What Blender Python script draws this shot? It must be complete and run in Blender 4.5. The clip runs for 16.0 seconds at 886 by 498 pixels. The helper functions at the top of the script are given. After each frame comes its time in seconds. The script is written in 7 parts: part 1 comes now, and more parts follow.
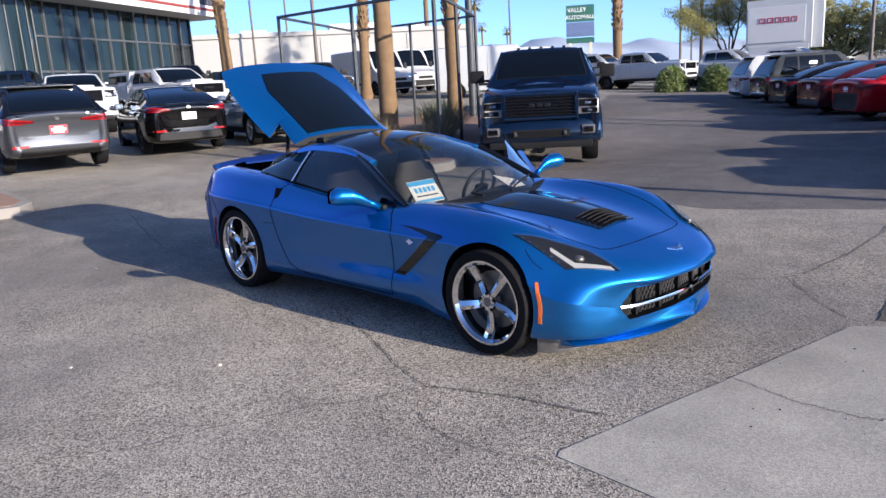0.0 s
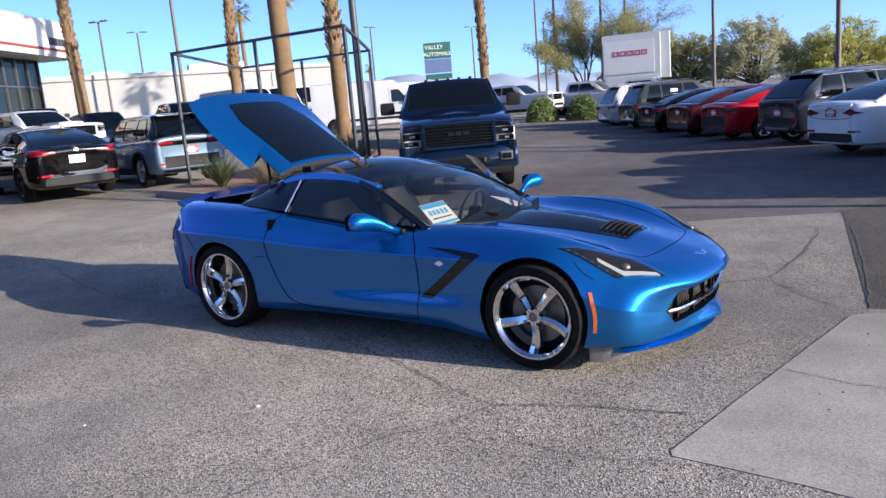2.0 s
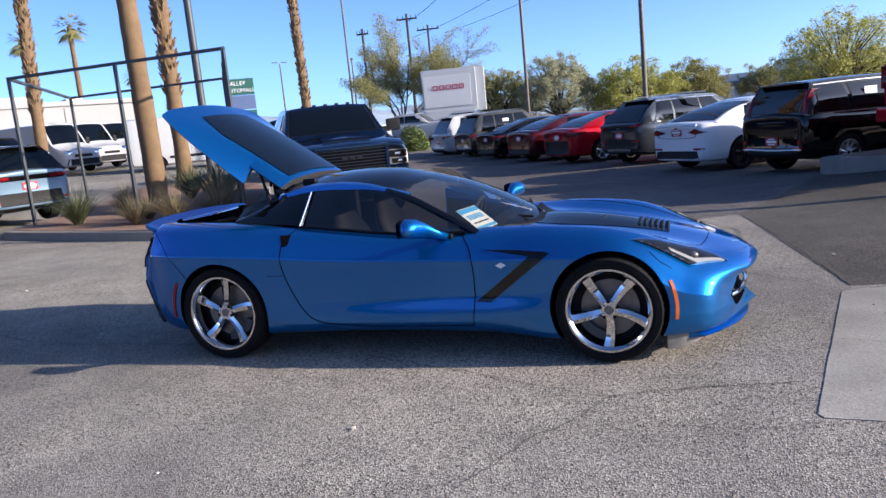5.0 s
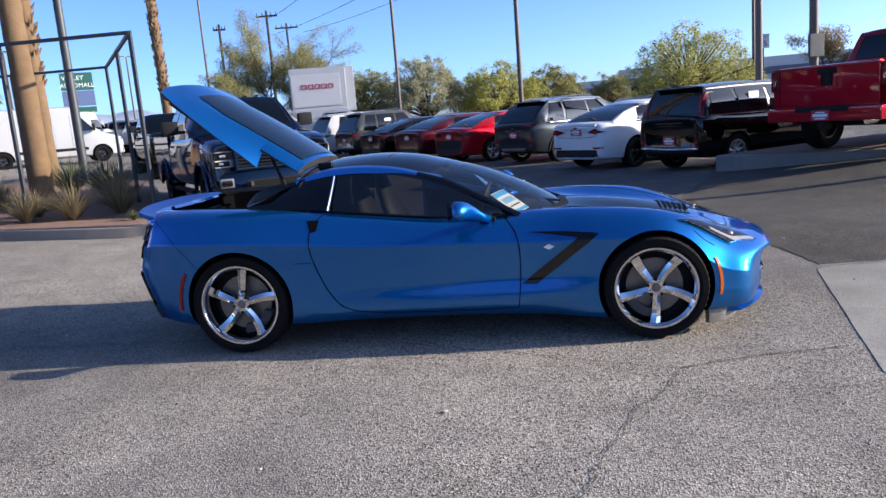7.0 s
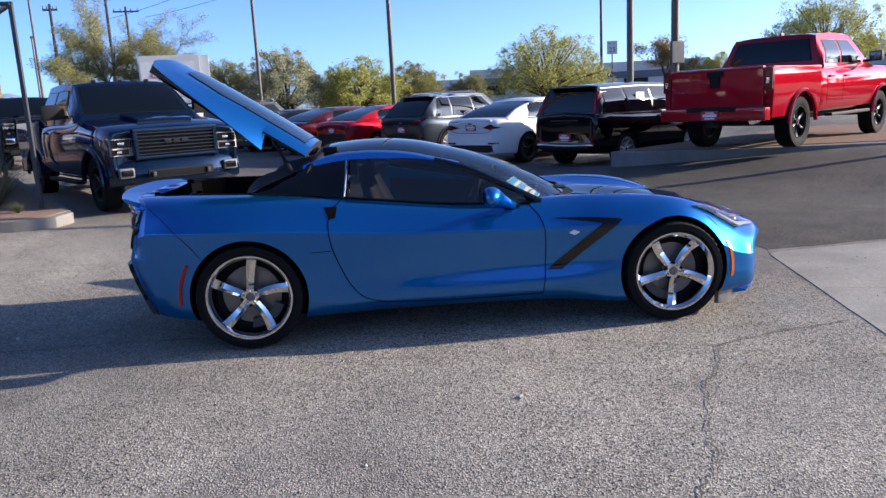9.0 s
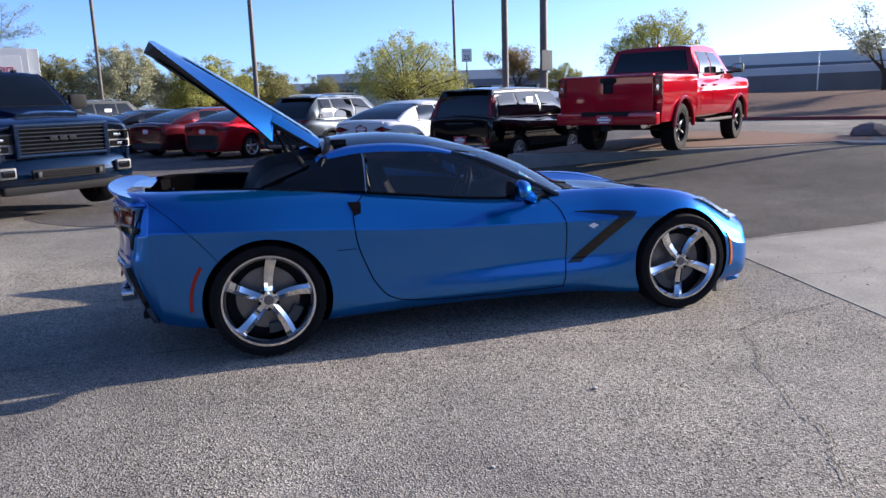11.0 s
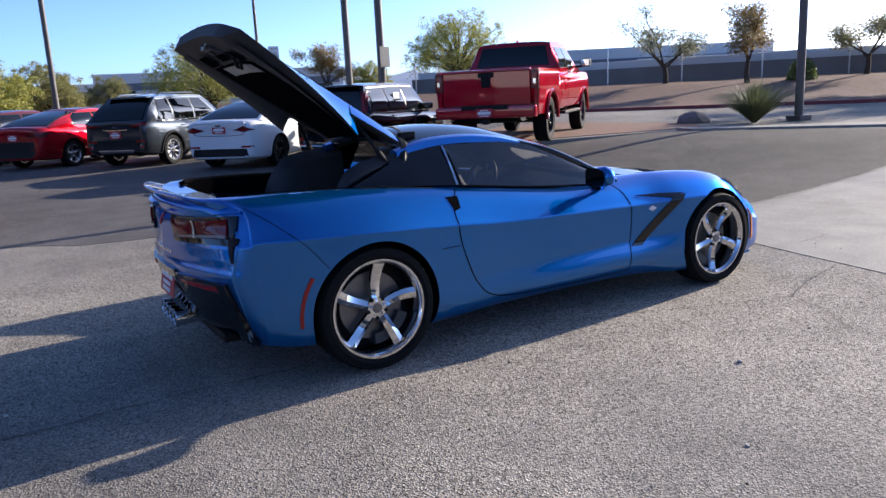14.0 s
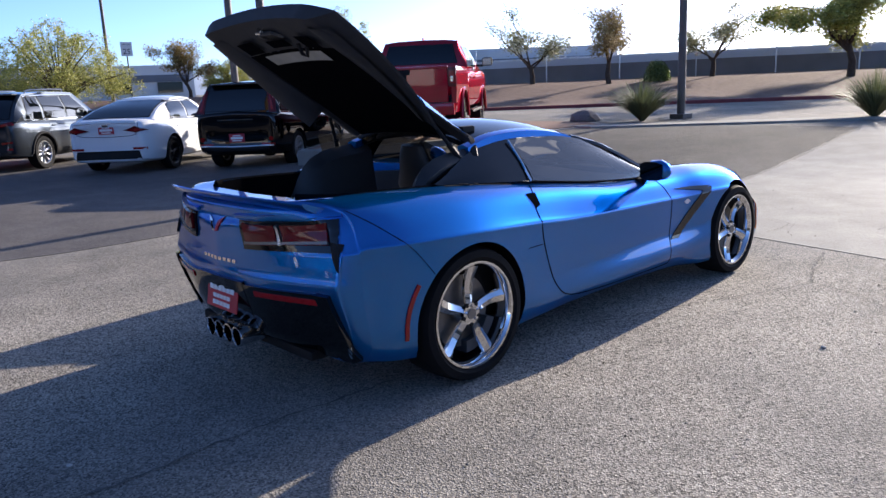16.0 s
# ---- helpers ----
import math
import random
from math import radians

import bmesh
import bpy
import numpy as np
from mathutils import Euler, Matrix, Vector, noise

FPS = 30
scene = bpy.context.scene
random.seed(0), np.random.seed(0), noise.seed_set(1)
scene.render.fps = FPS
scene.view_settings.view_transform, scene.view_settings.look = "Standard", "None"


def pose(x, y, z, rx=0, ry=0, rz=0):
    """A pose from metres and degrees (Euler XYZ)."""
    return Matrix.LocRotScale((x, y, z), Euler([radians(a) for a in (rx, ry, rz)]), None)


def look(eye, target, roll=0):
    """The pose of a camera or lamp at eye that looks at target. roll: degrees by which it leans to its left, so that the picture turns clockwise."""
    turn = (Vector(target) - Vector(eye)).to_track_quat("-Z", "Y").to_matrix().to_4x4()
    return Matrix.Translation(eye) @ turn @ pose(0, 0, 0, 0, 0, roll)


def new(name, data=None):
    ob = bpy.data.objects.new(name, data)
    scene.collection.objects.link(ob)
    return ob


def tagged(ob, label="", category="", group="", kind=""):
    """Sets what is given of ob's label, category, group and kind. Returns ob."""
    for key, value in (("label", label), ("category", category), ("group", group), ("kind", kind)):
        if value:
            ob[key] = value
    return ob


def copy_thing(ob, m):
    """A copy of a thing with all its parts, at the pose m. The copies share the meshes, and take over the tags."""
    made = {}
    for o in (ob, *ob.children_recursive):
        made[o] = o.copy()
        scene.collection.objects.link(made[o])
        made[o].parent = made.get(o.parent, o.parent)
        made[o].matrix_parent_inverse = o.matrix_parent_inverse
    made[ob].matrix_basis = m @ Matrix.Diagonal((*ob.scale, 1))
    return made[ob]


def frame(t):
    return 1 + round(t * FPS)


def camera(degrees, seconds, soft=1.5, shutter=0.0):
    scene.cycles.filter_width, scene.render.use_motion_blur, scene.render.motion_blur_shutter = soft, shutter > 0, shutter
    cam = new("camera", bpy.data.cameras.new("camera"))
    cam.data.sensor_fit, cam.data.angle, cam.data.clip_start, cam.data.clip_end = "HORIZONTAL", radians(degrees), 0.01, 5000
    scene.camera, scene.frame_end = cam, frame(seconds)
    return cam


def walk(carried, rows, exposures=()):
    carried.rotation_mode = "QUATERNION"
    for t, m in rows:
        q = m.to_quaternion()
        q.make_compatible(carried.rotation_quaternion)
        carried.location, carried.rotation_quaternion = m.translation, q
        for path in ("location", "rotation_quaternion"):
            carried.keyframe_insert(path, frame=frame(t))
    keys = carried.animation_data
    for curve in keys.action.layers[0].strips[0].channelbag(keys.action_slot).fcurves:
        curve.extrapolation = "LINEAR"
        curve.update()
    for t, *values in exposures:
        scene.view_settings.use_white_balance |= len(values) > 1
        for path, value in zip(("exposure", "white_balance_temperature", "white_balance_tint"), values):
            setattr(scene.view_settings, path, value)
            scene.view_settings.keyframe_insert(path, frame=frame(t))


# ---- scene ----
cam = camera(61.0, 16.0)
PATH = [
    (0, (4.206, -4.055, 1.622), (2.822, -2.68, 1.182), -3.3),
    (0.5, (4.014, -4.244, 1.608), (2.674, -2.821, 1.187), -3.7),
    (1, (3.837, -4.409, 1.604), (2.558, -2.924, 1.204), -4.1),
    (1.5, (3.604, -4.552, 1.583), (2.4, -3.001, 1.199), -4.5),
    (2, (3.391, -4.693, 1.592), (2.272, -3.078, 1.22), -4.8),
    (2.5, (3.151, -4.92, 1.589), (2.114, -3.248, 1.227), -4.9),
    (3, (2.93, -5.02, 1.567), (1.974, -3.299, 1.218), -5.0),
    (3.5, (2.651, -5.061, 1.571), (1.768, -3.298, 1.236), -5.0),
    (3.7, (2.551, -5.075, 1.564), (1.694, -3.298, 1.233), -5.1),
    (5.8, (1.44, -5.537, 1.5), (0.916, -3.638, 1.156), -5.3),
    (6, (1.297, -5.588, 1.521), (0.812, -3.68, 1.17), -5.1),
    (6.5, (1.033, -5.616, 1.498), (0.645, -3.686, 1.148), -4.8),
    (7, (0.737, -5.562, 1.484), (0.447, -3.615, 1.133), -4.6),
    (7.5, (0.482, -5.555, 1.467), (0.292, -3.597, 1.109), -4.3),
    (8, (0.163, -5.634, 1.474), (0.071, -3.67, 1.105), -4.0),
    (8.5, (-0.107, -5.614, 1.453), (-0.096, -3.65, 1.074), -3.6),
    (9, (-0.402, -5.526, 1.477), (-0.288, -3.567, 1.092), -3.0),
    (9.2, (-0.498, -5.521, 1.493), (-0.344, -3.565, 1.105), -2.8),
    (11.3, (-1.718, -5.182, 1.433), (-1.138, -3.307, 1.045), -2.1),
    (11.5, (-1.863, -5.169, 1.447), (-1.248, -3.306, 1.058), -2.3),
    (12, (-2.113, -5.058, 1.43), (-1.409, -3.227, 1.04), -2.7),
    (12.5, (-2.337, -4.862, 1.448), (-1.548, -3.066, 1.055), -2.8),
    (13, (-2.567, -4.717, 1.461), (-1.697, -2.96, 1.065), -2.8),
    (13.5, (-2.856, -4.539, 1.461), (-1.911, -2.824, 1.058), -2.8),
    (14, (-3.043, -4.346, 1.446), (-2.024, -2.676, 1.034), -2.8),
    (14.5, (-3.217, -4.108, 1.468), (-2.124, -2.487, 1.048), -2.9),
    (15, (-3.467, -3.892, 1.458), (-2.3, -2.325, 1.031), -3.0),
    (15.5, (-3.696, -3.693, 1.458), (-2.452, -2.186, 1.03), -2.9),
    (16, (-3.86, -3.419, 1.451), (-2.537, -1.981, 1.023), -2.5),
]
walk(cam, [(t, look(eye, target, roll)) for t, eye, target, roll in PATH], [(0, 1.53, 6500, 14)])

# ---- light ----
world = bpy.data.worlds.new("sky")
scene.world = world
world.use_nodes = True
sky = world.node_tree.nodes.new("ShaderNodeTexSky")
sky.sky_type, sky.sun_disc = "NISHITA", False
SUN_EL, SUN_AZ = radians(17.5), radians(5.0)          # the sun stands ahead of the sports car, a little to its left
sky.sun_elevation, sky.sun_rotation = SUN_EL, radians(90) - SUN_AZ
sky.air_density, sky.dust_density, sky.ozone_density = 0.45, 0.9, 5.0
world.node_tree.links.new(sky.outputs[0], world.node_tree.nodes["Background"].inputs[0])
world.node_tree.nodes["Background"].inputs[1].default_value = 0.121
sun_data = bpy.data.lights.new("sun", "SUN")
sun_data.energy, sun_data.angle, sun_data.color = 3.45, radians(0.5), (1.0, 0.91, 0.77)
sun = new("sun", sun_data)
way = Vector((math.cos(SUN_EL) * math.cos(SUN_AZ), math.cos(SUN_EL) * math.sin(SUN_AZ), math.sin(SUN_EL)))
sun.matrix_world = look(way * 60, (0, 0, 0))


# ---- materials ----
def material(name):
    m = bpy.data.materials.new(name)
    m.use_nodes = True
    return m, m.node_tree.nodes, m.node_tree.links, m.node_tree.nodes["Principled BSDF"]


def plain(name, color, rough=0.5, metal=0.0, vary=0.12, scale=6.0, bump=0.0, bump_scale=60.0, coat=0.0, random=0.0, gloss=None):
    """A surface with faint blotches, grain and relief."""
    m, nodes, links, b = material(name)
    b.inputs["Roughness"].default_value, b.inputs["Metallic"].default_value = rough, metal
    b.inputs["Coat Weight"].default_value = coat
    b.inputs["Specular IOR Level"].default_value = gloss if gloss is not None else (0.1 if rough >= 0.8 else 0.5)
    co = nodes.new("ShaderNodeTexCoord")
    n1 = nodes.new("ShaderNodeTexNoise")
    n1.inputs["Scale"].default_value, n1.inputs["Detail"].default_value = scale, 6
    links.new(co.outputs["Object"], n1.inputs["Vector"])
    mix = nodes.new("ShaderNodeMix")
    mix.data_type = "RGBA"
    mix.inputs[6].default_value = (*[c * (1 - vary) for c in color], 1)
    mix.inputs[7].default_value = (*[min(1, c * (1 + vary)) for c in color], 1)
    links.new(n1.outputs["Fac"], mix.inputs[0])
    out = mix.outputs[2]
    if random:
        info, hsv = nodes.new("ShaderNodeObjectInfo"), nodes.new("ShaderNodeHueSaturation")
        rng = nodes.new("ShaderNodeMapRange")
        rng.inputs[3].default_value, rng.inputs[4].default_value = 1 - random, 1 + random
        links.new(info.outputs["Random"], rng.inputs[0])
        links.new(rng.outputs[0], hsv.inputs["Value"])
        links.new(out, hsv.inputs["Color"])
        out = hsv.outputs[0]
    links.new(out, b.inputs["Base Color"])
    if bump:
        n2, bp = nodes.new("ShaderNodeTexNoise"), nodes.new("ShaderNodeBump")
        n2.inputs["Scale"].default_value, n2.inputs["Detail"].default_value = bump_scale, 4
        links.new(co.outputs["Object"], n2.inputs["Vector"])
        bp.inputs["Strength"].default_value, bp.inputs["Distance"].default_value = bump, 0.01
        links.new(n2.outputs["Fac"], bp.inputs["Height"])
        links.new(bp.outputs[0], b.inputs["Normal"])
    return m


def paint(name, color, metal=0.6, rough=0.35, dust=0.006):
    """Car paint: flakes under a clear coat, with a little road dust."""
    m, nodes, links, b = material(name)
    b.inputs["Metallic"].default_value, b.inputs["Roughness"].default_value = metal, rough
    b.inputs["Coat Weight"].default_value, b.inputs["Coat Roughness"].default_value = 1.0, 0.03
    b.inputs["Specular IOR Level"].default_value = 0.0
    high = max(color)
    b.inputs["Specular Tint"].default_value = (*[0.10 + 0.8 * c / high for c in color], 1)
    co, n1, n2 = nodes.new("ShaderNodeTexCoord"), nodes.new("ShaderNodeTexNoise"), nodes.new("ShaderNodeTexVoronoi")
    n1.inputs["Scale"].default_value, n1.inputs["Detail"].default_value = 3.0, 5
    n2.inputs["Scale"].default_value = 900
    links.new(co.outputs["Object"], n1.inputs["Vector"])
    links.new(co.outputs["Object"], n2.inputs["Vector"])
    flake, soil = nodes.new("ShaderNodeMix"), nodes.new("ShaderNodeMix")
    flake.data_type = soil.data_type = "RGBA"
    flake.inputs[6].default_value = (*[c * 0.85 for c in color], 1)
    flake.inputs[7].default_value = (*[min(1, c * 1.15) for c in color], 1)
    links.new(n2.outputs["Color"], flake.inputs[0])
    rng = nodes.new("ShaderNodeMapRange")
    rng.inputs[1].default_value, rng.inputs[2].default_value, rng.inputs[4].default_value = 0.4, 0.9, dust
    links.new(n1.outputs["Fac"], rng.inputs[0])
    links.new(rng.outputs[0], soil.inputs[0])
    links.new(flake.outputs[2], soil.inputs[6])
    soil.inputs[7].default_value = (0.35, 0.31, 0.26, 1)
    links.new(soil.outputs[2], b.inputs["Base Color"])
    return m


def clear(name, tint, alpha, rough=0.02):
    """Tinted glass pane: part see-through, part mirror."""
    m, nodes, links, b = material(name)
    glossy, trans, mix, fr = (nodes.new("ShaderNode" + k) for k in ("BsdfGlossy", "BsdfTransparent", "MixShader", "Fresnel"))
    b.inputs["Base Color"].default_value = (*tint, 1)
    glossy.inputs["Roughness"].default_value = rough
    trans.inputs[0].default_value = (*[0.5 + 0.5 * c for c in tint], 1)
    body = nodes.new("ShaderNodeMixShader")
    body.inputs[0].default_value = alpha
    b.inputs["Roughness"].default_value = 0.05
    links.new(trans.outputs[0], body.inputs[1])
    links.new(b.outputs[0], body.inputs[2])
    fr.inputs["IOR"].default_value = 1.5
    links.new(fr.outputs[0], mix.inputs[0])
    links.new(body.outputs[0], mix.inputs[1])
    links.new(glossy.outputs[0], mix.inputs[2])
    links.new(mix.outputs[0], nodes["Material Output"].inputs[0])
    return m


BLUE = paint("metallic_blue", (0.0006, 0.138, 0.42), 0.80, 0.30, 0.002)
GLOSS_BLACK = plain("gloss_black_trim", (0.003, 0.003, 0.0035), 0.06, 0, 0.3, 9)
BLACK = plain("black_plastic", (0.008, 0.008, 0.009), 0.60, 0, 0.3, 14, gloss=0.2)
LINER = plain("black_carpet", (0.006, 0.006, 0.007), 0.95, 0, 0.3, 30, gloss=0.0)
UNDER = plain("dark_grey_plastic", (0.034, 0.034, 0.036), 0.6, 0, 0.25, 14, gloss=0.2)
LEATHER = plain("charcoal_leather", (0.018, 0.018, 0.020), 0.55, 0, 0.25, 20)
RUBBER = plain("tyre_rubber", (0.008, 0.008, 0.009), 0.78, 0, 0.35, 18, gloss=0.12)
CHROME = plain("chrome", (0.66, 0.66, 0.67), 0.06, 1, 0.03, 12)
ALLOY = plain("silver_alloy", (0.52, 0.52, 0.53), 0.28, 1, 0.08, 12)
DARK_ALLOY = plain("dark_alloy", (0.018, 0.018, 0.020), 0.35, 0.6, 0.2, 12)
IRON = plain("cast_iron_disc", (0.20, 0.19, 0.18), 0.45, 0.8, 0.3, 20)
GLASS = clear("tinted_windscreen", (0.05, 0.07, 0.07), 0.06)
DARK_GLASS = clear("dark_tinted_glass", (0.003, 0.004, 0.005), 0.72)
BLIND_GLASS = plain("dark_car_glass", (0.002, 0.003, 0.0035), 0.015, 0, 0.2, 3)
LENS = clear("headlamp_lens", (0.92, 0.93, 0.95), 0.01)
LAMP_SILVER = plain("lamp_reflector", (0.7, 0.7, 0.72), 0.12, 1, 0.1, 30)
LAMP_WHITE = plain("white_lamp_guide", (0.30, 0.31, 0.32), 0.3, 0, 0.1, 30)
RED_LENS = plain("red_lamp_lens", (0.28, 0.005, 0.007), 0.16, 0, 0.3, 25)
DARK_RED = plain("smoked_red_lens", (0.11, 0.004, 0.008), 0.20, 0, 0.3, 25, gloss=0.3)
SMOKED_RED = plain("deep_red_tail_lens", (0.13, 0.004, 0.008), 0.07, 0, 0.3, 25, gloss=0.4)
ORANGE = plain("amber_lens", (0.58, 0.12, 0.008), 0.2, 0, 0.2, 30, coat=1.0)
WHITE_CARD = plain("white_card", (0.78, 0.78, 0.77), 0.6, 0, 0.03, 20)
SKY_CARD = plain("light_blue_print", (0.07, 0.38, 0.72), 0.5, 0, 0.05, 20)
INK = plain("dark_print", (0.05, 0.05, 0.07), 0.6, 0, 0.1, 30)
RED_PRINT = plain("red_print", (0.42, 0.016, 0.035), 0.5, 0, 0.08, 30)
GREY_STEEL = plain("dark_painted_steel", (0.05, 0.055, 0.06), 0.5, 0.2, 0.3, 4, 0.2, 40)
POLE_PAINT = plain("brown_grey_pole_paint", (0.10, 0.085, 0.075), 0.55, 0.1, 0.25, 3, 0.1, 30)


# ---- mesh helpers ----
def finish(name, bm, mat, parent=None, label="", smooth=35.0):
    me = bpy.data.meshes.new(name)
    bm.normal_update()
    bm.to_mesh(me)
    bm.free()
    if smooth:
        me.shade_smooth()
        me.set_sharp_from_angle(angle=radians(smooth))
    for m in (mat if isinstance(mat, (list, tuple)) else [mat]):
        me.materials.append(m)
    ob = new(name, me)
    if smooth and len(me.polygons) <= 400:
        even = ob.modifiers.new("even", "WEIGHTED_NORMAL")
        even.keep_sharp = True
    if parent is not None:
        ob.parent = parent
    if label:
        ob["label"] = label
    return ob


def part(name, bm, mat, parent, label="", smooth=35.0):
    return finish(name, bm, mat, parent, label, smooth)


def empty(name, label="", category="", group="", kind=""):
    ob = new(name)
    ob.empty_display_size = 0.2
    return tagged(ob, label, category, group, kind)


def box(bm, cx, cy, cz, sx, sy, sz, bevel=0.0, m=None):
    r = bmesh.ops.create_cube(bm, size=1.0, matrix=Matrix.Translation((cx, cy, cz)) @ Matrix.Diagonal((sx, sy, sz, 1)))
    if bevel:
        edges = list({e for v in r["verts"] for e in v.link_edges})
        geom = bmesh.ops.bevel(bm, geom=edges, offset=bevel, segments=2, profile=0.7, affect="EDGES")
        verts = list({v for f in geom["faces"] for v in f.verts} | {v for v in r["verts"] if v.is_valid})
    else:
        verts = r["verts"]
    if m is not None:
        bmesh.ops.transform(bm, matrix=m, verts=verts)
    return verts


def new_box(cx, cy, cz, sx, sy, sz, bevel=0.0, m=None):
    bm = bmesh.new()
    box(bm, cx, cy, cz, sx, sy, sz, bevel, m)
    return bm


def rod(bm, a, b, r0, r1=None, seg=10, caps=True):
    a, b = Vector(a), Vector(b)
    d = b - a
    m = Matrix.Translation((a + b) / 2) @ d.to_track_quat("Z", "Y").to_matrix().to_4x4()
    return bmesh.ops.create_cone(bm, cap_ends=caps, segments=seg, radius1=r0, radius2=r0 if r1 is None else r1, depth=d.length, matrix=m)["verts"]


def new_rod(a, b, r0, r1=None, seg=10):
    bm = bmesh.new()
    rod(bm, a, b, r0, r1, seg)
    return bm


def tube(bm, pts, radius, seg=8, close=True):
    """A tube along points; radius may be a number or one for each point."""
    pts = [Vector(p) for p in pts]
    rings = []
    side = None
    for i, p in enumerate(pts):
        d = (pts[min(i + 1, len(pts) - 1)] - pts[max(i - 1, 0)]).normalized()
        if side is None:
            side = d.orthogonal().normalized()
        side = (side - d * side.dot(d)).normalized()
        up = d.cross(side)
        r = radius[i] if isinstance(radius, (list, tuple)) else radius
        rings.append([bm.verts.new(p + (side * math.cos(k * 2 * math.pi / seg) + up * math.sin(k * 2 * math.pi / seg)) * r) for k in range(seg)])
    for a, b in zip(rings, rings[1:]):
        for k in range(seg):
            bm.faces.new((a[k], a[(k + 1) % seg], b[(k + 1) % seg], b[k]))
    if close:
        bm.faces.new(rings[0][::-1])
        bm.faces.new(rings[-1])
    return rings


def spline(keys, n):
    """Points along a smooth curve through the keys, n steps between neighbours."""
    k = [np.array(p, float) for p in keys]
    k = [2 * k[0] - k[1]] + k + [2 * k[-1] - k[-2]]
    out = []
    for a, b, c, d in zip(k, k[1:], k[2:], k[3:]):
        for i in range(n):
            t = i / n
            out.append(0.5 * (2 * b + (c - a) * t + (2 * a - 5 * b + 4 * c - d) * t * t + (3 * b - a - 3 * c + d) * t ** 3))
    return out + [k[-2]]


def even_spline(keys, n):
    """The same through keys that stand at uneven distances: it keeps tight corners without looping."""
    k = [np.array(p, float) for p in keys]
    k = [2 * k[0] - k[1]] + k + [2 * k[-1] - k[-2]]
    out = []
    for a, b, c, d in zip(k, k[1:], k[2:], k[3:]):
        t0 = 0.0
        t1 = t0 + max(1e-4, float(np.linalg.norm(b - a))) ** .5
        t2 = t1 + max(1e-4, float(np.linalg.norm(c - b))) ** .5
        t3 = t2 + max(1e-4, float(np.linalg.norm(d - c))) ** .5
        for i in range(n):
            t = t1 + (t2 - t1) * i / n
            p1 = a * (t1 - t) / (t1 - t0) + b * (t - t0) / (t1 - t0)
            p2 = b * (t2 - t) / (t2 - t1) + c * (t - t1) / (t2 - t1)
            p3 = c * (t3 - t) / (t3 - t2) + d * (t - t2) / (t3 - t2)
            q1 = p1 * (t2 - t) / (t2 - t0) + p2 * (t - t0) / (t2 - t0)
            q2 = p2 * (t3 - t) / (t3 - t1) + p3 * (t - t1) / (t3 - t1)
            out.append(q1 * (t2 - t) / (t2 - t1) + q2 * (t - t1) / (t2 - t1))
    return out + [k[-2]]


def skin(bm, rows, loop=False, caps=False, mat=0):
    """Quads between rows of points."""
    vs = [[bm.verts.new(p) for p in row] for row in rows]
    n = len(vs[0])
    for a, b in zip(vs, vs[1:]):
        for j in range(n if loop else n - 1):
            f = bm.faces.new((a[j], a[(j + 1) % n], b[(j + 1) % n], b[j]))
            f.material_index = mat
    if caps:
        bm.faces.new(vs[0][::-1]).material_index = mat
        bm.faces.new(vs[-1]).material_index = mat
    return vs


def loft(lines, along, across, curve=spline):
    """A closed, mirrored body through lines that run from nose to tail, from the middle of its top round to the middle of its belly (y > 0)."""
    runs = [spline(line, along) for line in lines]
    bm = bmesh.new()
    rows = []
    for i in range(len(runs[0])):
        half = curve([r[i] for r in runs], across)
        for p in half:
            p[1] = max(p[1], 0)
        half[0][1] = half[-1][1] = 0
        rows.append([tuple(p) for p in half] + [(p[0], -p[1], p[2]) for p in half[-2:0:-1]])
    skin(bm, rows, loop=True, caps=True)
    bmesh.ops.recalc_face_normals(bm, faces=bm.faces)
    return bm


def carve(bm, cutters, mats):
    """The solid less the cutters (bmeshes); cut faces take the second material."""
    me = bpy.data.meshes.new("work")
    bm.to_mesh(me)
    bm.free()
    for m in mats:
        me.materials.append(m)
    ob = new("work", me)
    gone = [ob]
    for c in cutters:
        cm = bpy.data.meshes.new("cut")
        bmesh.ops.recalc_face_normals(c, faces=c.faces)
        c.to_mesh(cm)
        c.free()
        cm.materials.append(mats[1])
        cut = new("cut", cm)
        gone.append(cut)
        mod = ob.modifiers.new("cut", "BOOLEAN")
        mod.object, mod.operation, mod.solver, mod.material_mode = cut, "DIFFERENCE", "EXACT", "TRANSFER"
    dep = bpy.context.evaluated_depsgraph_get()
    out = bmesh.new()
    out.from_mesh(ob.evaluated_get(dep).to_mesh())
    for o in gone:
        bpy.data.objects.remove(o)
    return out


def flip(bm):
    """Mirrors to the other side."""
    bmesh.ops.scale(bm, vec=(1, -1, 1), verts=bm.verts)
    bmesh.ops.reverse_faces(bm, faces=bm.faces)
    return bm


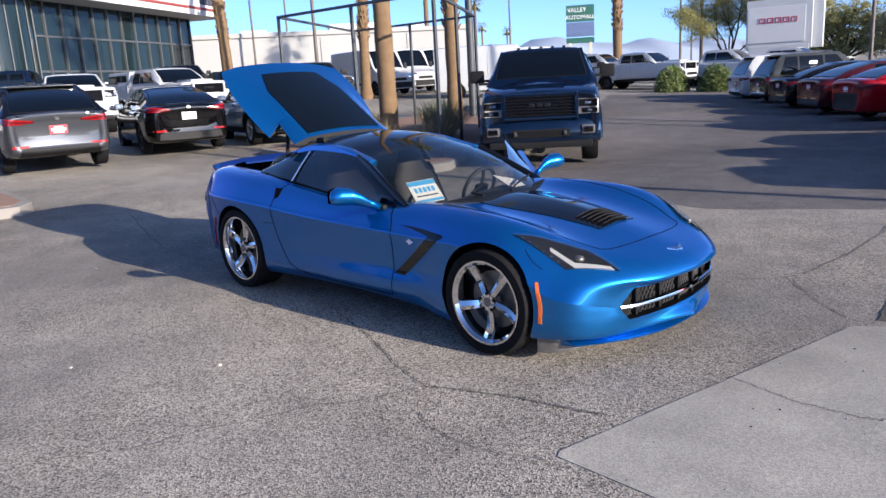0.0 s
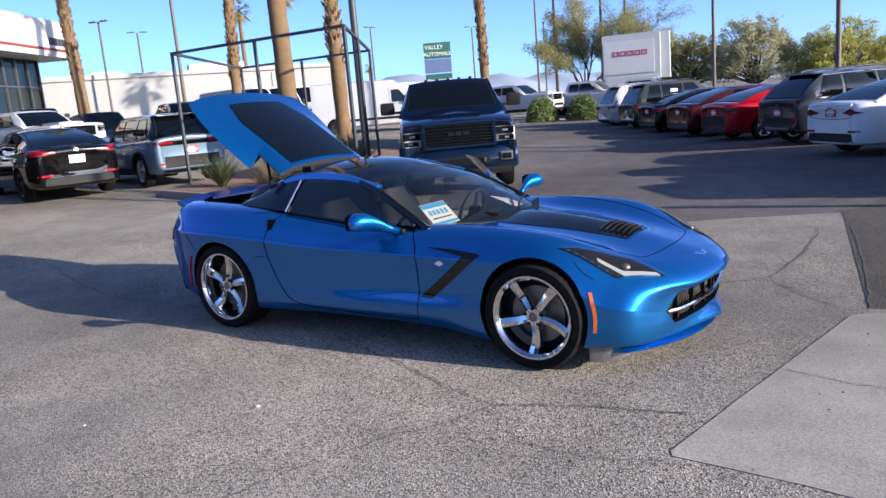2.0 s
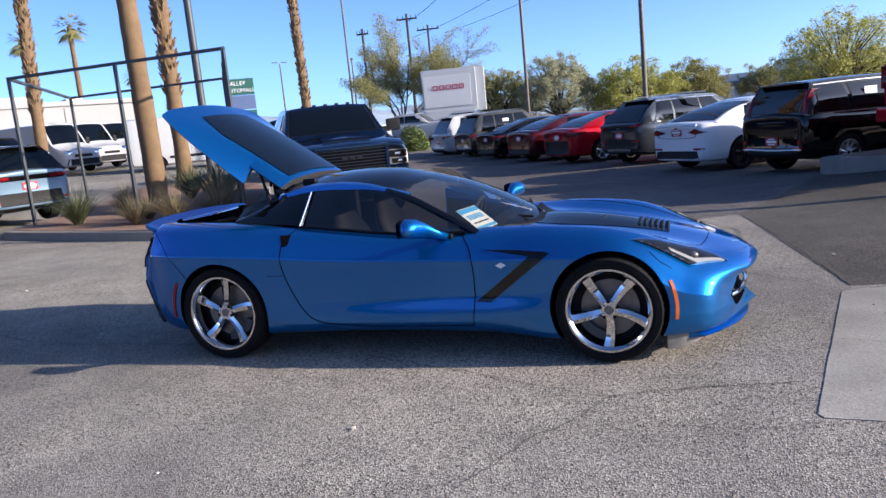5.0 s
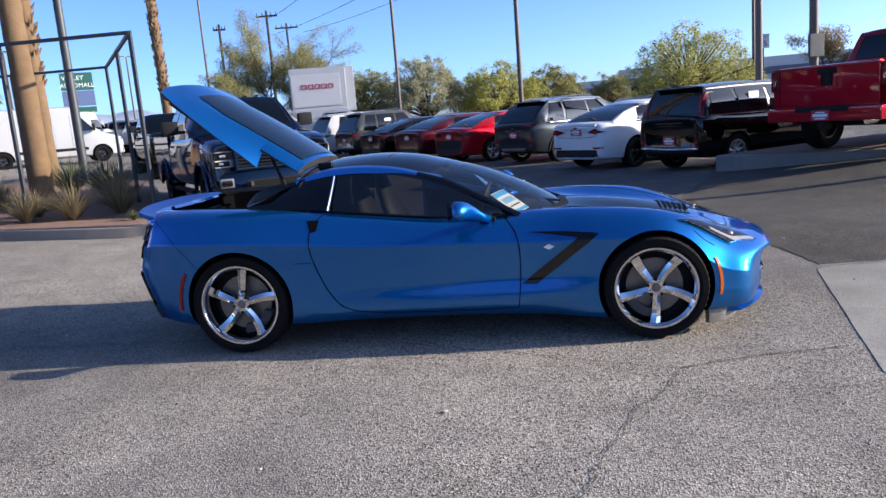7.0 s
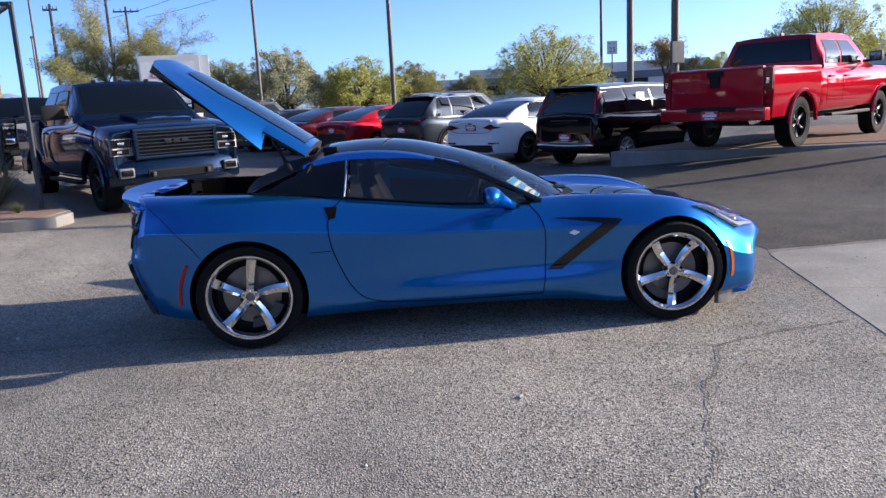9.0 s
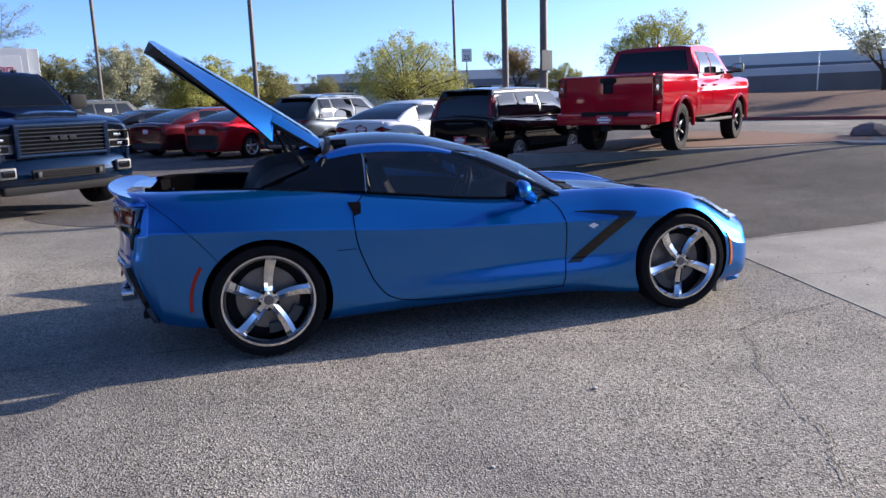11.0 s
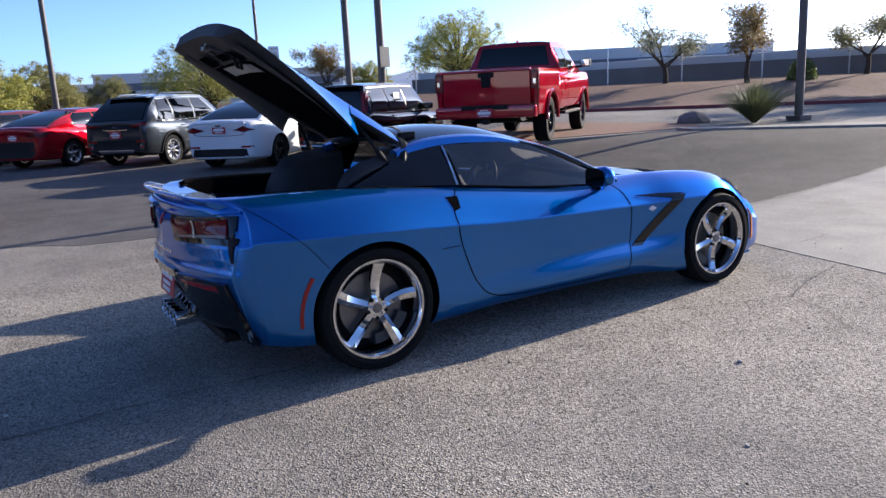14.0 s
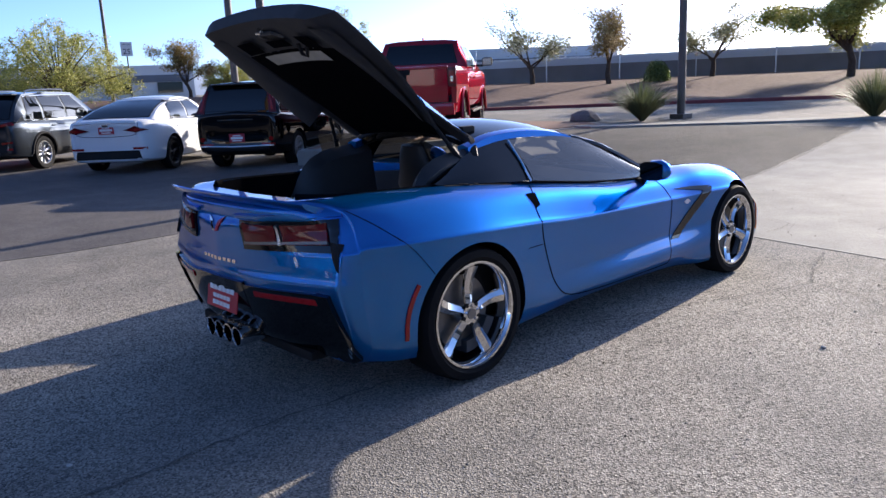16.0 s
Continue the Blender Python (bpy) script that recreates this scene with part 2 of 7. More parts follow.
class Surface:
    """A body's skin, on which panels and seams are laid."""

    def __init__(self, bm):
        from mathutils.bvhtree import BVHTree
        self.tree = BVHTree.FromBMesh(bm)

    def at(self, p, axis):
        axis = Vector(axis)
        place, normal, _, _ = self.tree.ray_cast(Vector(p) - axis * 5, axis)
        if place is None:
            place, normal, _, _ = self.tree.find_nearest(Vector(p))
        return place, normal if normal.dot(axis) < 0 else -normal

    def panel(self, c, axis, nu=8, nv=5, lift=0.004, deep=0.012, bulge=0.0):
        """A four-cornered panel laid on the skin, seen along axis."""
        c = [Vector(p) for p in c]
        bm = bmesh.new()
        top, low = [], []
        for i in range(nu + 1):
            u = i / nu
            a, b = c[0].lerp(c[1], u), c[3].lerp(c[2], u)
            hits = [self.at(a.lerp(b, j / nv), axis) for j in range(nv + 1)]
            top.append([p + n * (lift + bulge * 16 * u * (1 - u) * (j / nv) * (1 - j / nv)) for j, (p, n) in enumerate(hits)])
            low.append([p - n * deep for p, n in hits])
        vt, vl = skin(bm, top), skin(bm, low)
        rim = [(i, 0) for i in range(nu)] + [(nu, j) for j in range(nv)] + [(i, nv) for i in range(nu, 0, -1)] + [(0, j) for j in range(nv, 0, -1)]
        for (i, j), (k, l) in zip(rim, rim[1:] + rim[:1]):
            bm.faces.new((vt[i][j], vt[k][l], vl[k][l], vl[i][j]))
        bmesh.ops.recalc_face_normals(bm, faces=bm.faces)
        return bm

    def cover(self, c, axis, nu, nv, lift):
        """A single thin sheet over the skin, for clear lenses."""
        c = [Vector(p) for p in c]
        bm = bmesh.new()
        rows = []
        for i in range(nu + 1):
            a, b = c[0].lerp(c[1], i / nu), c[3].lerp(c[2], i / nu)
            hits = [self.at(a.lerp(b, j / nv), axis) for j in range(nv + 1)]
            rows.append([p + n * lift for p, n in hits])
        skin(bm, rows)
        bm.normal_update()
        if sum(f.normal.dot(Vector(axis)) for f in bm.faces) > 0:
            bmesh.ops.reverse_faces(bm, faces=bm.faces)
        return bm

    def seam(self, keys, axis, wide=0.005, lift=0.0015, n=8):
        """A narrow strip along a curve on the skin."""
        pts = [self.at(p, axis) for p in spline(keys, n)]
        bm = bmesh.new()
        rows = []
        for i, (p, nor) in enumerate(pts):
            d = (pts[min(i + 1, len(pts) - 1)][0] - pts[max(i - 1, 0)][0]).normalized()
            s = d.cross(nor).normalized() * wide / 2
            rows.append([p - s - nor * 0.004, p - s + nor * lift, p + s + nor * lift, p + s - nor * 0.004])
        skin(bm, rows, loop=True, caps=True)
        bmesh.ops.recalc_face_normals(bm, faces=bm.faces)
        return bm


def writing(text, size, mat, m, parent, name="lettering", deep=0.002, squash=1.0):
    """Raised letters in the built-in font, as a mesh, in the plane of m."""
    cu = bpy.data.curves.new("text", "FONT")
    cu.body, cu.size, cu.extrude, cu.align_x, cu.align_y, cu.resolution_u = text, size, deep, "CENTER", "CENTER", 2
    ob = new("text", cu)
    dep = bpy.context.evaluated_depsgraph_get()
    bm = bmesh.new()
    bm.from_mesh(ob.evaluated_get(dep).to_mesh())
    bpy.data.objects.remove(ob)
    bmesh.ops.transform(bm, matrix=m @ Matrix.Diagonal((squash, 1, 1, 1)), verts=bm.verts)
    return finish(name, bm, mat, parent, "", 0)


def wheel(parent, x, y, r, wide, rim_r, rim_mat, side, spokes=5, twist=0.0, name="wheel", chunky=False, nuts=True, phase=90.0):
    """A wheel > tyre, rim, each spoke, disc, hub cap, lug nuts. side: 1 for the left of the car, -1 for the right."""
    hub = empty(name)
    hub.parent = parent
    hub.location = (x, y, r)
    out = lambda v: v * side
    # tyre
    bm = bmesh.new()
    h = wide / 2
    prof = [(rim_r, -h * 0.78), (rim_r + (r - rim_r) * 0.35, -h * 0.97), (r * 0.955, -h * 0.93), (r * 0.99, -h * 0.75), (r, -h * 0.3), (r, h * 0.3), (r * 0.99, h * 0.75), (r * 0.955, h * 0.93),
            (rim_r + (r - rim_r) * 0.35, h * 0.97), (rim_r, h * 0.80), (rim_r - 0.012, h * 0.74), (rim_r - 0.012, -h * 0.74)]
    rows = []
    seg = 96
    for k in range(seg + 1):
        a = 2 * math.pi * k / seg
        cut = (.010 if chunky else .006) if k % 2 else 0
        rows.append([((q - (cut if q > r * .97 and abs(w) > h * .35 else 0)) * math.cos(a), out(w), (q - (cut if q > r * .97 and abs(w) > h * .35 else 0)) * math.sin(a)) for q, w in prof])
    skin(bm, rows, loop=True)
    bmesh.ops.remove_doubles(bm, verts=bm.verts, dist=1e-5)
    bmesh.ops.recalc_face_normals(bm, faces=bm.faces)
    part("tyre", bm, RUBBER, hub, "", 40)
    seg = 48
    # rim barrel and lip
    bm = bmesh.new()
    prof = [(rim_r + 0.008, h * 0.80), (rim_r + 0.006, h * 0.90), (rim_r - 0.006, h * 0.90), (rim_r - 0.022, h * 0.74), (rim_r - 0.028, h * 0.3), (rim_r - 0.03, -h * 0.7), (rim_r, -h * 0.72), (rim_r, h * 0.7)]
    rows = [[(q * math.cos(2 * math.pi * k / seg), out(w), q * math.sin(2 * math.pi * k / seg)) for q, w in prof] for k in range(seg + 1)]
    skin(bm, rows, loop=True)
    bmesh.ops.remove_doubles(bm, verts=bm.verts, dist=1e-5)
    bmesh.ops.recalc_face_normals(bm, faces=bm.faces)
    part("rim", bm, rim_mat, hub, "", 30)
    # spokes
    face = h * 0.62
    for s in range(spokes):
        bm = bmesh.new()
        rows = []
        a0 = 2 * math.pi * s / spokes + radians(phase) - twist
        for i in range(8):
            u = i / 7
            q = 0.035 + (rim_r - 0.05) * u
            a = a0 + twist * u * u
            half = ((0.025 + 0.011 * u if twist else 0.024 + 0.014 * u * u)) * rim_r / 0.25
            lift = face - 0.020 * math.sin(u * math.pi) + 0.010 * u
            t = Vector((-math.sin(a), 0, math.cos(a)))
            c = Vector((q * math.cos(a), out(lift), q * math.sin(a)))
            o = Vector((0, side, 0))
            ridge = 0.012 * (1 - 0.5 * u)
            rows.append([c - t * half - o * 0.016, c - t * half * 0.8 - o * 0.002, c + t * half * (0.15 if twist else 0) + o * ridge, c + t * half * 0.85 - o * 0.004, c + t * half - o * 0.016, c - o * 0.040])
        skin(bm, rows, loop=True, caps=True)
        bmesh.ops.recalc_face_normals(bm, faces=bm.faces)
        part("spoke", bm, rim_mat, hub, "", 25)
    bm = bmesh.new()
    rod(bm, (0, out(face - 0.05), 0), (0, out(face + 0.006), 0), 0.062 * rim_r / 0.25, 0.052 * rim_r / 0.25, 24)
    part("hub", bm, rim_mat, hub)
    bm = bmesh.new()
    rod(bm, (0, out(face + 0.004), 0), (0, out(face + 0.012), 0), 0.03, 0.026, 20)
    part("cap", bm, IRON if rim_mat is CHROME else BLACK, hub)
    if nuts:
        for s in range(5):
            a = 2 * math.pi * (s + 0.5) / 5 + radians(phase) - twist
            p = Vector((0.052 * math.cos(a), 0, 0.052 * math.sin(a))) * rim_r / 0.25
            bm = bmesh.new()
            rod(bm, p + Vector((0, out(face - 0.004), 0)), p + Vector((0, out(face + 0.010), 0)), 0.0125, 0.0105, 6)
            part("lug_nut", bm, BLACK, hub)
    bm = bmesh.new()
    rod(bm, (0, out(face - 0.085), 0), (0, out(face - 0.070), 0), rim_r * 0.70, None, 32)
    part("brake_disc", bm, IRON, hub)
    if nuts:
        bm = bmesh.new()
        rows = []
        for k in range(7):
            a = radians(200 + 12 * k) if x > 0 else radians(-20 - 12 * k)
            rows.append([(q * rim_r * math.cos(a), out(face - w), q * rim_r * math.sin(a)) for q, w in ((.58, .03), (.80, .03), (.82, .11), (.58, .11))])
        skin(bm, rows, loop=True, caps=True)
        bmesh.ops.recalc_face_normals(bm, faces=bm.faces)
        part("brake_caliper", bm, GREY_STEEL, hub)
    bm = bmesh.new()
    rod(bm, (0, out(-h * 0.3), 0), (0, out(-h * 0.2), 0), rim_r - 0.02, None, 24)
    part("backing", bm, BLACK, hub)
    return hub


# ---- the blue sports car ----
def sports_car():
    car = empty("sports_car", "metallic blue sports coupe with chrome wheels and raised rear hatch", "car")
    # lines from nose to tail: (x, y, z)
    lines = [
        [(2.17, 0, .425), (2.24, 0, .475), (2.13, 0, .558), (1.75, 0, .675), (1.4, 0, .745), (1.0, 0, .80), (.72, 0, .815), (.35, 0, .81), (0, 0, .82), (-.5, 0, .86), (-.9, 0, .90), (-1.355, 0, .93), (-1.75, 0, .945), (-2.08, 0, .955), (-2.16, 0, .955), (-2.21, 0, .93), (-2.20, 0, .88), (-2.215, 0, .84), (-2.22, 0, .82)],
        [(2.14, .33, .425), (2.172, .36, .472), (2.06, .38, .558), (1.70, .42, .66), (1.37, .44, .728), (1.0, .45, .772), (.72, .44, .805), (.35, .42, .82), (0, .42, .83), (-.5, .42, .87), (-.9, .42, .91), (-1.355, .40, .94), (-1.75, .38, .955), (-2.06, .37, .960), (-2.13, .36, .957), (-2.18, .36, .93), (-2.18, .34, .875), (-2.21, .17, .84), (-2.22, .008, .80)],
        [(2.085, .49, .43), (2.03, .615, .485), (1.85, .68, .578), (1.60, .69, .725), (1.355, .69, .795), (1.0, .68, .825), (.7, .68, .825), (.35, .70, .815), (0, .715, .825), (-.5, .72, .88), (-.9, .69, .925), (-1.355, .68, .95), (-1.75, .66, .965), (-1.985, .63, .963), (-2.03, .63, .945), (-2.07, .62, .915), (-2.085, .60, .865), (-2.19, .30, .82), (-2.22, .010, .78)],
        [(2.05, .55, .38), (1.96, .73, .45), (1.785, .80, .525), (1.56, .82, .68), (1.355, .82, .755), (1.0, .81, .775), (.7, .80, .765), (.35, .805, .77), (0, .81, .78), (-.5, .81, .83), (-.9, .81, .88), (-1.355, .81, .915), (-1.75, .79, .925), (-1.945, .765, .915), (-1.975, .76, .89), (-2.015, .735, .865), (-2.045, .70, .84), (-2.18, .34, .80), (-2.22, .012, .76)],
        [(2.035, .58, .33), (1.93, .795, .385), (1.76, .873, .43), (1.55, .915, .57), (1.355, .93, .64), (1.0, .908, .655), (.7, .880, .652), (.35, .880, .662), (0, .886, .672), (-.5, .896, .69), (-.9, .917, .725), (-1.355, .945, .755), (-1.75, .912, .765), (-1.945, .852, .765), (-1.985, .838, .75), (-2.03, .80, .745), (-2.065, .755, .74), (-2.18, .37, .72), (-2.22, .012, .70)],
        [(2.038, .578, .315), (1.932, .795, .355), (1.765, .873, .385), (1.55, .917, .50), (1.355, .93, .56), (1.0, .893, .445), (.7, .863, .420), (.35, .864, .418), (0, .869, .408), (-.5, .882, .395), (-.9, .910, .40), (-1.355, .945, .60), (-1.75, .908, .64), (-1.94, .850, .66), (-1.985, .837, .67), (-2.04, .80, .685), (-2.08, .753, .685), (-2.185, .367, .675), (-2.222, .012, .66)],
        [(2.042, .573, .298), (1.934, .792, .31), (1.768, .873, .33), (1.55, .919, .42), (1.355, .93, .45), (1.0, .903, .335), (.7, .886, .315), (.35, .888, .310), (0, .889, .300), (-.5, .890, .290), (-.9, .910, .31), (-1.355, .945, .50), (-1.75, .904, .53), (-1.937, .849, .58), (-1.985, .836, .61), (-2.05, .80, .64), (-2.09, .751, .64), (-2.19, .363, .635), (-2.224, .012, .63)],
        [(2.045, .57, .285), (1.935, .79, .275), (1.77, .873, .28), (1.55, .92, .33), (1.355, .93, .36), (1.0, .896, .28), (.7, .876, .255), (.35, .878, .250), (0, .880, .245), (-.5, .880, .245), (-.9, .902, .26), (-1.355, .94, .42), (-1.75, .90, .46), (-1.935, .848, .52), (-1.985, .835, .565), (-2.06, .80, .60), (-2.10, .75, .60), (-2.20, .36, .60), (-2.225, .012, .60)],
        [(2.09, .45, .25), (1.955, .74, .185), (1.80, .82, .165), (1.55, .89, .16), (1.355, .89, .15), (1.0, .86, .145), (.7, .815, .165), (.35, .805, .175), (0, .805, .18), (-.5, .815, .18), (-.9, .855, .18), (-1.355, .88, .18), (-1.75, .845, .205), (-1.91, .805, .23), (-1.945, .79, .24), (-1.985, .75, .255), (-2.00, .70, .28), (-2.14, .32, .34), (-2.16, .010, .36)],
        [(2.16, 0, .24), (2.20, 0, .165), (1.90, 0, .15), (1.55, 0, .15), (1.355, 0, .14), (1.0, 0, .14), (.7, 0, .14), (.35, 0, .14), (0, 0, .14), (-.5, 0, .14), (-.9, 0, .14), (-1.355, 0, .15), (-1.75, 0, .18), (-1.93, 0, .21), (-1.98, 0, .23), (-2.02, 0, .25), (-2.06, 0, .27), (-2.12, 0, .30), (-2.14, 0, .33)],
    ]
    # lines close beside the shoulder crease and over the sill blade draw their edges tight
    above = [tuple(a[k] + f * (b[k] - a[k]) for k in range(3)) for (a, b), f in ((p, .16) for p in zip(lines[4], lines[3]))]
    below = [tuple(a[k] + .12 * (b[k] - a[k]) for k in range(3)) for a, b in zip(lines[4], lines[5])]
    brow = [tuple(a[k] + .10 * (b[k] - a[k]) for k in range(3)) for a, b in zip(lines[5], lines[4])]
    lines[4:6] = [above, lines[4], below, brow, lines[5]]
    bm = loft(lines, 8, 4, even_spline)
    skin_map = Surface(bm)
    cutters = []
    for x, r in ((1.355, .352), (-1.355, .368)):
        for s in (-1, 1):
            c = bmesh.new()
            rod(c, (x, s * .62, .335), (x, s * 1.2, .335), r, None, 64)
            cutters.append(c)
    c = bmesh.new()                                        # cabin
    skin(c, [[(x, w, .30), (x, w, 1.4), (x, -w, 1.4), (x, -w, .30)] for x, w in ((.66, .50), (.50, .66), (0, .69), (-.6, .69), (-.95, .60))], loop=True, caps=True)
    cutters.append(c)
    c = bmesh.new()                                        # luggage bay
    skin(c, [[(x, w, z), (x, w, 1.4), (x, -w, 1.4), (x, -w, z)] for x, w, z in ((-.90, .60, .52), (-1.2, .61, .56), (-1.7, .59, .60), (-1.93, .53, .62), (-2.0, .42, .64))], loop=True, caps=True)
    cutters.append(c)
    c = bmesh.new()                                        # grille mouth
    skin(c, [[(x, w * .84, .428), (x, w, .325), (x, w * .88, .248), (x, -w * .88, .248), (x, -w, .325), (x, -w * .84, .428)] for x, w in ((2.4, .63), (2.01, .55))], loop=True, caps=True)
    cutters.append(c)
    c = bmesh.new()                                        # doorway on the left
    skin(c, [[(x, .60, z0), (x, .60, 1.3), (x, 1.2, 1.3), (x, 1.2, z0)] for x, z0 in ((.47, .30), (-.55, .30), (-.74, .45), (-.80, .66))], loop=True, caps=True)
    cutters.append(c)
    body = carve(bm, cutters, [BLUE, LINER])
    part("body", body, [BLUE, LINER], car, "", 30)

    L, R = (0, -1, 0), (0, 1, 0)                           # looking at the left and right flanks
    F, B, D = (-1, 0, 0), (1, 0, 0), (0, 0, -1)
    for s, ax in ((1, L), (-1, R)):
        P = lambda x, z: (x, s * .9, z)
        # door outline, front shut line, bumper shut lines
        part("door_shut_line", skin_map.seam([P(-.76, .895), P(-.83, .82), P(-.83, .66), P(-.78, .50), P(-.71, .36), P(-.61, .275), P(-.40, .240), P(0, .230), P(.30, .230), P(.50, .232)], ax, .007), LINER, car)
        part("door_shut_line", skin_map.seam([P(.50, .232), P(.52, .40), P(.525, .60), P(.50, .72), P(.44, .80)], ax, .007), LINER, car)
        part("bumper_shut_line", skin_map.seam([P(-1.62, .60), P(-1.72, .72), P(-1.85, .84), P(-1.97, .93)], ax, .003), LINER, car)
        part("bumper_shut_line", skin_map.seam([P(1.72, .56), P(1.66, .60), P(1.60, .66)], ax, .004), LINER, car)
        part("sill_shut_line", skin_map.seam([P(-.95, .60), P(-.88, .60), P(-.83, .60)], ax, .004), LINER, car)
        # fender vent: slanted black gill with an upper barb
        part("fender_vent", skin_map.panel([P(.53, .385), P(.625, .38), P(1.02, .685), P(.90, .675)], ax, 6, 20, .005, .02), GLOSS_BLACK, car)
        part("fender_vent", skin_map.panel([P(.59, .712), P(.90, .668), P(1.01, .690), P(.80, .706)], ax, 20, 6, .005, .02), GLOSS_BLACK, car)
        # crossed-flag badge as a plain silver lozenge
        part("fender_badge", skin_map.panel([P(.675, .618), P(.71, .636), P(.745, .618), P(.71, .600)], ax, 4, 4, .006, .002), WHITE_CARD, car)
        # side markers
        part("side_marker", skin_map.seam([P(1.355 + .392 * math.cos(a), .335 + .392 * math.sin(a)) for a in [radians(-10 + 8.5 * k) for k in range(5)]], ax, .020, .007), ORANGE, car, "amber side marker lens")
        part("side_marker", skin_map.seam([P(-1.355 + .425 * math.cos(a), .335 + .425 * math.sin(a)) for a in [radians(147 + 9 * k) for k in range(5)]], ax, .020, .008), RED_LENS, car, "red side marker lens")
        # door release pocket and quarter air inlet
        part("door_handle", skin_map.panel([P(-.86, .865), P(-.78, .862), P(-.79, .80), P(-.83, .79)], ax, 4, 4, .003, .02), LINER, car)
        T = lambda x, y: (x, s * y, 1.0)
        inlet = part("quarter_inlet", skin_map.panel([T(-1.30, .675), T(-.88, .745), T(-.92, .66), T(-1.28, .62)], D, 14, 4, .002, .03), BLACK, car)
        for k in range(5):
            u = .15 + k * .17
            x = -1.30 + .40 * u
            part("inlet_slat", skin_map.panel([T(x, .645), T(x + .07, .70), T(x + .085, .70), T(x + .015, .645)], D, 3, 3, .008, .005), BLACK, inlet)
        # headlamps
        lamp = part("headlamp", skin_map.panel([T(1.50, .795), T(1.825, .738), T(2.035, .530), T(1.84, .552)], D, 20, 12, .004, .02), GLOSS_BLACK, car, "swept headlamp with dark housing")
        part("light_guide", skin_map.panel([T(1.700, .716), T(1.712, .732), T(1.857, .705), T(1.843, .684)], D, 12, 4, .011, .0), LAMP_WHITE, lamp)
        part("light_guide", skin_map.panel([T(1.843, .684), T(1.857, .705), T(2.014, .552), T(1.990, .555)], D, 4, 12, .011, .0), LAMP_WHITE, lamp)
        for k in range(6):
            u = k / 5
            c0, nor = skin_map.at((1.555 + .215 * u, s * (.776 - .034 * u), 1), D)
            b = bmesh.new()
            bmesh.ops.create_uvsphere(b, u_segments=10, v_segments=6, radius=.0085, matrix=Matrix.Translation(c0 + nor * .006) @ Matrix.Diagonal((1.3, 1, .5, 1)))
            part("led", b, LAMP_SILVER, lamp)
        c1, n1 = skin_map.at((1.845, s * .640, 1), D)
        b = bmesh.new()
        bmesh.ops.create_uvsphere(b, u_segments=16, v_segments=10, radius=.030, matrix=Matrix.Translation(c1 - n1 * .004) @ Matrix.Diagonal((1, 1, .7, 1)))
        part("projector", b, IRON, lamp)
        part("lens", skin_map.cover([T(1.495, .799), T(1.825, .744), T(2.042, .526), T(1.838, .546)], D, 20, 12, .016), LENS, lamp).visible_shadow = False
        # bonnet shut line down to the nose
        part("bonnet_shut_line", skin_map.seam([T(.80, .64), T(1.2, .62), T(1.6, .56), T(1.80, .48), T(1.875, .425), T(1.915, .22), T(1.937, 0)], D, .005), LINER, car)
        # mirror
        mirror = part("door_mirror", bmesh.new(), BLUE, car)
        b = bmesh.new()
        keys = [(.33, .79, .80, .030, .030), (.27, .85, .835, .035, .032), (.21, .89, .865, .055, .050), (.175, .94, .885, .062, .062), (.16, 1.01, .892, .058, .062), (.16, 1.05, .888, .040, .045), (.165, 1.07, .885, .012, .016)]
        rows = []
        for x, y, z, rx, rz in keys:
            rows.append([(x + rx * math.cos(a) * (1.25 if math.cos(a) > 0 else .75), s * y, z + rz * math.sin(a)) for a in [k * math.pi / 8 for k in range(16)]])
        skin(b, rows, loop=True, caps=True)
        bmesh.ops.recalc_face_normals(b, faces=b.faces)
        swing = Matrix() if s < 0 else Matrix.Translation((.50, .875, 0)) @ Matrix.Rotation(radians(-45), 4, "Z") @ Matrix.Translation((-.50, -.875, 0))
        bmesh.ops.transform(b, matrix=swing, verts=b.verts)
        b.to_mesh(mirror.data)
        b.free()
        mirror.data.shade_smooth()
        g = bmesh.new()
        skin(g, [[(.108, s * y, z * k + .888) for z in (-.056, 0, .056)] for y, k in ((.895, .7), (.93, 1), (1.01, 1), (1.05, .75))])
        bmesh.ops.transform(g, matrix=swing, verts=g.verts)
        part("mirror_glass", g, BLIND_GLASS, mirror)
        b = bmesh.new()
        box(b, .33, s * .775, .80, .10, .05, .03, .012, swing)
        part("mirror_foot", b, BLACK, mirror)

    # bonnet centre: dark insert with louvres
    insert = part("bonnet_insert", skin_map.panel([(.82, .325, 1), (1.69, .195, 1), (1.69, -.195, 1), (.82, -.325, 1)], D, 30, 16, .004, .012, .016), GLOSS_BLACK, car, "gloss black bonnet insert with louvred outlet")
    for k in range(6):
        x = 1.49 + k * .036
        b = bmesh.new()
        w = .170 - .006 * k
        rows = []
        for y in (-w, -w / 2, 0, w / 2, w):
            z = skin_map.at((x, y, 1), D)[0].z + .006 + .010 * (1 - (y / .2) ** 2)
            rows.append([(x - .010, y, z - .002), (x + .014, y, z + .009), (x + .018, y, z + .007), (x - .005, y, z - .006)])
        skin(b, rows, loop=True, caps=True)
        bmesh.ops.recalc_face_normals(b, faces=b.faces)
        part("louvre", b, UNDER, insert)
    # badge on the nose, a plain silver and red winged shape
    for s, mat in ((1, CHROME), (-1, RED_PRINT)):
        part("nose_badge", skin_map.panel([(2.11, 0, 1), (2.125, s * .02, 1), (2.075, s * .075, 1), (2.09, s * .015, 1)], D, 4, 3, .004, .001), CHROME, car)
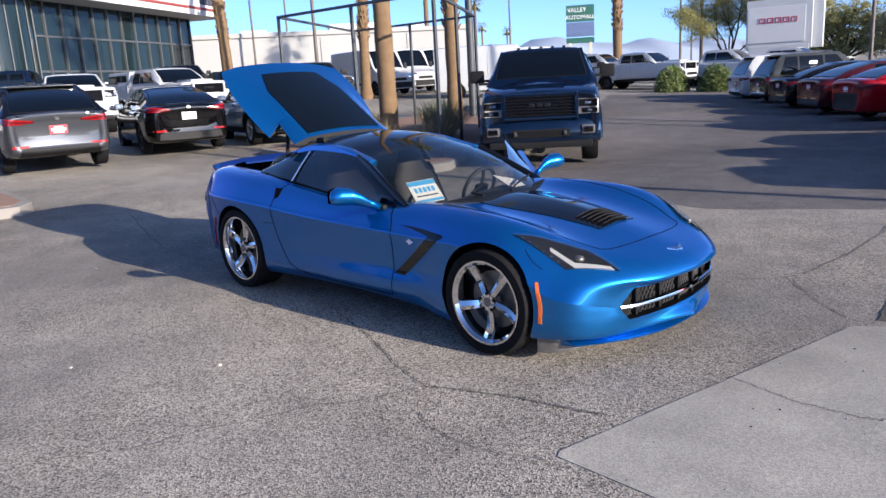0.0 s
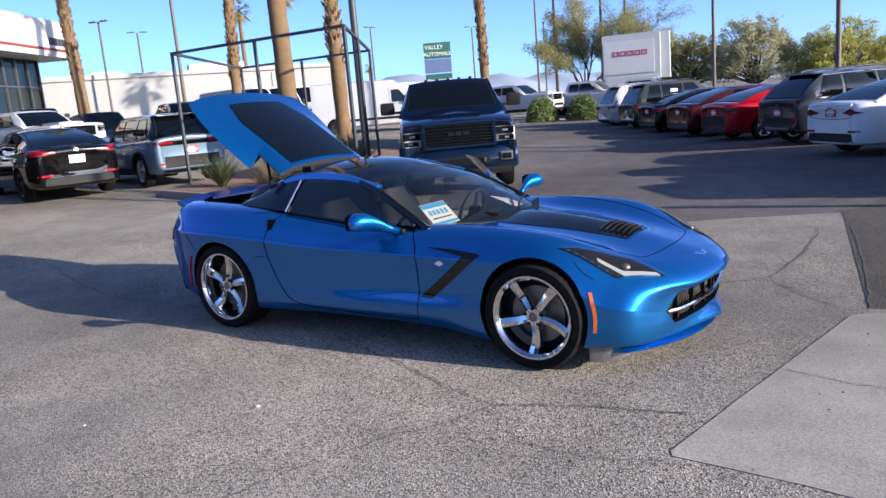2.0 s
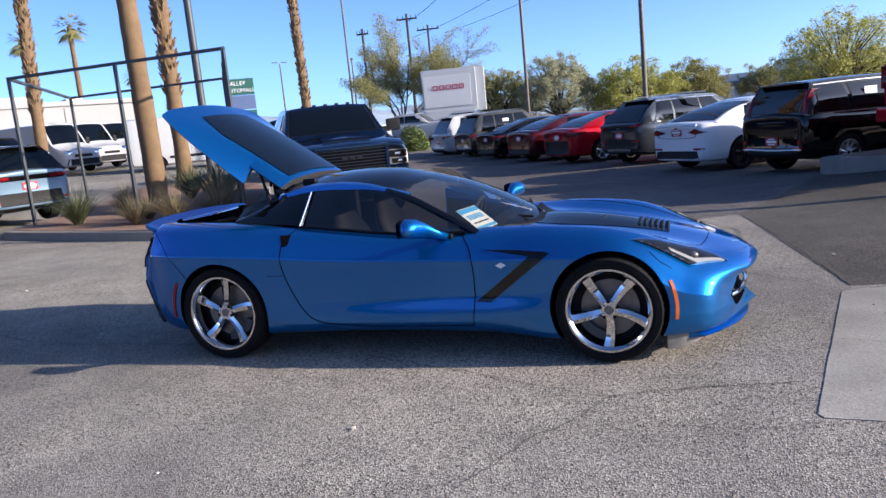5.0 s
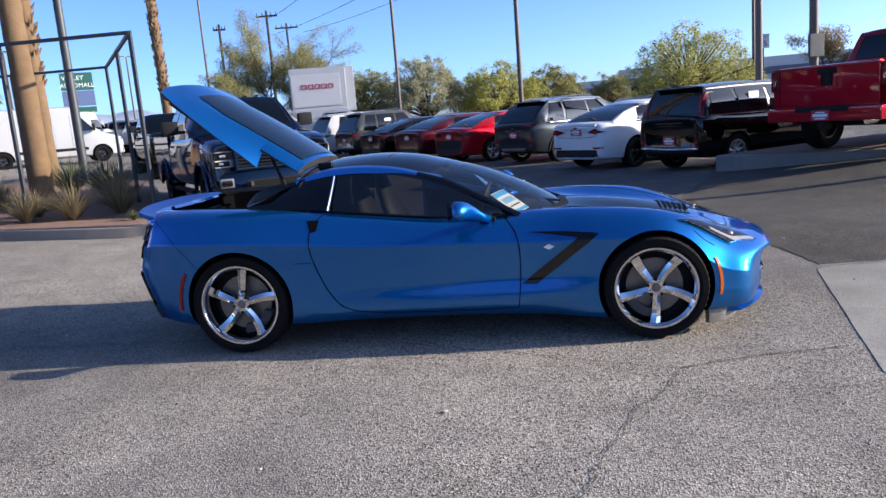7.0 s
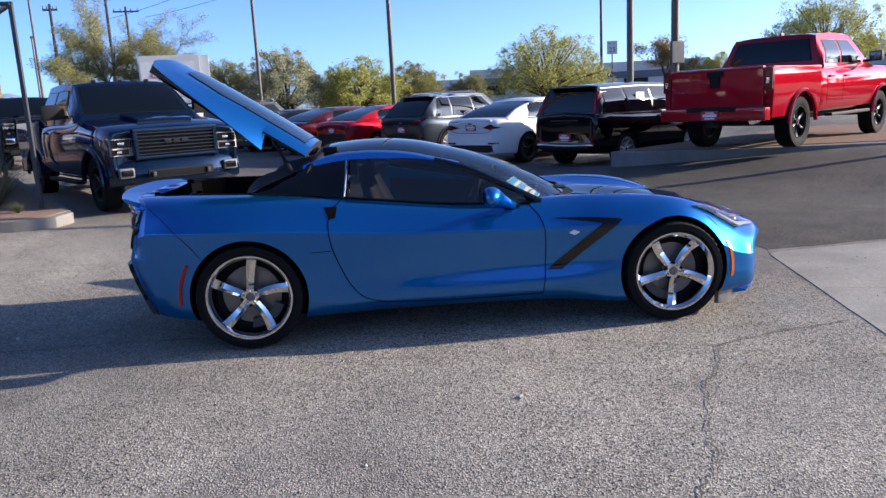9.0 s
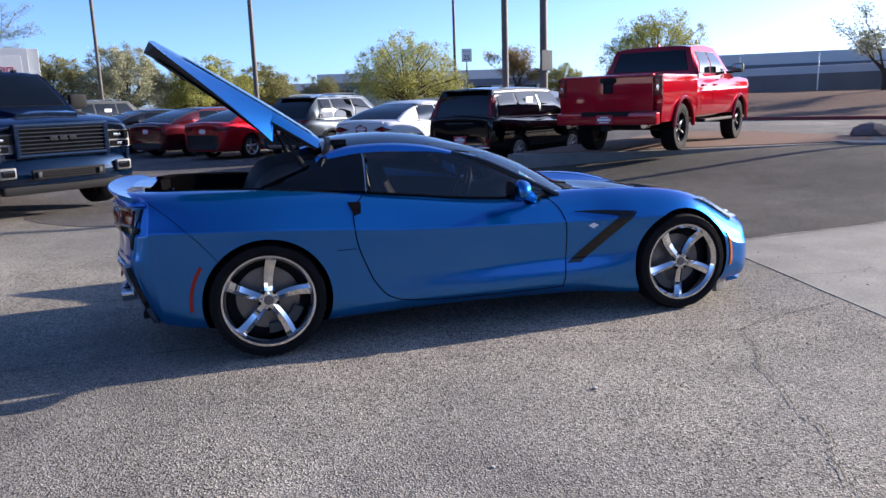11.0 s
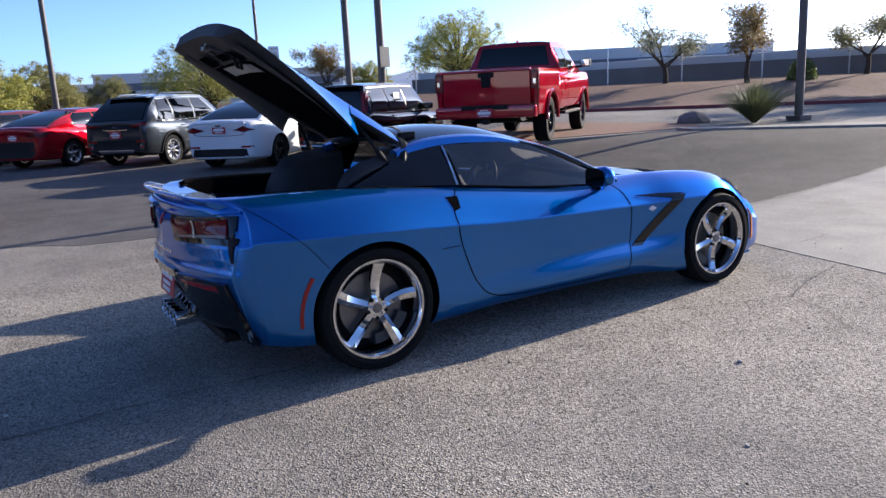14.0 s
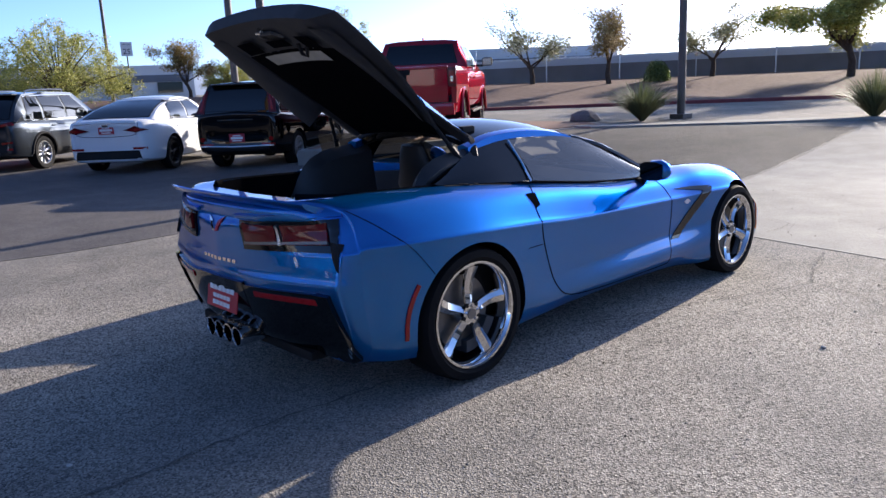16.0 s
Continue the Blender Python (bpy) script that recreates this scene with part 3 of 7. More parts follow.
    # grille: mouth mesh, crossbar, frame
    grille = part("grille", new_box(2.025, 0, .335, .012, 1.02, .17), BLACK, car)
    mesh_x = lambda y: 2.088 - .075 * (y / .5) ** 2
    for k in range(36):
        for lean in (-1, 1):
            y = -.595 + k * .034
            ends = [(max(-.50, min(.50, y + lean * (z - .33) * .6)), z) for z in (.252, .408)]
            if abs(y) < .47:
                part("grille_wire", new_rod(*[(mesh_x(a), a, z) for a, z in ends], .0042, None, 4), UNDER, grille, "", 0)
    b = bmesh.new()
    tube(b, spline([(2.045, -.545, .325), (2.105, -.40, .325), (2.155, 0, .325), (2.105, .40, .325), (2.045, .545, .325)], 5), .014, 8)
    part("grille_bar", b, CHROME, grille)
    for y in (-.40, -.20, 0, .20, .40):
        part("grille_divider", new_box(mesh_x(y) + .012, y, .328, .03, .024, .155, .005), BLACK, grille)
    # splitter and side strakes
    b = bmesh.new()
    rows = []
    for y in [k * .07 - .77 for k in range(23)]:
        x = 2.165 - .40 * (abs(y) / .9) ** 2.4
        rows.append([(x - .10, y, .118), (x, y, .128), (x + .004, y, .136), (x - .10, y, .165)])
    skin(b, rows, loop=True, caps=True)
    bmesh.ops.recalc_face_normals(b, faces=b.faces)
    part("front_splitter", b, BLUE, car)
    for s in (-1, 1):
        b = bmesh.new()
        skin(b, [[(x, s * y, z), (x, s * y, .17), (x - .02, s * (y - .02), .17), (x - .02, s * (y - .02), z)] for x, y, z in ((1.68, .83, .070), (1.74, .81, .068), (1.80, .77, .075), (1.86, .71, .088), (1.91, .63, .108))], loop=True, caps=True)
        bmesh.ops.recalc_face_normals(b, faces=b.faces)
        part("air_dam", b, IRON, car)

    # windscreen, roof, rails
    def arc(a, m, n=12):
        """A cross-car curve from right to left through the middle m, with its end at a."""
        return [((1 - abs(v) ** 2.2) * m[0] + abs(v) ** 2.2 * a[0], v * a[1], (1 - abs(v) ** 2.2) * m[2] + abs(v) ** 2.2 * a[2]) for v in [k * 2 / n - 1 for k in range(n + 1)]]

    ws = [arc((.50, .70, .815), (.83, 0, .80)), arc((.27, .645, .945), (.55, 0, .955)), arc((.06, .59, 1.045), (.27, 0, 1.075)), arc((-.14, .535, 1.105), (.00, 0, 1.155))]
    b = bmesh.new()
    skin(b, [[tuple(p) for p in row] for row in zip(*[spline(list(c), 4) for c in zip(*ws)])])
    part("windscreen", b, GLASS, car).visible_shadow = False
    roof = [arc((-.14, .535, 1.105), (.00, 0, 1.155)), arc((-.32, .52, 1.145), (-.25, 0, 1.215)), arc((-.55, .51, 1.165), (-.52, 0, 1.238)), arc((-.80, .50, 1.155), (-.80, 0, 1.225)), arc((-.955, .515, 1.115), (-.925, 0, 1.195))]
    b = bmesh.new()
    rows = [[Vector(p) for p in row] for row in zip(*[spline(list(c), 4) for c in zip(*roof)])]
    skin(b, rows)
    bmesh.ops.recalc_face_normals(b, faces=b.faces)
    ex = bmesh.ops.extrude_face_region(b, geom=b.faces[:])
    bmesh.ops.translate(b, vec=(0, 0, -.03), verts=[v for v in ex["geom"] if isinstance(v, bmesh.types.BMVert)])
    bmesh.ops.recalc_face_normals(b, faces=b.faces)
    part("roof_panel", b, GLOSS_BLACK, car, "dark glossy removable roof panel")
    for s in (-1, 1):
        b = bmesh.new()
        tube(b, spline([(.53, s * .715, .80), (.27, s * .665, .935), (.06, s * .61, 1.035), (-.14, s * .555, 1.095)], 6), .026, 8)
        part("front_pillar", b, GLOSS_BLACK, car)
        b = bmesh.new()
        rows = []
        for p in spline([(.02, s * .575, 1.062), (-.14, s * .55, 1.10), (-.32, s * .535, 1.142), (-.55, s * .525, 1.163), (-.80, s * .515, 1.153), (-1.0, s * .52, 1.105)], 5):
            x, y, z = p
            rows.append([(x, y + s * .030, z - .028), (x, y + s * .022, z + .008), (x, y - s * .02, z + .022), (x, y - s * .06, z + .012), (x, y - s * .05, z - .03)])
        skin(b, rows, loop=True, caps=True)
        bmesh.ops.recalc_face_normals(b, faces=b.faces)
        part("roof_rail", b, BLUE, car)
        # door glass
        b = bmesh.new()
        low = spline([(.44, s * .735, .815), (.2, s * .745, .822), (-.2, s * .75, .852), (-.70, s * .745, .912)], 5)
        top = spline([(.40, s * .70, .87), (.08, s * .63, 1.025), (-.22, s * .575, 1.115), (-.69, s * .545, 1.135)], 5)
        rows = [[tuple(a + (c - a) * k / 4 + np.array([0, s * .018 * math.sin(math.pi * k / 4), 0])) for k in range(5)] for a, c in zip(low, top)]
        skin(b, rows)
        if s < 0:
            part("door_glass", b, DARK_GLASS, car)
        else:
            b.free()
        # quarter glass: dark, behind the bright strip
        b = bmesh.new()
        low = spline([(-.715, s * .745, .915), (-1.0, s * .715, .935), (-1.33, s * .64, .955)], 5)
        top = spline([(-.70, s * .548, 1.135), (-.96, s * .545, 1.10), (-1.335, s * .62, .965)], 5)
        skin(b, [[tuple(a + (c - a) * k / 4 + np.array([0, s * .012 * math.sin(math.pi * k / 4), 0])) for k in range(5)] for a, c in zip(low, top)])
        ex = bmesh.ops.extrude_face_region(b, geom=b.faces[:])
        bmesh.ops.translate(b, vec=(0, -s * .02, 0), verts=[v for v in ex["geom"] if isinstance(v, bmesh.types.BMVert)])
        bmesh.ops.recalc_face_normals(b, faces=b.faces)
        part("quarter_glass", b, GLOSS_BLACK, car)
        b = bmesh.new()
        tube(b, [(-.735, s * .757, .915), (-.722, s * .672, 1.02), (-.715, s * .572, 1.13)], .007, 6)
        part("bright_strip", b, CHROME, car)
        b = bmesh.new()
        tube(b, spline([(.46, s * .75, .808), (.2, s * .762, .818), (-.2, s * .766, .848), (-.74, s * .758, .912)], 4), .007, 6)
        if s < 0:
            part("window_seal", b, LINER, car)
        else:
            b.free()
        # shoulder of the rear deck beside the bay
        b = bmesh.new()
        tube(b, spline([(-.95, s * .60, .985), (-1.2, s * .615, .945), (-1.55, s * .605, .955), (-1.88, s * .56, .965), (-2.0, s * .40, .968)], 5), .014, 6)
        part("bay_seal", b, LINER, car)
        # trim hump beside the bay, behind the quarter glass
        b = bmesh.new()
        rows = []
        for x, z, w in ((-.90, 1.12, .16), (-1.02, 1.105, .155), (-1.13, 1.095, .15), (-1.23, 1.075, .14), (-1.31, 1.04, .125), (-1.36, .99, .10), (-1.40, .92, .07), (-1.43, .84, .04)):
            rows.append([(x, s * (.60 - w * .1), .80), (x, s * .575, z - .05), (x, s * (.56 - w * .3), z), (x, s * (.56 - w * .8), z - .06), (x, s * (.56 - w), .80)])
        skin(b, rows, loop=True, caps=True)
        bmesh.ops.recalc_face_normals(b, faces=b.faces)
        part("bay_hump", b, LEATHER, car)
    # hoop behind the seats
    b = bmesh.new()
    tube(b, spline([(-.98, -.60, .93), (-.97, -.55, 1.06), (-.90, -.42, 1.145), (-.86, 0, 1.185), (-.90, .42, 1.145), (-.97, .55, 1.06), (-.98, .60, .93)], 6), .035, 8)
    part("roof_hoop", b, BLACK, car)
    # wipers, cowl
    part("cowl", skin_map.panel([(.68, .60, 1), (.86, .25, 1), (.86, -.25, 1), (.68, -.60, 1)], D, 12, 14, .006, .01), BLACK, car)
    for y0, y1 in ((-.50, -.02), (.0, .48)):
        b = bmesh.new()
        tube(b, [(.80, y0 * .6 + .05, .83), (.70, (y0 + y1) / 2, .845), (.62, y1 - .02 if y0 < 0 else y1, .87)], .009, 6)
        part("wiper", b, BLACK, car)
    # cabin
    for y in (-.37, .37):
        seat = empty("seat")
        seat.parent = car
        seat.location = (0, y, 0)
        part("cushion", new_box(-.10, 0, .42, .52, .50, .16, .05), LEATHER, seat)
        b = bmesh.new()
        rows = []
        for x, z, w, d in ((-.34, .42, .24, .07), (-.44, .60, .25, .08), (-.53, .80, .24, .07), (-.57, .90, .17, .06), (-.60, 1.00, .13, .05), (-.61, 1.07, .10, .035)):
            rows.append([(x + d * math.cos(a), w * math.sin(a) * (1 if abs(math.sin(a)) < .9 else 1.04), z + .25 * d * math.cos(a)) for a in [k * math.pi / 8 for k in range(16)]])
        skin(b, rows, loop=True, caps=True)
        bmesh.ops.recalc_face_normals(b, faces=b.faces)
        part("backrest", b, LEATHER, seat)
    b = bmesh.new()
    rows = []
    for y in (-.66, -.4, -.1, .2, .4, .66):
        k = .03 if y > .1 else 0
        rows.append([(.78, y, .60), (.74, y, .775), (.55, y, .79 + k), (.38, y, .745 + k), (.36, y, .55)])
    skin(b, rows, loop=True, caps=True)
    bmesh.ops.recalc_face_normals(b, faces=b.faces)
    part("dashboard", b, LEATHER, car)
    part("centre_console", new_box(.02, 0, .48, .8, .22, .22, .03), LEATHER, car)
    b = bmesh.new()
    m = Matrix.Translation((.20, .37, .76)) @ Matrix.Rotation(radians(-68), 4, "Y")
    tube(b, [m @ Vector((.175 * math.cos(a), .175 * math.sin(a), 0)) for a in [k * math.pi / 14 for k in range(29)]], .015, 8, False)
    for a in (0, 2.1, -2.1):
        tube(b, [m @ Vector((.02 * math.cos(a), .02 * math.sin(a), -.02)), m @ Vector((.17 * math.cos(a), .17 * math.sin(a), 0))], .014, 6)
    box(b, 0, 0, -.02, .09, .12, .04, .01, m)
    part("steering_wheel", b, LEATHER, car)
    # luggage bay lining, visible ledge and lamp
    part("bay_trim", new_box(-1.91, 0, .86, .05, .72, .08, .015), LINER, car)
    part("bay_rail", new_box(-1.885, 0, .91, .012, .30, .012, .004), UNDER, car)

    # tail: spoiler, lamps, lower panel, plate, exhausts
    b = bmesh.new()
    rows = []
    for k in range(25):
        y = -.66 + 1.32 * k / 24
        e = abs(y) / .66
        x = -2.10 - .115 * (1 - e ** 2.5)
        z = .985 - .022 * e ** 3
        rows.append([(x + .11, y, z - .035), (x + .02, y, z - .004), (x - .025, y, z + .012), (x - .032, y, z + .006), (x - .02, y, z - .014), (x + .05, y, z - .05)])
    skin(b, rows, loop=True, caps=True)
    bmesh.ops.recalc_face_normals(b, faces=b.faces)
    part("rear_spoiler", b, BLUE, car, "blue lip spoiler across the tail")
    for s in (-1, 1):
        Q = lambda y, z: (-2.1, s * y, z)
        lamp = part("tail_lamp", skin_map.panel([Q(.225, .872), Q(.735, .893), Q(.785, .755), Q(.250, .738)], B, 30, 12, .012, .01), GLOSS_BLACK, car, "smoked tail lamps in black housings")
        part("tail_lens", skin_map.panel([Q(.255, .858), Q(.44, .866), Q(.47, .772), Q(.280, .762)], B, 10, 8, .022, .0, .006), SMOKED_RED, lamp)
        part("tail_lens", skin_map.panel([Q(.475, .867), Q(.70, .877), Q(.735, .785), Q(.505, .774)], B, 10, 8, .022, .0, .006), SMOKED_RED, lamp)
        part("lamp_rib", skin_map.panel([Q(.452, .868), Q(.466, .869), Q(.494, .772), Q(.480, .771)], B, 3, 8, .026, .0), ALLOY, lamp)
        part("lamp_rib", skin_map.panel([Q(.27, .776), Q(.73, .800), Q(.735, .788), Q(.27, .764)], B, 20, 2, .026, .0), IRON, lamp)
        part("corner_vent", skin_map.panel([Q(.735, .80), Q(.785, .79), Q(.797, .675), Q(.792, .680)], B, 6, 14, .012, .01), BLACK, car)
        part("lower_bumper_panel", skin_map.panel([Q(.15, .565), Q(.735, .575), Q(.75, .235), Q(.15, .23)], B, 26, 18, .014, .02), GLOSS_BLACK, car, "gloss black lower bumper")
        part("bumper_strake", skin_map.panel([Q(.69, .58), Q(.76, .575), Q(.79, .26), Q(.75, .25)], B, 6, 16, .026, .01), GLOSS_BLACK, car)
        part("reflector", skin_map.panel([Q(.31, .548), Q(.70, .553), Q(.70, .528), Q(.31, .523)], B, 20, 3, .020, .01), RED_LENS, car)
        part("taillamp_shade", skin_map.panel([Q(.19, .900), Q(.735, .918), Q(.74, .902), Q(.19, .884)], B, 20, 3, .018, .01), BLUE, car)
    plate_panel = part("plate_recess", skin_map.panel([(-2.1, .22, .575), (-2.1, -.22, .575), (-2.1, -.24, .27), (-2.1, .24, .27)], B, 12, 12, .016, .01), GLOSS_BLACK, car)
    px = -2.215
    plate = part("dealer_plate", new_box(px, 0, .50, .006, .31, .20, .004, Matrix.Translation((px, 0, .50)) @ Matrix.Rotation(radians(10), 4, 'Y') @ Matrix.Translation((-px, 0, -.50))), RED_PRINT, car, "red dealer plate with white lettering")
    tilt = Matrix.Translation((px, 0, .50)) @ Matrix.Rotation(radians(10), 4, 'Y') @ Matrix.Translation((-px, 0, -.50))
    part("text_band", new_box(px - .004, 0, .50 + .074, .003, .28, .034, 0, tilt), WHITE_CARD, plate)
    for dz, count, wide, hh, mat in ((.074, 6, .024, .020, INK), (.018, 6, .034, .056, WHITE_CARD), (-.038, 5, .028, .020, WHITE_CARD), (-.072, 5, .028, .022, WHITE_CARD)):
        for k in range(count):
            part("text_bar", new_box(px - .006, (k - (count - 1) / 2) * (wide + .008), .50 + dz, .003, wide, hh, .003, tilt), mat, plate)
    for k in range(4):
        y = -.135 + k * .09
        b = bmesh.new()
        seg = 20
        prof = [(.044, 0), (.049, .13), (.052, .145), (.050, .153), (.044, .153), (.040, .14), (.037, .01)]
        skin(b, [[(-2.085 - w, y + q * math.cos(2 * math.pi * i / seg), .285 + q * math.sin(2 * math.pi * i / seg)) for q, w in prof] for i in range(seg + 1)])
        part("tailpipe", b, CHROME, car)
    part("diffuser", new_box(-1.98, 0, .235, .20, 1.10, .05, .02), BLACK, car)
    # rear badge, plain silver shapes, and script as bars
    for s in (-1, 1):
        part("rear_badge", skin_map.panel([(-2.1, 0, .80), (-2.1, s * .02, .80), (-2.1, s * .075, .87), (-2.1, s * .03, .85)], B, 3, 3, .006, .0), CHROME if s > 0 else RED_PRINT, car)
    for k in range(8):
        part("script_bar", skin_map.panel([(-2.1, -.16 + k * .042, .672), (-2.1, -.132 + k * .042, .672), (-2.1, -.132 + k * .042, .655), (-2.1, -.16 + k * .042, .655)], B, 1, 1, .005, .0), CHROME, car)

    # raised hatch, in its own frame: u along the lid, y across, n out of it
    U, N, H0 = Vector((-.8721, 0, .4894)), Vector((.4894, 0, .8721)), Vector((-.80, 0, 1.235))

    def lid_edge(u):
        """Along, across and out of the lid's plane: narrow beside the rear window, then the wings that taper to the tail."""
        if u < .44:
            t = u / .44
            return u, .548 - .055 * t, -.150 + .030 * t
        t = (u - .44) / .78
        return u - .05 * (1 - t) - .05 * t ** 6, .585 + .27 * t - .235 * t * t, -.226 + .24 * t - .056 * t * t

    CREASE = .405                                          # the ridge beside the window, from the middle

    def across_lid(u, y):
        wide = lid_edge(u)[1]
        return math.copysign(.62 * abs(y) / CREASE if abs(y) <= CREASE else .62 + .38 * (abs(y) - CREASE) / (wide - CREASE), y)

    def lid(u, v, n=0.0):
        """v: -1 to 1 across, with the ridge at .62."""
        e = abs(v)
        ue, wide, low = lid_edge(u)
        crown = .012 * math.sin(math.pi * min(1, u / 1.25)) - .075 + .066 * u
        ridge = crown - .026
        k = max(0, (e - .62) / .38)
        y = CREASE * e / .62 if e <= .62 else CREASE + (wide - CREASE) * k
        out = crown - .026 * min(1, e / .62) ** 2 if e <= .62 else ridge + (low - ridge) * k ** 1.15
        end = u + (ue - u) * k ** 1.5
        return H0 + U * end + Vector((0, math.copysign(y, v), 0)) + N * (out + n)

    # opaque grey: the brightness of the lit rear glass is put into its colour
    LIT_GLASS_GREY = plain("painted_lit_glass", (.20, .22, .22), .2, 0, .3, 8)
    hatch = empty("hatch")
    hatch.parent = car
    us = [.125 + i * .311 / 9 for i in range(10)] + [.4401 + i * (1.25 - .4401) / 17 for i in range(18)]
    us[9] = .4399
    vs = [-1, -.97, -.92, -.85, -.77, -.69, -.63, -.61, -.54, -.4, -.25, -.1, 0, .1, .25, .4, .54, .61, .63, .69, .77, .85, .92, .97, 1]
    b = bmesh.new()
    vt = skin(b, [[lid(u, v) for v in vs] for u in us])
    vl = skin(b, [[lid(u, v * .985, -.012 - (.04 + .02 * min(1, u)) * min(1, (1 - abs(v)) * 5)) for v in vs] for u in us], mat=1)
    split = {vt[9][j] for j in range(25)} | {vl[9][j] for j in range(25)}, {vt[10][j] for j in range(25)} | {vl[10][j] for j in range(25)}
    ridge_set = {v for row in (vt, vl) for r in (9, 10) for v in row[r][6:19]}
    bmesh.ops.delete(b, geom=[f for f in b.faces if any(v in split[0] for v in f.verts) and any(v in split[1] for v in f.verts) and not all(v in ridge_set for v in f.verts)], context="FACES_ONLY")
    rim = [(0, j) for j in range(24)] + [(i, 24) for i in range(27)] + [(27, j) for j in range(24, 0, -1)] + [(i, 0) for i in range(27, 0, -1)]
    for (i, j), (k, l) in zip(rim, rim[1:] + rim[:1]):
        b.faces.new((vt[i][j], vt[k][l], vl[k][l], vl[i][j])).material_index = 1
    bmesh.ops.recalc_face_normals(b, faces=b.faces)
    part("hatch_frame", b, [BLUE, UNDER], hatch, "blue outside, black inside", 24)
    b = bmesh.new()
    skin(b, [[lid(u, across_lid(u, v * (.385 - .09 * max(0, u - .8) / .26)), .006) for v in [k / 8 - 1 for k in range(17)]] for u in [.17 + i * .90 / 14 for i in range(15)]])
    part("hatch_glass", b, BLIND_GLASS, hatch, "dark tinted rear window")
    b = bmesh.new()
    skin(b, [[lid(u, v * .60, -.072) for v in [k / 6 - 1 for k in range(13)]] for u in [.14 + i * .86 / 10 for i in range(11)]])
    part("inner_panel", b, LINER, hatch)
    for s in (-1, 1):
        b = bmesh.new()
        skin(b, [[lid(u, s * v, -.05 - .02 * k) for v, k in ((.62, 1.2), (.70, 1.6), (.80, 1.3), (.88, .4))] for u in [.48 + i * .07 for i in range(11)]])
        part("inner_trim", b, UNDER, hatch)
    # latch pocket, side pockets and the strip of rear glass seen from beneath
    for y0, y1, u0, u1, mat, nm in ((-.09, .09, 1.04, 1.10, LINER, "latch_pocket"), (-.34, -.20, 1.02, 1.12, LINER, "grip_pocket"), (.20, .34, 1.02, 1.12, LINER, "grip_pocket"), (-.26, .26, .90, .985, LIT_GLASS_GREY, "glass_strip")):
        b = bmesh.new()
        skin(b, [[lid(u, across_lid(u, y), -.082 - .004 * (nm != "glass_strip")) for y in np.linspace(y0, y1, 7)] for u in np.linspace(u0, u1, 4)])
        part(nm, b, mat, hatch)
    b = bmesh.new()
    tube(b, [lid(1.06, -.25, -.085), lid(1.02, -.26, -.12), lid(1.0, -.29, -.12), lid(1.03, -.31, -.085)], .010, 6)
    part("pull_strap", b, BLACK, hatch)
    p = lid(1.12, 0, -.06)
    b = bmesh.new()
    tube(b, [lid(1.10, -.12, -.07), lid(1.16, -.10, -.085), lid(1.16, .10, -.085), lid(1.10, .12, -.07)], .010, 6)
    part("pull_handle", b, GREY_STEEL, hatch)
    b = bmesh.new()
    tube(b, [lid(1.19, -.03, -.06), lid(1.19, -.02, -.105), lid(1.19, .02, -.105), lid(1.19, .03, -.06)], .008, 6)
    part("striker", b, CHROME, hatch)
    for s in (-1, 1):
        b = bmesh.new()
        tube(b, [(-1.02, s * .585, .97), lid(.36, s * .80, -.06)], .011, 8)
        tube(b, [(-1.02, s * .585, .97), Vector((-1.02, s * .585, .97)).lerp(lid(.36, s * .80, -.06), .55)], .017, 8)
        part("gas_strut", b, BLACK, hatch)
        b = bmesh.new()
        box(b, -.83, s * .36, 1.19, .10, .05, .05, .012)
        part("hinge", b, BLACK, hatch)

    for x, r, wide, rr in ((1.355, .325, .245, .250), (-1.355, .338, .285, .262)):
        for s in (-1, 1):
            wheel(car, x, s * (.80 if x > 0 else .79), r, wide, rr, CHROME, s, 5, .09 * s, phase=122.0 if x > 0 else 82.0)
    # the left door stands ajar
    door = empty("open_door")
    door.parent = car
    door.matrix_basis = Matrix.Translation((.50, .875, 0)) @ Matrix.Rotation(radians(-45), 4, "Z")
    b = bmesh.new()
    rows = []
    for i in range(13):
        x = -1.27 * i / 12
        zt = .80 + .10 * i / 12
        rows.append([(x, .0, .27), (x, .03, .40), (x, .0, .64), (x, -.06, zt), (x, -.13, zt), (x, -.15, .5), (x, -.12, .27)])
    skin(b, rows, loop=True, caps=True)
    bmesh.ops.recalc_face_normals(b, faces=b.faces)
    part("door_skin", b, BLUE, door)
    part("door_trim", new_box(-.62, -.155, .56, 1.14, .03, .48, .012), LEATHER, door)
    b = bmesh.new()
    skin(b, [[(x, -.10 - k * .19, .80 + .10 * (-x / 1.27) + k * t) for k in (0, .5, 1)] for x, t in ((-.12, .06), (-.4, .20), (-.75, .25), (-1.22, .22))])
    part("door_glass", b, DARK_GLASS, door).visible_shadow = False
    return car


car = sports_car()

# window sheets lying on the dashboard
sheet = empty("price_sheet", "white and light-blue price sheet propped behind the windscreen", "paper")
across = Vector((.075, .19, .012)).normalized()
upward = (Vector((-.185, .045, .13)) - across * Vector((-.185, .045, .13)).dot(across)).normalized()
ms = Matrix.Translation((.462, -.475, .872)) @ Matrix((across, upward, across.cross(upward))).transposed().to_4x4()
part("paper", new_box(0, 0, 0, .205, .225, .003, 0, ms), WHITE_CARD, sheet)
part("blue_band", new_box(0, .085, .0025, .20, .045, .001, 0, ms), SKY_CARD, sheet)
part("blue_band", new_box(0, -.095, .0025, .20, .025, .001, 0, ms), SKY_CARD, sheet)
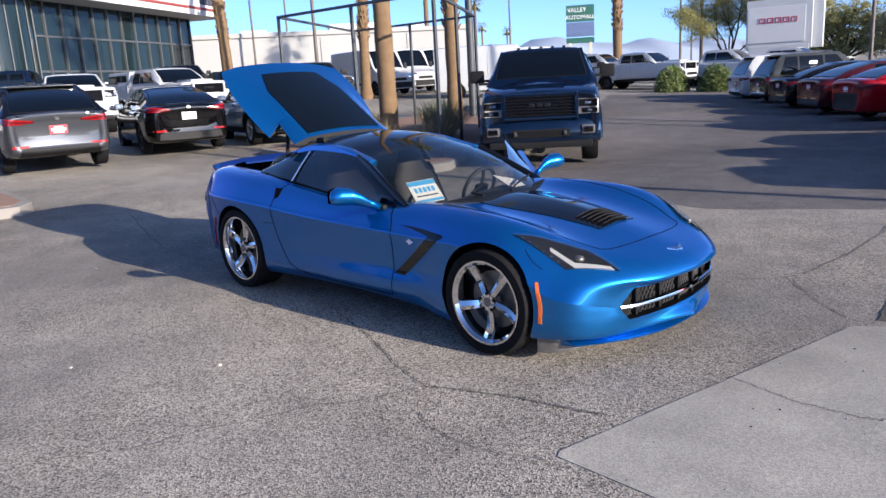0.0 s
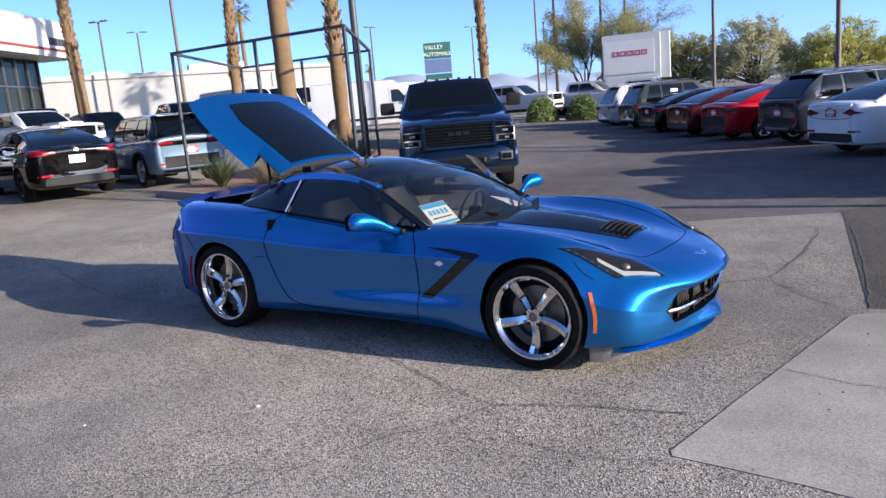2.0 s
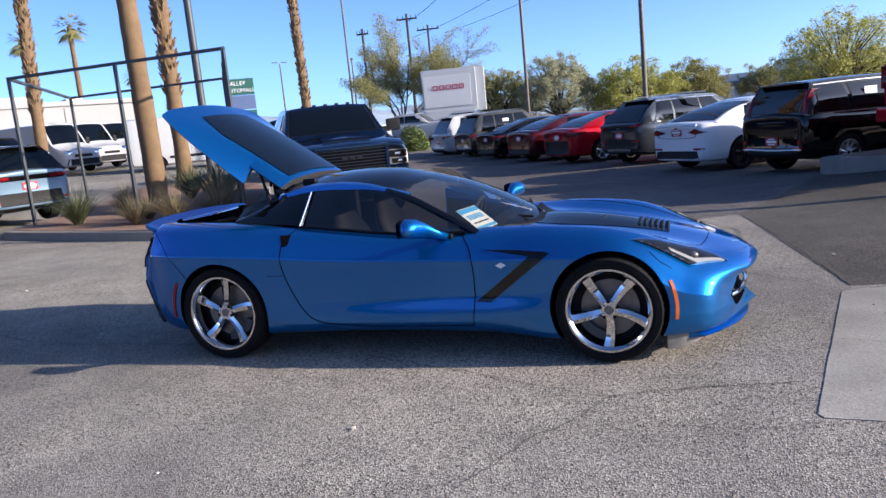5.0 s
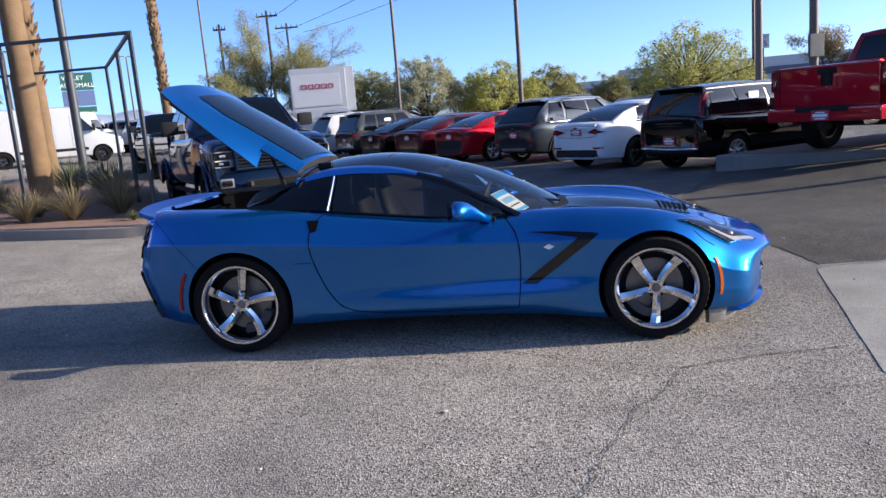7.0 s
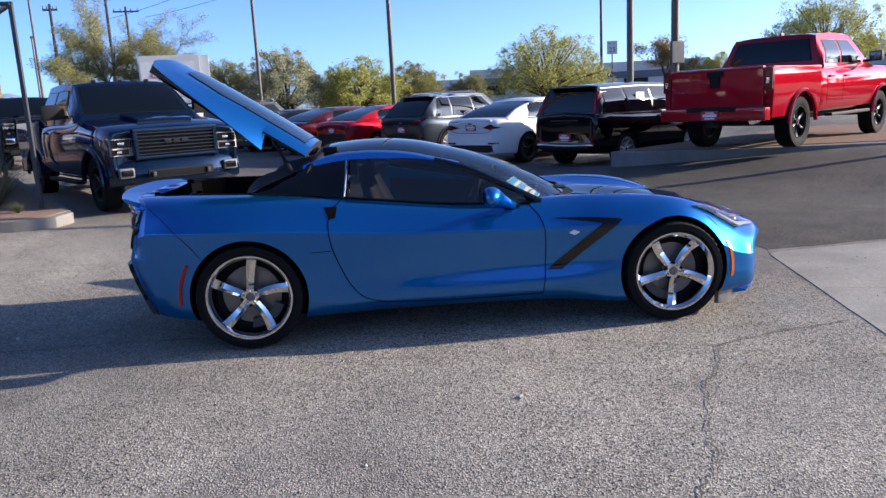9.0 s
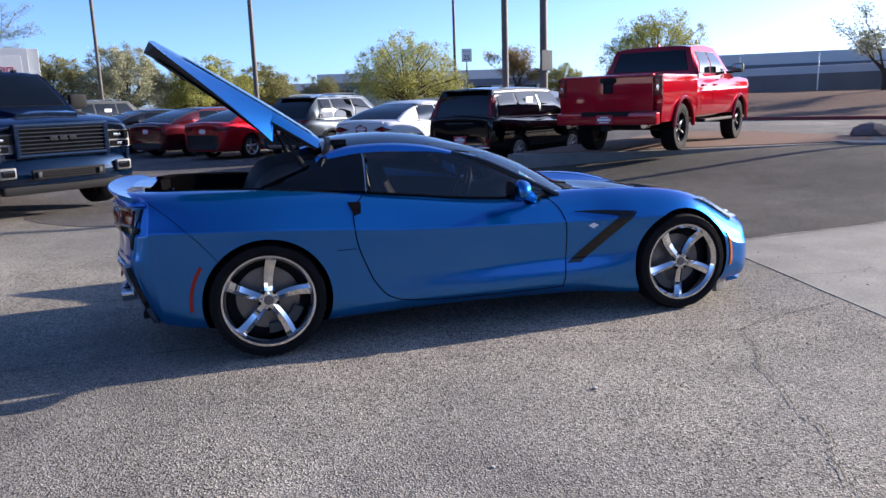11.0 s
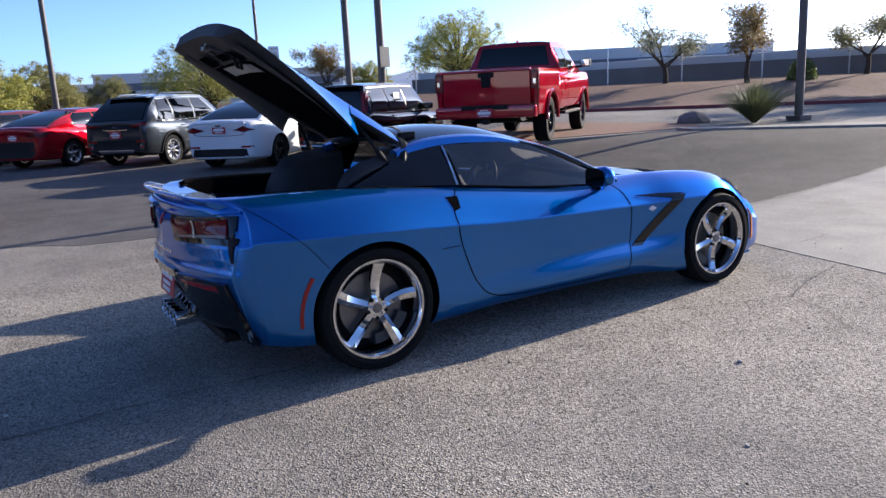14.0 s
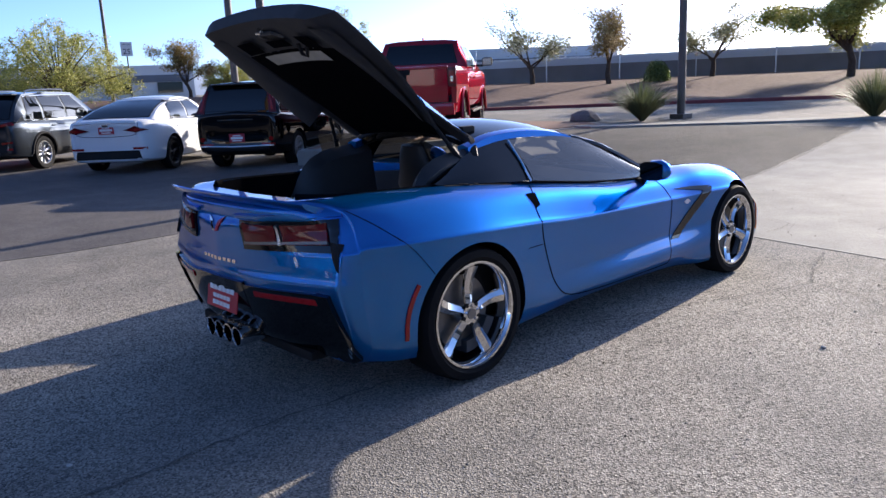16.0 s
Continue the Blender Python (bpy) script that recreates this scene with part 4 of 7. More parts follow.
for k in range(5):
    part("digit_bar", new_box(-.064 + k * .032, .015, .0025, .022, .05, .001, 0, ms), SKY_CARD, sheet)
part("text_bar", new_box(0, -.045, .0025, .16, .012, .001, 0, ms), INK, sheet)
paper = finish("paper_sheet", new_box(0, 0, 0, .21, .28, .003, 0, pose(.58, .33, .83, 12, 14, 70)), WHITE_CARD)
tagged(paper, "plain white paper sheet lying on the dashboard", "paper")


# ---- other vehicles ----
def body_loft(st, cross=None):
    """A vehicle's lower body from stations (x, top z, belly z, half width)."""
    cross = cross or [(0, 1.0, .02), (.60, 1.0, .0), (.88, 1.0, -.025), (.97, .90, 0), (1.0, .62, 0), (.995, .32, 0), (.95, .06, 0), (.7, 0, 0), (0, 0, 0)]
    lines = [[(x, a * w, zb + (zt - zb) * h + dz) for x, zt, zb, w in st] for a, h, dz in cross]
    return loft(lines, 4, 2)


def glasshouse(xf0, xf1, xr1, xr0, zb, zr, wb, wr, zrear=None):
    """A cabin as slices from the cowl xf0, over the roof xf1 to xr1, to the tail xr0."""
    zrear = zb if zrear is None else zrear
    prof = [(xf0, zb + .01), (xf0 * .55 + xf1 * .45, zb + (zr - zb) * .50), (xf1, zr - .04), (xf1 - .18, zr - .005), ((xf1 + xr1) / 2, zr + .015), (xr1 + .15, zr - .01), (xr1, zr - .05), (xr0 * .55 + xr1 * .45, zrear + (zr - zrear) * .52), (xr0, zrear + .01)]
    base = lambda x: zb + (zrear - zb) * max(0, min(1, (xf1 - x) / (xf1 - xr0)))
    lines = [[], [], [], [], [], []]
    for x, z in prof:
        h = max(0, min(1, (z - base(x)) / (zr - base(x))))
        w = wb + (wr - wb) * h
        b0 = base(x) - .06
        for ln, p in zip(lines, ((x, 0, z + .02 * h), (x, w * .62, z + .01 * h), (x, w * .93, z - .02 * h), (x, w, z - .07 * h), (x, wb + (w - wb) * .1, b0 + .03), (x, 0, b0))):
            ln.append(p)
    return loft(lines, 4, 2)


def plate(parent, x, z, y=0, face=-1, mat=None, text="", wide=.31):
    p = part("dealer_plate", new_box(x, y, z, .012, wide, .16, .004), mat or RED_PRINT, parent)
    for dz, w, hh in ((.045, .5, .02), (.0, .8, .045), (-.05, .6, .02)):
        part("text_bar", new_box(x + face * .007, y, z + dz, .004, wide * w, hh), WHITE_CARD, p)
    return p


def pane(parent, name, cabin, pts, axis=None, mat=None):
    """A window pane laid on the cabin's skin between four corners, in a thin dark seal."""
    v = [Vector(p) for p in pts]
    nor = (v[1] - v[0]).cross(v[3] - v[0]).normalized()
    mid = (v[0] + v[1] + v[2] + v[3]) / 4
    if axis is None:
        axis = -nor if nor.x * (1 if mid.x > 0 else -1) > 0 or abs(nor.x) < .01 else nor
    axis = Vector(axis)
    rim = part(name, cabin.panel([p + (p - mid).normalized() * .022 for p in v], axis, 10, 7, .005, .004), BLACK, parent)
    part("glass", cabin.panel(v, axis, 10, 7, .010, .002), mat or BLIND_GLASS, rim)
    return rim


def vehicle(name, label, category, color, st, gh, wheels, r, wide, rim=ALLOY, windows=(), tail=None, head=None, back=None, group="", clad=False, rails=False, spokes=5, roof=None, text="", plate_z=.75, plate_x=None, paper=False, boot=None, skirt=.46, trim=None, plate_mat=None):
    """A car or SUV: body, roof, panes, lamps, plate, mirrors, wheels. x is its forward way."""
    car = empty(name, label, category, group)
    xf0, xf1, xr1, xr0, zb, zr, wb, wr, zrear = gh
    cutters = []
    for x in wheels:
        for s in (-1, 1):
            c = bmesh.new()
            rod(c, (x, s * (max(k[3] for k in st) - .32), r), (x, s * 1.4, r), r + .055, None, 40)
            cutters.append(c)
    low = body_loft(st)
    skin_map = Surface(low)
    part("body", carve(low, cutters, [color, BLACK]), [color, BLACK], car)
    top = glasshouse(*gh)
    cabin = Surface(top)
    part("roof", top, roof or color, car)
    W = max(k[3] for k in st)
    at = lambda x, z, s: (x, s * (wb + (wr - wb) * max(0, (z - zb) / (zr - zb)) ** 1.25 + .012), z)
    # windscreen and rear window
    k = .90
    pane(car, "windscreen", cabin, [(xf0 - .02, wb * .86, zb + .035), (xf0 - .02, -wb * .86, zb + .035), (xf1 + .035, -wr * k, zr - .06), (xf1 + .035, wr * k, zr - .06)], (-.7, 0, -.7))
    pane(car, "rear_window", cabin, [(xr0 + .07 * (xr1 - xr0) - .012, -wb * .84, zrear + .07), (xr0 + .07 * (xr1 - xr0) - .012, wb * .84, zrear + .07), (xr1 - .02, wr * .86, zr - .075), (xr1 - .02, -wr * .86, zr - .075)], (.8, 0, -.6))
    for s in (-1, 1):
        for x0b, x0t, x1b, x1t in windows:
            pts = [at(x0b, zb + .05, s), at(x1b, zb + .05 + (zrear - zb) * (xf1 - x1b) / (xf1 - xr0), s), at(x1t, zr - .10, s), at(x0t, zr - .10, s)]
            pane(car, "side_window", cabin, pts, (0, -s, 0))
        if trim and windows:
            x0, x1 = windows[0][0] + .10, windows[-1][2] - .04
            part("belt_trim", cabin.seam([(x, s, zb + .015 + (zrear - zb) * max(0, (xf1 - x) / (xf1 - xr0))) for x in (x0, (x0 + x1) / 2, x1)], (0, -s, 0), .022, .014), trim, car)
            part("window_trim", cabin.seam([(windows[0][1] + .10, s, zr - .085), ((x0 + x1) / 2, s, zr - .062), (windows[-1][3] - .02, s, zr - .085)], (0, -s, 0), .016, .014), trim, car)
        # door shut lines and handles
        ax = (0, -s, 0)
        for x0b, x0t, x1b, x1t in windows[:2]:
            part("door_shut_line", skin_map.seam([(x1b, s, zb - .02), (x1b, s, zb - .35), (x1b + .02, s, st[len(st) // 2][2] + .12)], ax, .008), LINER, car)
            h = skin_map.at((x1b + .16, s, zb - .10), ax)[0]
            part("door_handle", new_box(h.x, h.y + s * .012, h.z, .17, .03, .028, .008), color, car)
        mx = windows[0][0] - .10 if windows else xf0 - .4
        mir = part("door_mirror", new_box(mx, s * (wb + .14), zb + .10, .12, .20, .14, .035), color, car)
        part("mirror_glass", new_box(mx - .062, s * (wb + .14), zb + .10, .004, .16, .10), CHROME, mir)
        part("mirror_foot", new_box(mx + .02, s * (wb + .03), zb + .05, .05, .12, .03, .008), BLACK, mir)
        if head:
            y0, y1, z0, z1 = head
            lamp = part("headlamp", skin_map.panel([(0, s * y0, z0), (0, s * y0, z1), (0, s * y1, z1 + .03), (0, s * y1, z0 + .03)], (-1, 0, 0), 4, 6, .006, .01), LAMP_SILVER, car)
            part("lamp_bezel", skin_map.panel([(0, s * (y0 - .03), z0 - .02), (0, s * (y0 - .03), z0), (0, s * (y1 + .02), z0 + .03), (0, s * (y1 + .02), z0)], (-1, 0, 0), 2, 6, .012, .01), GLOSS_BLACK, lamp)
        if tail:
            y0, y1, z0, z1, wrap = tail
            part("tail_lamp", skin_map.panel([(0, s * y0, z0), (0, s * y0, z1), (0, s * y1, z1), (0, s * y1, z0)], (1, 0, 0), 4, 6, .012, .01, .004), DARK_RED, car)
            part("lamp_bar", skin_map.panel([(0, s * (y0 + .03), z1 - .035), (0, s * (y0 + .03), z1 - .015), (0, s * (y1 - .03), z1 - .015), (0, s * (y1 - .03), z1 - .035)], (1, 0, 0), 4, 6, .020, .01), RED_LENS, car)
            if wrap:
                xe = st[-1][0] + .05
                part("tail_lamp", skin_map.panel([(xe, s, z0 + .03), (xe + wrap, s, z0 + .08), (xe + wrap * .9, s, z1), (xe, s, z1)], ax, 5, 4, .010, .01, .004), DARK_RED, car)
        part("reflector", skin_map.panel([(0, s * W * .55, .48), (0, s * W * .55, .52), (0, s * W * .85, .52), (0, s * W * .85, .48)], (1, 0, 0), 1, 4, .006, .01), RED_LENS, car)
        if clad:
            part("sill_cladding", skin_map.panel([(wheels[0] - r - .08, s, .27), (wheels[1] + r + .08, s, .27), (wheels[1] + r + .06, s, .42), (wheels[0] - r - .06, s, .42)], ax, 8, 3, .012, .02), BLACK, car)
            for x in wheels:
                b = bmesh.new()
                tube(b, [skin_map.at((x + (r + .075) * math.cos(a), s, r + (r + .075) * math.sin(a)), ax)[0] for a in [math.pi * (i / 14) for i in range(15)]], .032, 6)
                part("arch_cladding", b, BLACK, car)
        if rails:
            b = bmesh.new()
            tube(b, spline([(xf1 - .25, s * wr * .86, zr + .0), (xf1 - .40, s * wr * .86, zr + .055), (xr1 + .45, s * wr * .86, zr + .05), (xr1 + .28, s * wr * .86, zr - .0)], 4), .017, 6)
            part("roof_rail", b, ALLOY, car)
    xe = st[-1][0]
    part("lower_bumper", skin_map.panel([(0, -W * .74, .30), (0, W * .74, .30), (0, W * .70, skirt), (0, -W * .70, skirt)], (1, 0, 0), 10, 6, .006, .02), BLACK, car)
    if boot:
        b = skin_map.seam([(0, W * .72, boot), (0, W * .70, boot - .16), (0, W * .5, boot - .26), (0, -W * .5, boot - .26), (0, -W * .70, boot - .16), (0, -W * .72, boot)], (1, 0, 0), .010)
        part("boot_shut_line", b, LINER, car)
    px, n = skin_map.at((xe, 0, plate_z), (1, 0, 0))
    plate(car, px.x - .012, plate_z, mat=plate_mat, text=text)
    fx = skin_map.at((st[0][0], 0, .60), (-1, 0, 0))[0].x
    part("grille", skin_map.panel([(0, -W * .42, .42), (0, W * .42, .42), (0, W * .50, .66), (0, -W * .50, .66)], (-1, 0, 0), 8, 4, .006, .02), GLOSS_BLACK, car)
    if zr > 1.55:
        part("roof_spoiler", new_box(xr1 - .02, 0, zr - .035, .26, wr * 1.7, .03, .012), color if roof is None else roof, car)
    if back:
        back(car, skin_map, cabin)
    if paper:
        x = windows[1][0] if len(windows) > 1 else windows[0][0]
        for s in (-1, 1):
            part("window_sheet", new_box(x - .35, s * (wb + (wr - wb) * .4 + .02), (zb + zr) / 2, .28, .004, .24, 0, None), WHITE_CARD, car)
    for x in wheels:
        for s in (-1, 1):
            wheel(car, x, s * (W - wide / 2 - .01), r, wide, r * .68, rim, s, spokes, .0, nuts=False)
    return car


def sedan(name, label, color, L=4.6, W=.91, H=1.45, **kw):
    h = L / 2
    st = [(h - .04, .55, .32, .45), (h, .62, .26, .62), (h - .18, .72, .22, .80), (h - .6, .84, .2, W - .03), (h - 1.2, .93, .2, W), (.2, .95, .2, W), (-.6, .97, .2, W), (-h + 1.0, 1.0, .2, W), (-h + .35, 1.05, .22, W - .04), (-h + .06, 1.03, .25, W - .14), (-h, .95, .30, W - .24), (-h + .03, .86, .42, W - .34)]
    gh = (h - 1.25, h - 1.95, -h + 1.55, -h + .35, .95, H, W - .10, W - .30, 1.02)
    args = dict(wheels=(h - .92, -h + 1.0), r=.33, wide=.225, windows=((.75, .25, -.22, -.22), (-.30, -.30, -1.15, -.95)), tail=(.42, .84, .80, .92, .25), head=(.45, .75, .60, .70), boot=1.0, plate_z=.80)
    args.update(kw)
    return vehicle(name, label, "car", color, st, gh, **args)


def suv(name, label, color, L=4.5, W=.92, H=1.66, clad=True, rear=.55, front=1.80, **kw):
    h = L / 2
    st = [(h - .04, .62, .36, .45), (h, .74, .30, .64), (h - .15, .90, .26, .82), (h - .55, .99, .24, W - .02), (h - 1.15, 1.03, .24, W), (.2, 1.04, .24, W), (-.6, 1.05, .24, W), (-h + .9, 1.07, .24, W), (-h + .30, 1.10, .28, W - .03), (-h + .04, 1.08, .36, W - .10), (-h, 1.02, .42, W - .18), (-h + .03, .92, .50, W - .26)]
    gh = (h - 1.10, h - front, -h + rear, -h + .10, 1.03, H, W - .08, W - .26, 1.06)
    args = dict(wheels=(h - .90, -h + .92), r=.36, wide=.235, windows=((.78, .25, -.15, -.15), (-.23, -.23, -1.02, -1.02), (-1.12, -1.10, -1.72, -1.50)), tail=(.50, .86, .88, 1.0, .22), head=(.45, .78, .70, .80), clad=clad, plate_z=.78)
    args.update(kw)
    return vehicle(name, label, "car", color, st, gh, **args)


def pickup(name, label, color, L=5.9, W=1.01, H=1.95, lift=0.0, r=.42, rim=DARK_ALLOY, heavy=False, lower=None, crew=True, text="", cap=False):
    """A pickup: bonnet and cab, open bed, bumpers, grille, lamps, tow mirrors, wheels."""
    car = empty(name, label, "pickup truck")
    h = L / 2
    z0, zb = .54 + lift, (1.42 if heavy else 1.31) + lift
    H = H + lift
    hz = (1.50 if heavy else 1.36) + lift
    k0 = hz - (1.49 if heavy else 1.25)                  # front end above its basic height
    gm, gt, gw = (hz - .415, .40, 1.22) if heavy else (hz - .25, .36, 1.18)   # grille: middle, height, width
    fx, rx = h - .95, -h + 1.22
    bed0 = -1.0 if crew else -.15
    # front clip and cab
    st = [(h - .15, hz - .13, .68 + lift, .82), (h - .12, hz - .06, .64 + lift, .92), (h - .19, hz - .012, .60 + lift, .98), (h - .55, hz, z0, W), (h - 1.2, hz + .01, z0, W), (h - 1.6, hz, z0, W), (.6, zb + .03, z0, W), (bed0 + .12, zb + .03, z0, W), (bed0 + .02, zb + .02, z0, W - .02), (bed0, zb, z0 + .02, W - .05)]
    if heavy:                                            # bonnet falls forward to a lower nose
        st[:6] = [(h - .15, hz - .28, .58 + lift, .86), (h - .11, hz - .22, .54 + lift, .94), (h - .17, hz - .175, .52 + lift, .99), (h - .50, hz - .105, z0, W), (h - 1.2, hz - .04, z0, W), (h - 1.6, hz - .01, z0, W)]
    low = body_loft(st)
    skin_map = Surface(low)
    cut = []
    for s in (-1, 1):
        c = bmesh.new()
        rod(c, (fx, s * (W - .36), r + lift * .2), (fx, s * 1.5, r + lift * .2), r + .09, None, 40)
        cut.append(c)
    part("cab", carve(low, cut, [color, BLACK]), [color, BLACK], car)
    gh = (h - 1.55, h - 2.25, bed0 + .22, bed0 + .02, zb + .02, H, W - .05, W - .22, zb + .02)
    top = glasshouse(*gh)
    cabin = Surface(top)
    part("roof", top, color, car)
    wb, wr = W - .05, W - .22
    zr = H
    at = lambda x, z, s: (x, s * (wb + (wr - wb) * max(0, (z - zb) / (zr - zb)) ** 1.25 + .012), z)
    pane(car, "windscreen", cabin, [(gh[0] - (.10 if heavy else .02), wb * .86, zb + (.15 if heavy else .10)), (gh[0] - (.10 if heavy else .02), -wb * .86, zb + (.15 if heavy else .10)), (gh[1] + .03, -wr * .9, zr - .07), (gh[1] + .03, wr * .9, zr - .07)], (-.7, 0, -.7))
    pane(car, "rear_window", cabin, [(bed0 + .02, -wb * .80, zb + .16), (bed0 + .02, wb * .80, zb + .16), (bed0 + .16, wr * .84, zr - .10), (bed0 + .16, -wr * .84, zr - .10)], (1, 0, -.1))
    wx = [(h - 2.05, h - 2.42, h - 2.98, h - 2.98), (h - 3.06, h - 3.06, bed0 + .28, bed0 + .34)] if crew else [(h - 2.05, h - 2.42, bed0 + .3, bed0 + .34)]
    for s in (-1, 1):
        ax = (0, -s, 0)
        for x0b, x0t, x1b, x1t in wx:
            pts = [at(x0b, zb + .10, s), at(x1b, zb + .10, s), at(x1t, zr - .13, s), at(x0t, zr - .13, s)]
            pane(car, "side_window", cabin, pts, (0, -s, 0))
            part("door_shut_line", skin_map.seam([(x1b - .04, s, zb), (x1b - .04, s, zb - .3), (x1b - .04, s, z0 + .12)], ax, .010), LINER, car)
            hd = skin_map.at((x1b + .12, s, zb - .14), ax)[0]
            part("door_handle", new_box(hd.x, hd.y + s * .015, hd.z, .20, .035, .035, .008), BLACK if heavy else color, car)
        # tow mirror
        mir = part("door_mirror", new_box(h - 2.05, s * (W + .22), zb + .20, .13, .28 if heavy else .24, .24 if heavy else .19, .06), BLACK, car)
        part("mirror_arm", new_box(h - 2.02, s * (W + .05), zb + .12, .05, .16, .05, .01), BLACK, mir)
        part("mirror_glass", new_box(h - 2.117, s * (W + .22), zb + .20, .004, .19, .14), CHROME, mir)
        # headlamp, fog lamp
        if heavy:
            hl = part("headlamp", skin_map.panel([(0, s * .63, .915 + k0), (0, s * .63, 1.175 + k0), (0, s * .97, 1.165 + k0), (0, s * .97, .925 + k0)], (-1, 0, 0), 8, 10, .012, .02), IRON, car, "bright headlamp with two dark lenses")
            for za, zb2, y0 in ((1.04, 1.158, .655), (.935, 1.015, .70)):
                lens = part("lens", skin_map.panel([(0, s * y0, za + k0), (0, s * y0, zb2 + k0), (0, s * .95, zb2 + k0), (0, s * .95, za + k0)], (-1, 0, 0), 4, 10, .020, .0), GLOSS_BLACK, hl)
                spot = skin_map.at((0, s * (y0 + .15), (za + zb2) / 2 + k0), (-1, 0, 0))[0]
                part("bulb", new_box(spot.x + .024, spot.y, spot.z, .012, .10, .035, .005), LAMP_SILVER, hl)
        else:
            hl = part("headlamp", skin_map.panel([(0, s * .60, .95 + k0), (0, s * .60, 1.14 + k0), (0, s * .94, 1.14 + k0), (0, s * .94, .95 + k0)], (-1, 0, 0), 8, 10, .012, .02), GLOSS_BLACK, car)
            for za, zb2 in ((1.065, 1.12), (.97, 1.03)):
                part("lamp_bar", skin_map.panel([(0, s * .64, za + k0), (0, s * .64, zb2 + k0), (0, s * .92, zb2 + k0), (0, s * .92, za + k0)], (-1, 0, 0), 3, 10, .024, .0), LAMP_SILVER, hl)
        # arch flares
        for x in (fx, rx):
            b = bmesh.new()
            tube(b, [(x + (r + .10) * math.cos(a), s * (W + .005), r + lift * .2 + (r + .10) * math.sin(a)) for a in [math.pi * (i / 16) for i in range(17)]], .035, 6)
            part("arch_flare", b, color, car)
        part("side_step", new_box(.35, s * (W - .03), z0 - .06, 1.9, .14, .06, .02), BLACK, car)
    # bed: sides, floor, front wall, tailgate
    bl = bed0 - .03
    bx = (bl - h) / 2
    bw = bl + h - .10
    bed = empty("bed")
    bed.parent = car
    for s in (-1, 1):
        b = bmesh.new()
        rows = []
        for x in np.linspace(bl, -h + .10, 24):
            d = x - rx
            lowz = z0 if abs(d) > r + .09 else max(z0, r + lift * .2 + math.sqrt(max(0, (r + .09) ** 2 - d * d)))
            rows.append([(x, s * (W - .10), zb + .06), (x, s * (W - .01), zb + .055), (x, s * W, zb - .05), (x, s * W, max(lowz, .98 + lift)), (x, s * (W - .01), max(lowz, .84 + lift)), (x, s * (W - .03), lowz), (x, s * (W - .10), lowz)])
        skin(b, rows, loop=True, caps=True)
        bmesh.ops.recalc_face_normals(b, faces=b.faces)
        part("bed_side", b, color, bed)
        tl = part("tail_lamp", new_box(-h + .075, s * (W - .075), 1.17 + lift, .09, .15, .34, .02), DARK_RED, bed)
        part("lamp_core", new_box(-h + .027, s * (W - .075), 1.17 + lift, .01, .08, .22, .004), RED_LENS, tl)
        part("lamp_strip", new_box(-h + .022, s * (W - .075), 1.14 + lift, .008, .05, .09, .002), LAMP_SILVER, tl)
    if cap:
        b = new_box(bx, 0, zb + .30, bw - .04, 2 * W - .14, .50, .07)
        for v in b.verts:
            v.co.y *= 1 - .16 * max(0, (v.co.z - zb) / .55)
        shell = part("bed_cap", b, color, bed)
        for s in (-1, 1):
            part("cap_window", new_box(bx, s * (W - .125), zb + .30, bw - .35, .02, .24, .01), BLIND_GLASS, shell)
    part("bed_floor", new_box(bx, 0, z0 + .14, bw, 2 * W - .2, .06), BLACK, bed)
    part("bed_front", new_box(bl - .02, 0, (z0 + zb) / 2 + .08, .05, 2 * W - .18, zb - z0 - .1, .01), color, bed)
    gate = part("tailgate", new_box(-h + .075, 0, (z0 + zb) / 2 + .13, .07, 2 * W - .31, zb - z0 - .12, .02), color, bed)
    part("tailgate_lip", new_box(-h + .065, 0, zb + .04, .11, 2 * W - .30, .05, .02), color, gate)
    part("gate_emblem", new_box(-h + .034, 0, zb - .16, .02, .17, .19, .03), BLACK, gate)
    part("gate_handle", new_box(-h + .036, 0, zb - .03, .02, .30, .09, .02), BLACK, gate)
    bump = part("rear_bumper", new_box(-h - .02, 0, z0 + .07, .20, 2 * W - .06, .22, .05), color if not heavy else BLACK, car)
    part("bumper_step", new_box(-h - .03, 0, z0 + .15, .19, .9, .08, .02), BLACK, bump)
    plate(car, -h - .13, z0 + .06, text=text)
    part("hitch", new_box(-h - .02, 0, z0 - .10, .22, .12, .10, .02), BLACK, car)
    for s in (-1, 1):
        b = bmesh.new()
        rod(b, (-h + .15, s * .72, z0 - .05), (-h - .09, s * .72, z0 - .05), .045, .05, 16)
        part("tailpipe", b, CHROME, car)
    # underbody and axle
    part("chassis", new_box(0, 0, z0 - .02, L - .7, 1.0, .22, .03), BLACK, car)
    for x in (fx, rx):
        part("axle", new_rod((x, -W + .2, r), (x, W - .2, r), .06, None, 10), BLACK, car)
    # front bumper and grille
    bz = (lambda z: .38 + .82 * (z - .48)) if heavy else (lambda z: z + lift)
    b = bmesh.new()
    rows = []
    for k in range(17):
        y = (k / 8 - 1) * (W - .01)
        x = h - .01 - .17 * abs(k / 8 - 1) ** 3
        rows.append([(x - .14, y, bz(.48)), (x, y, bz(.54)), (x + .02, y, bz(.70)), (x - .01, y, bz(.88)), (x - .07, y, bz(.965)), (x - .20, y, bz(.98))])
    skin(b, rows, loop=True, caps=True)
    bmesh.ops.recalc_face_normals(b, faces=b.faces)
    fb = part("front_bumper", b, lower or color, car)
    part("air_intake", new_box(h + .008, 0, bz(.71), .03, 1.0, .13, .02), BLACK, fb)
    for k in range(3):
        part("intake_bar", new_box(h + .024, 0, bz(.675 + .035 * k), .012, .94, .008), LINER, fb)
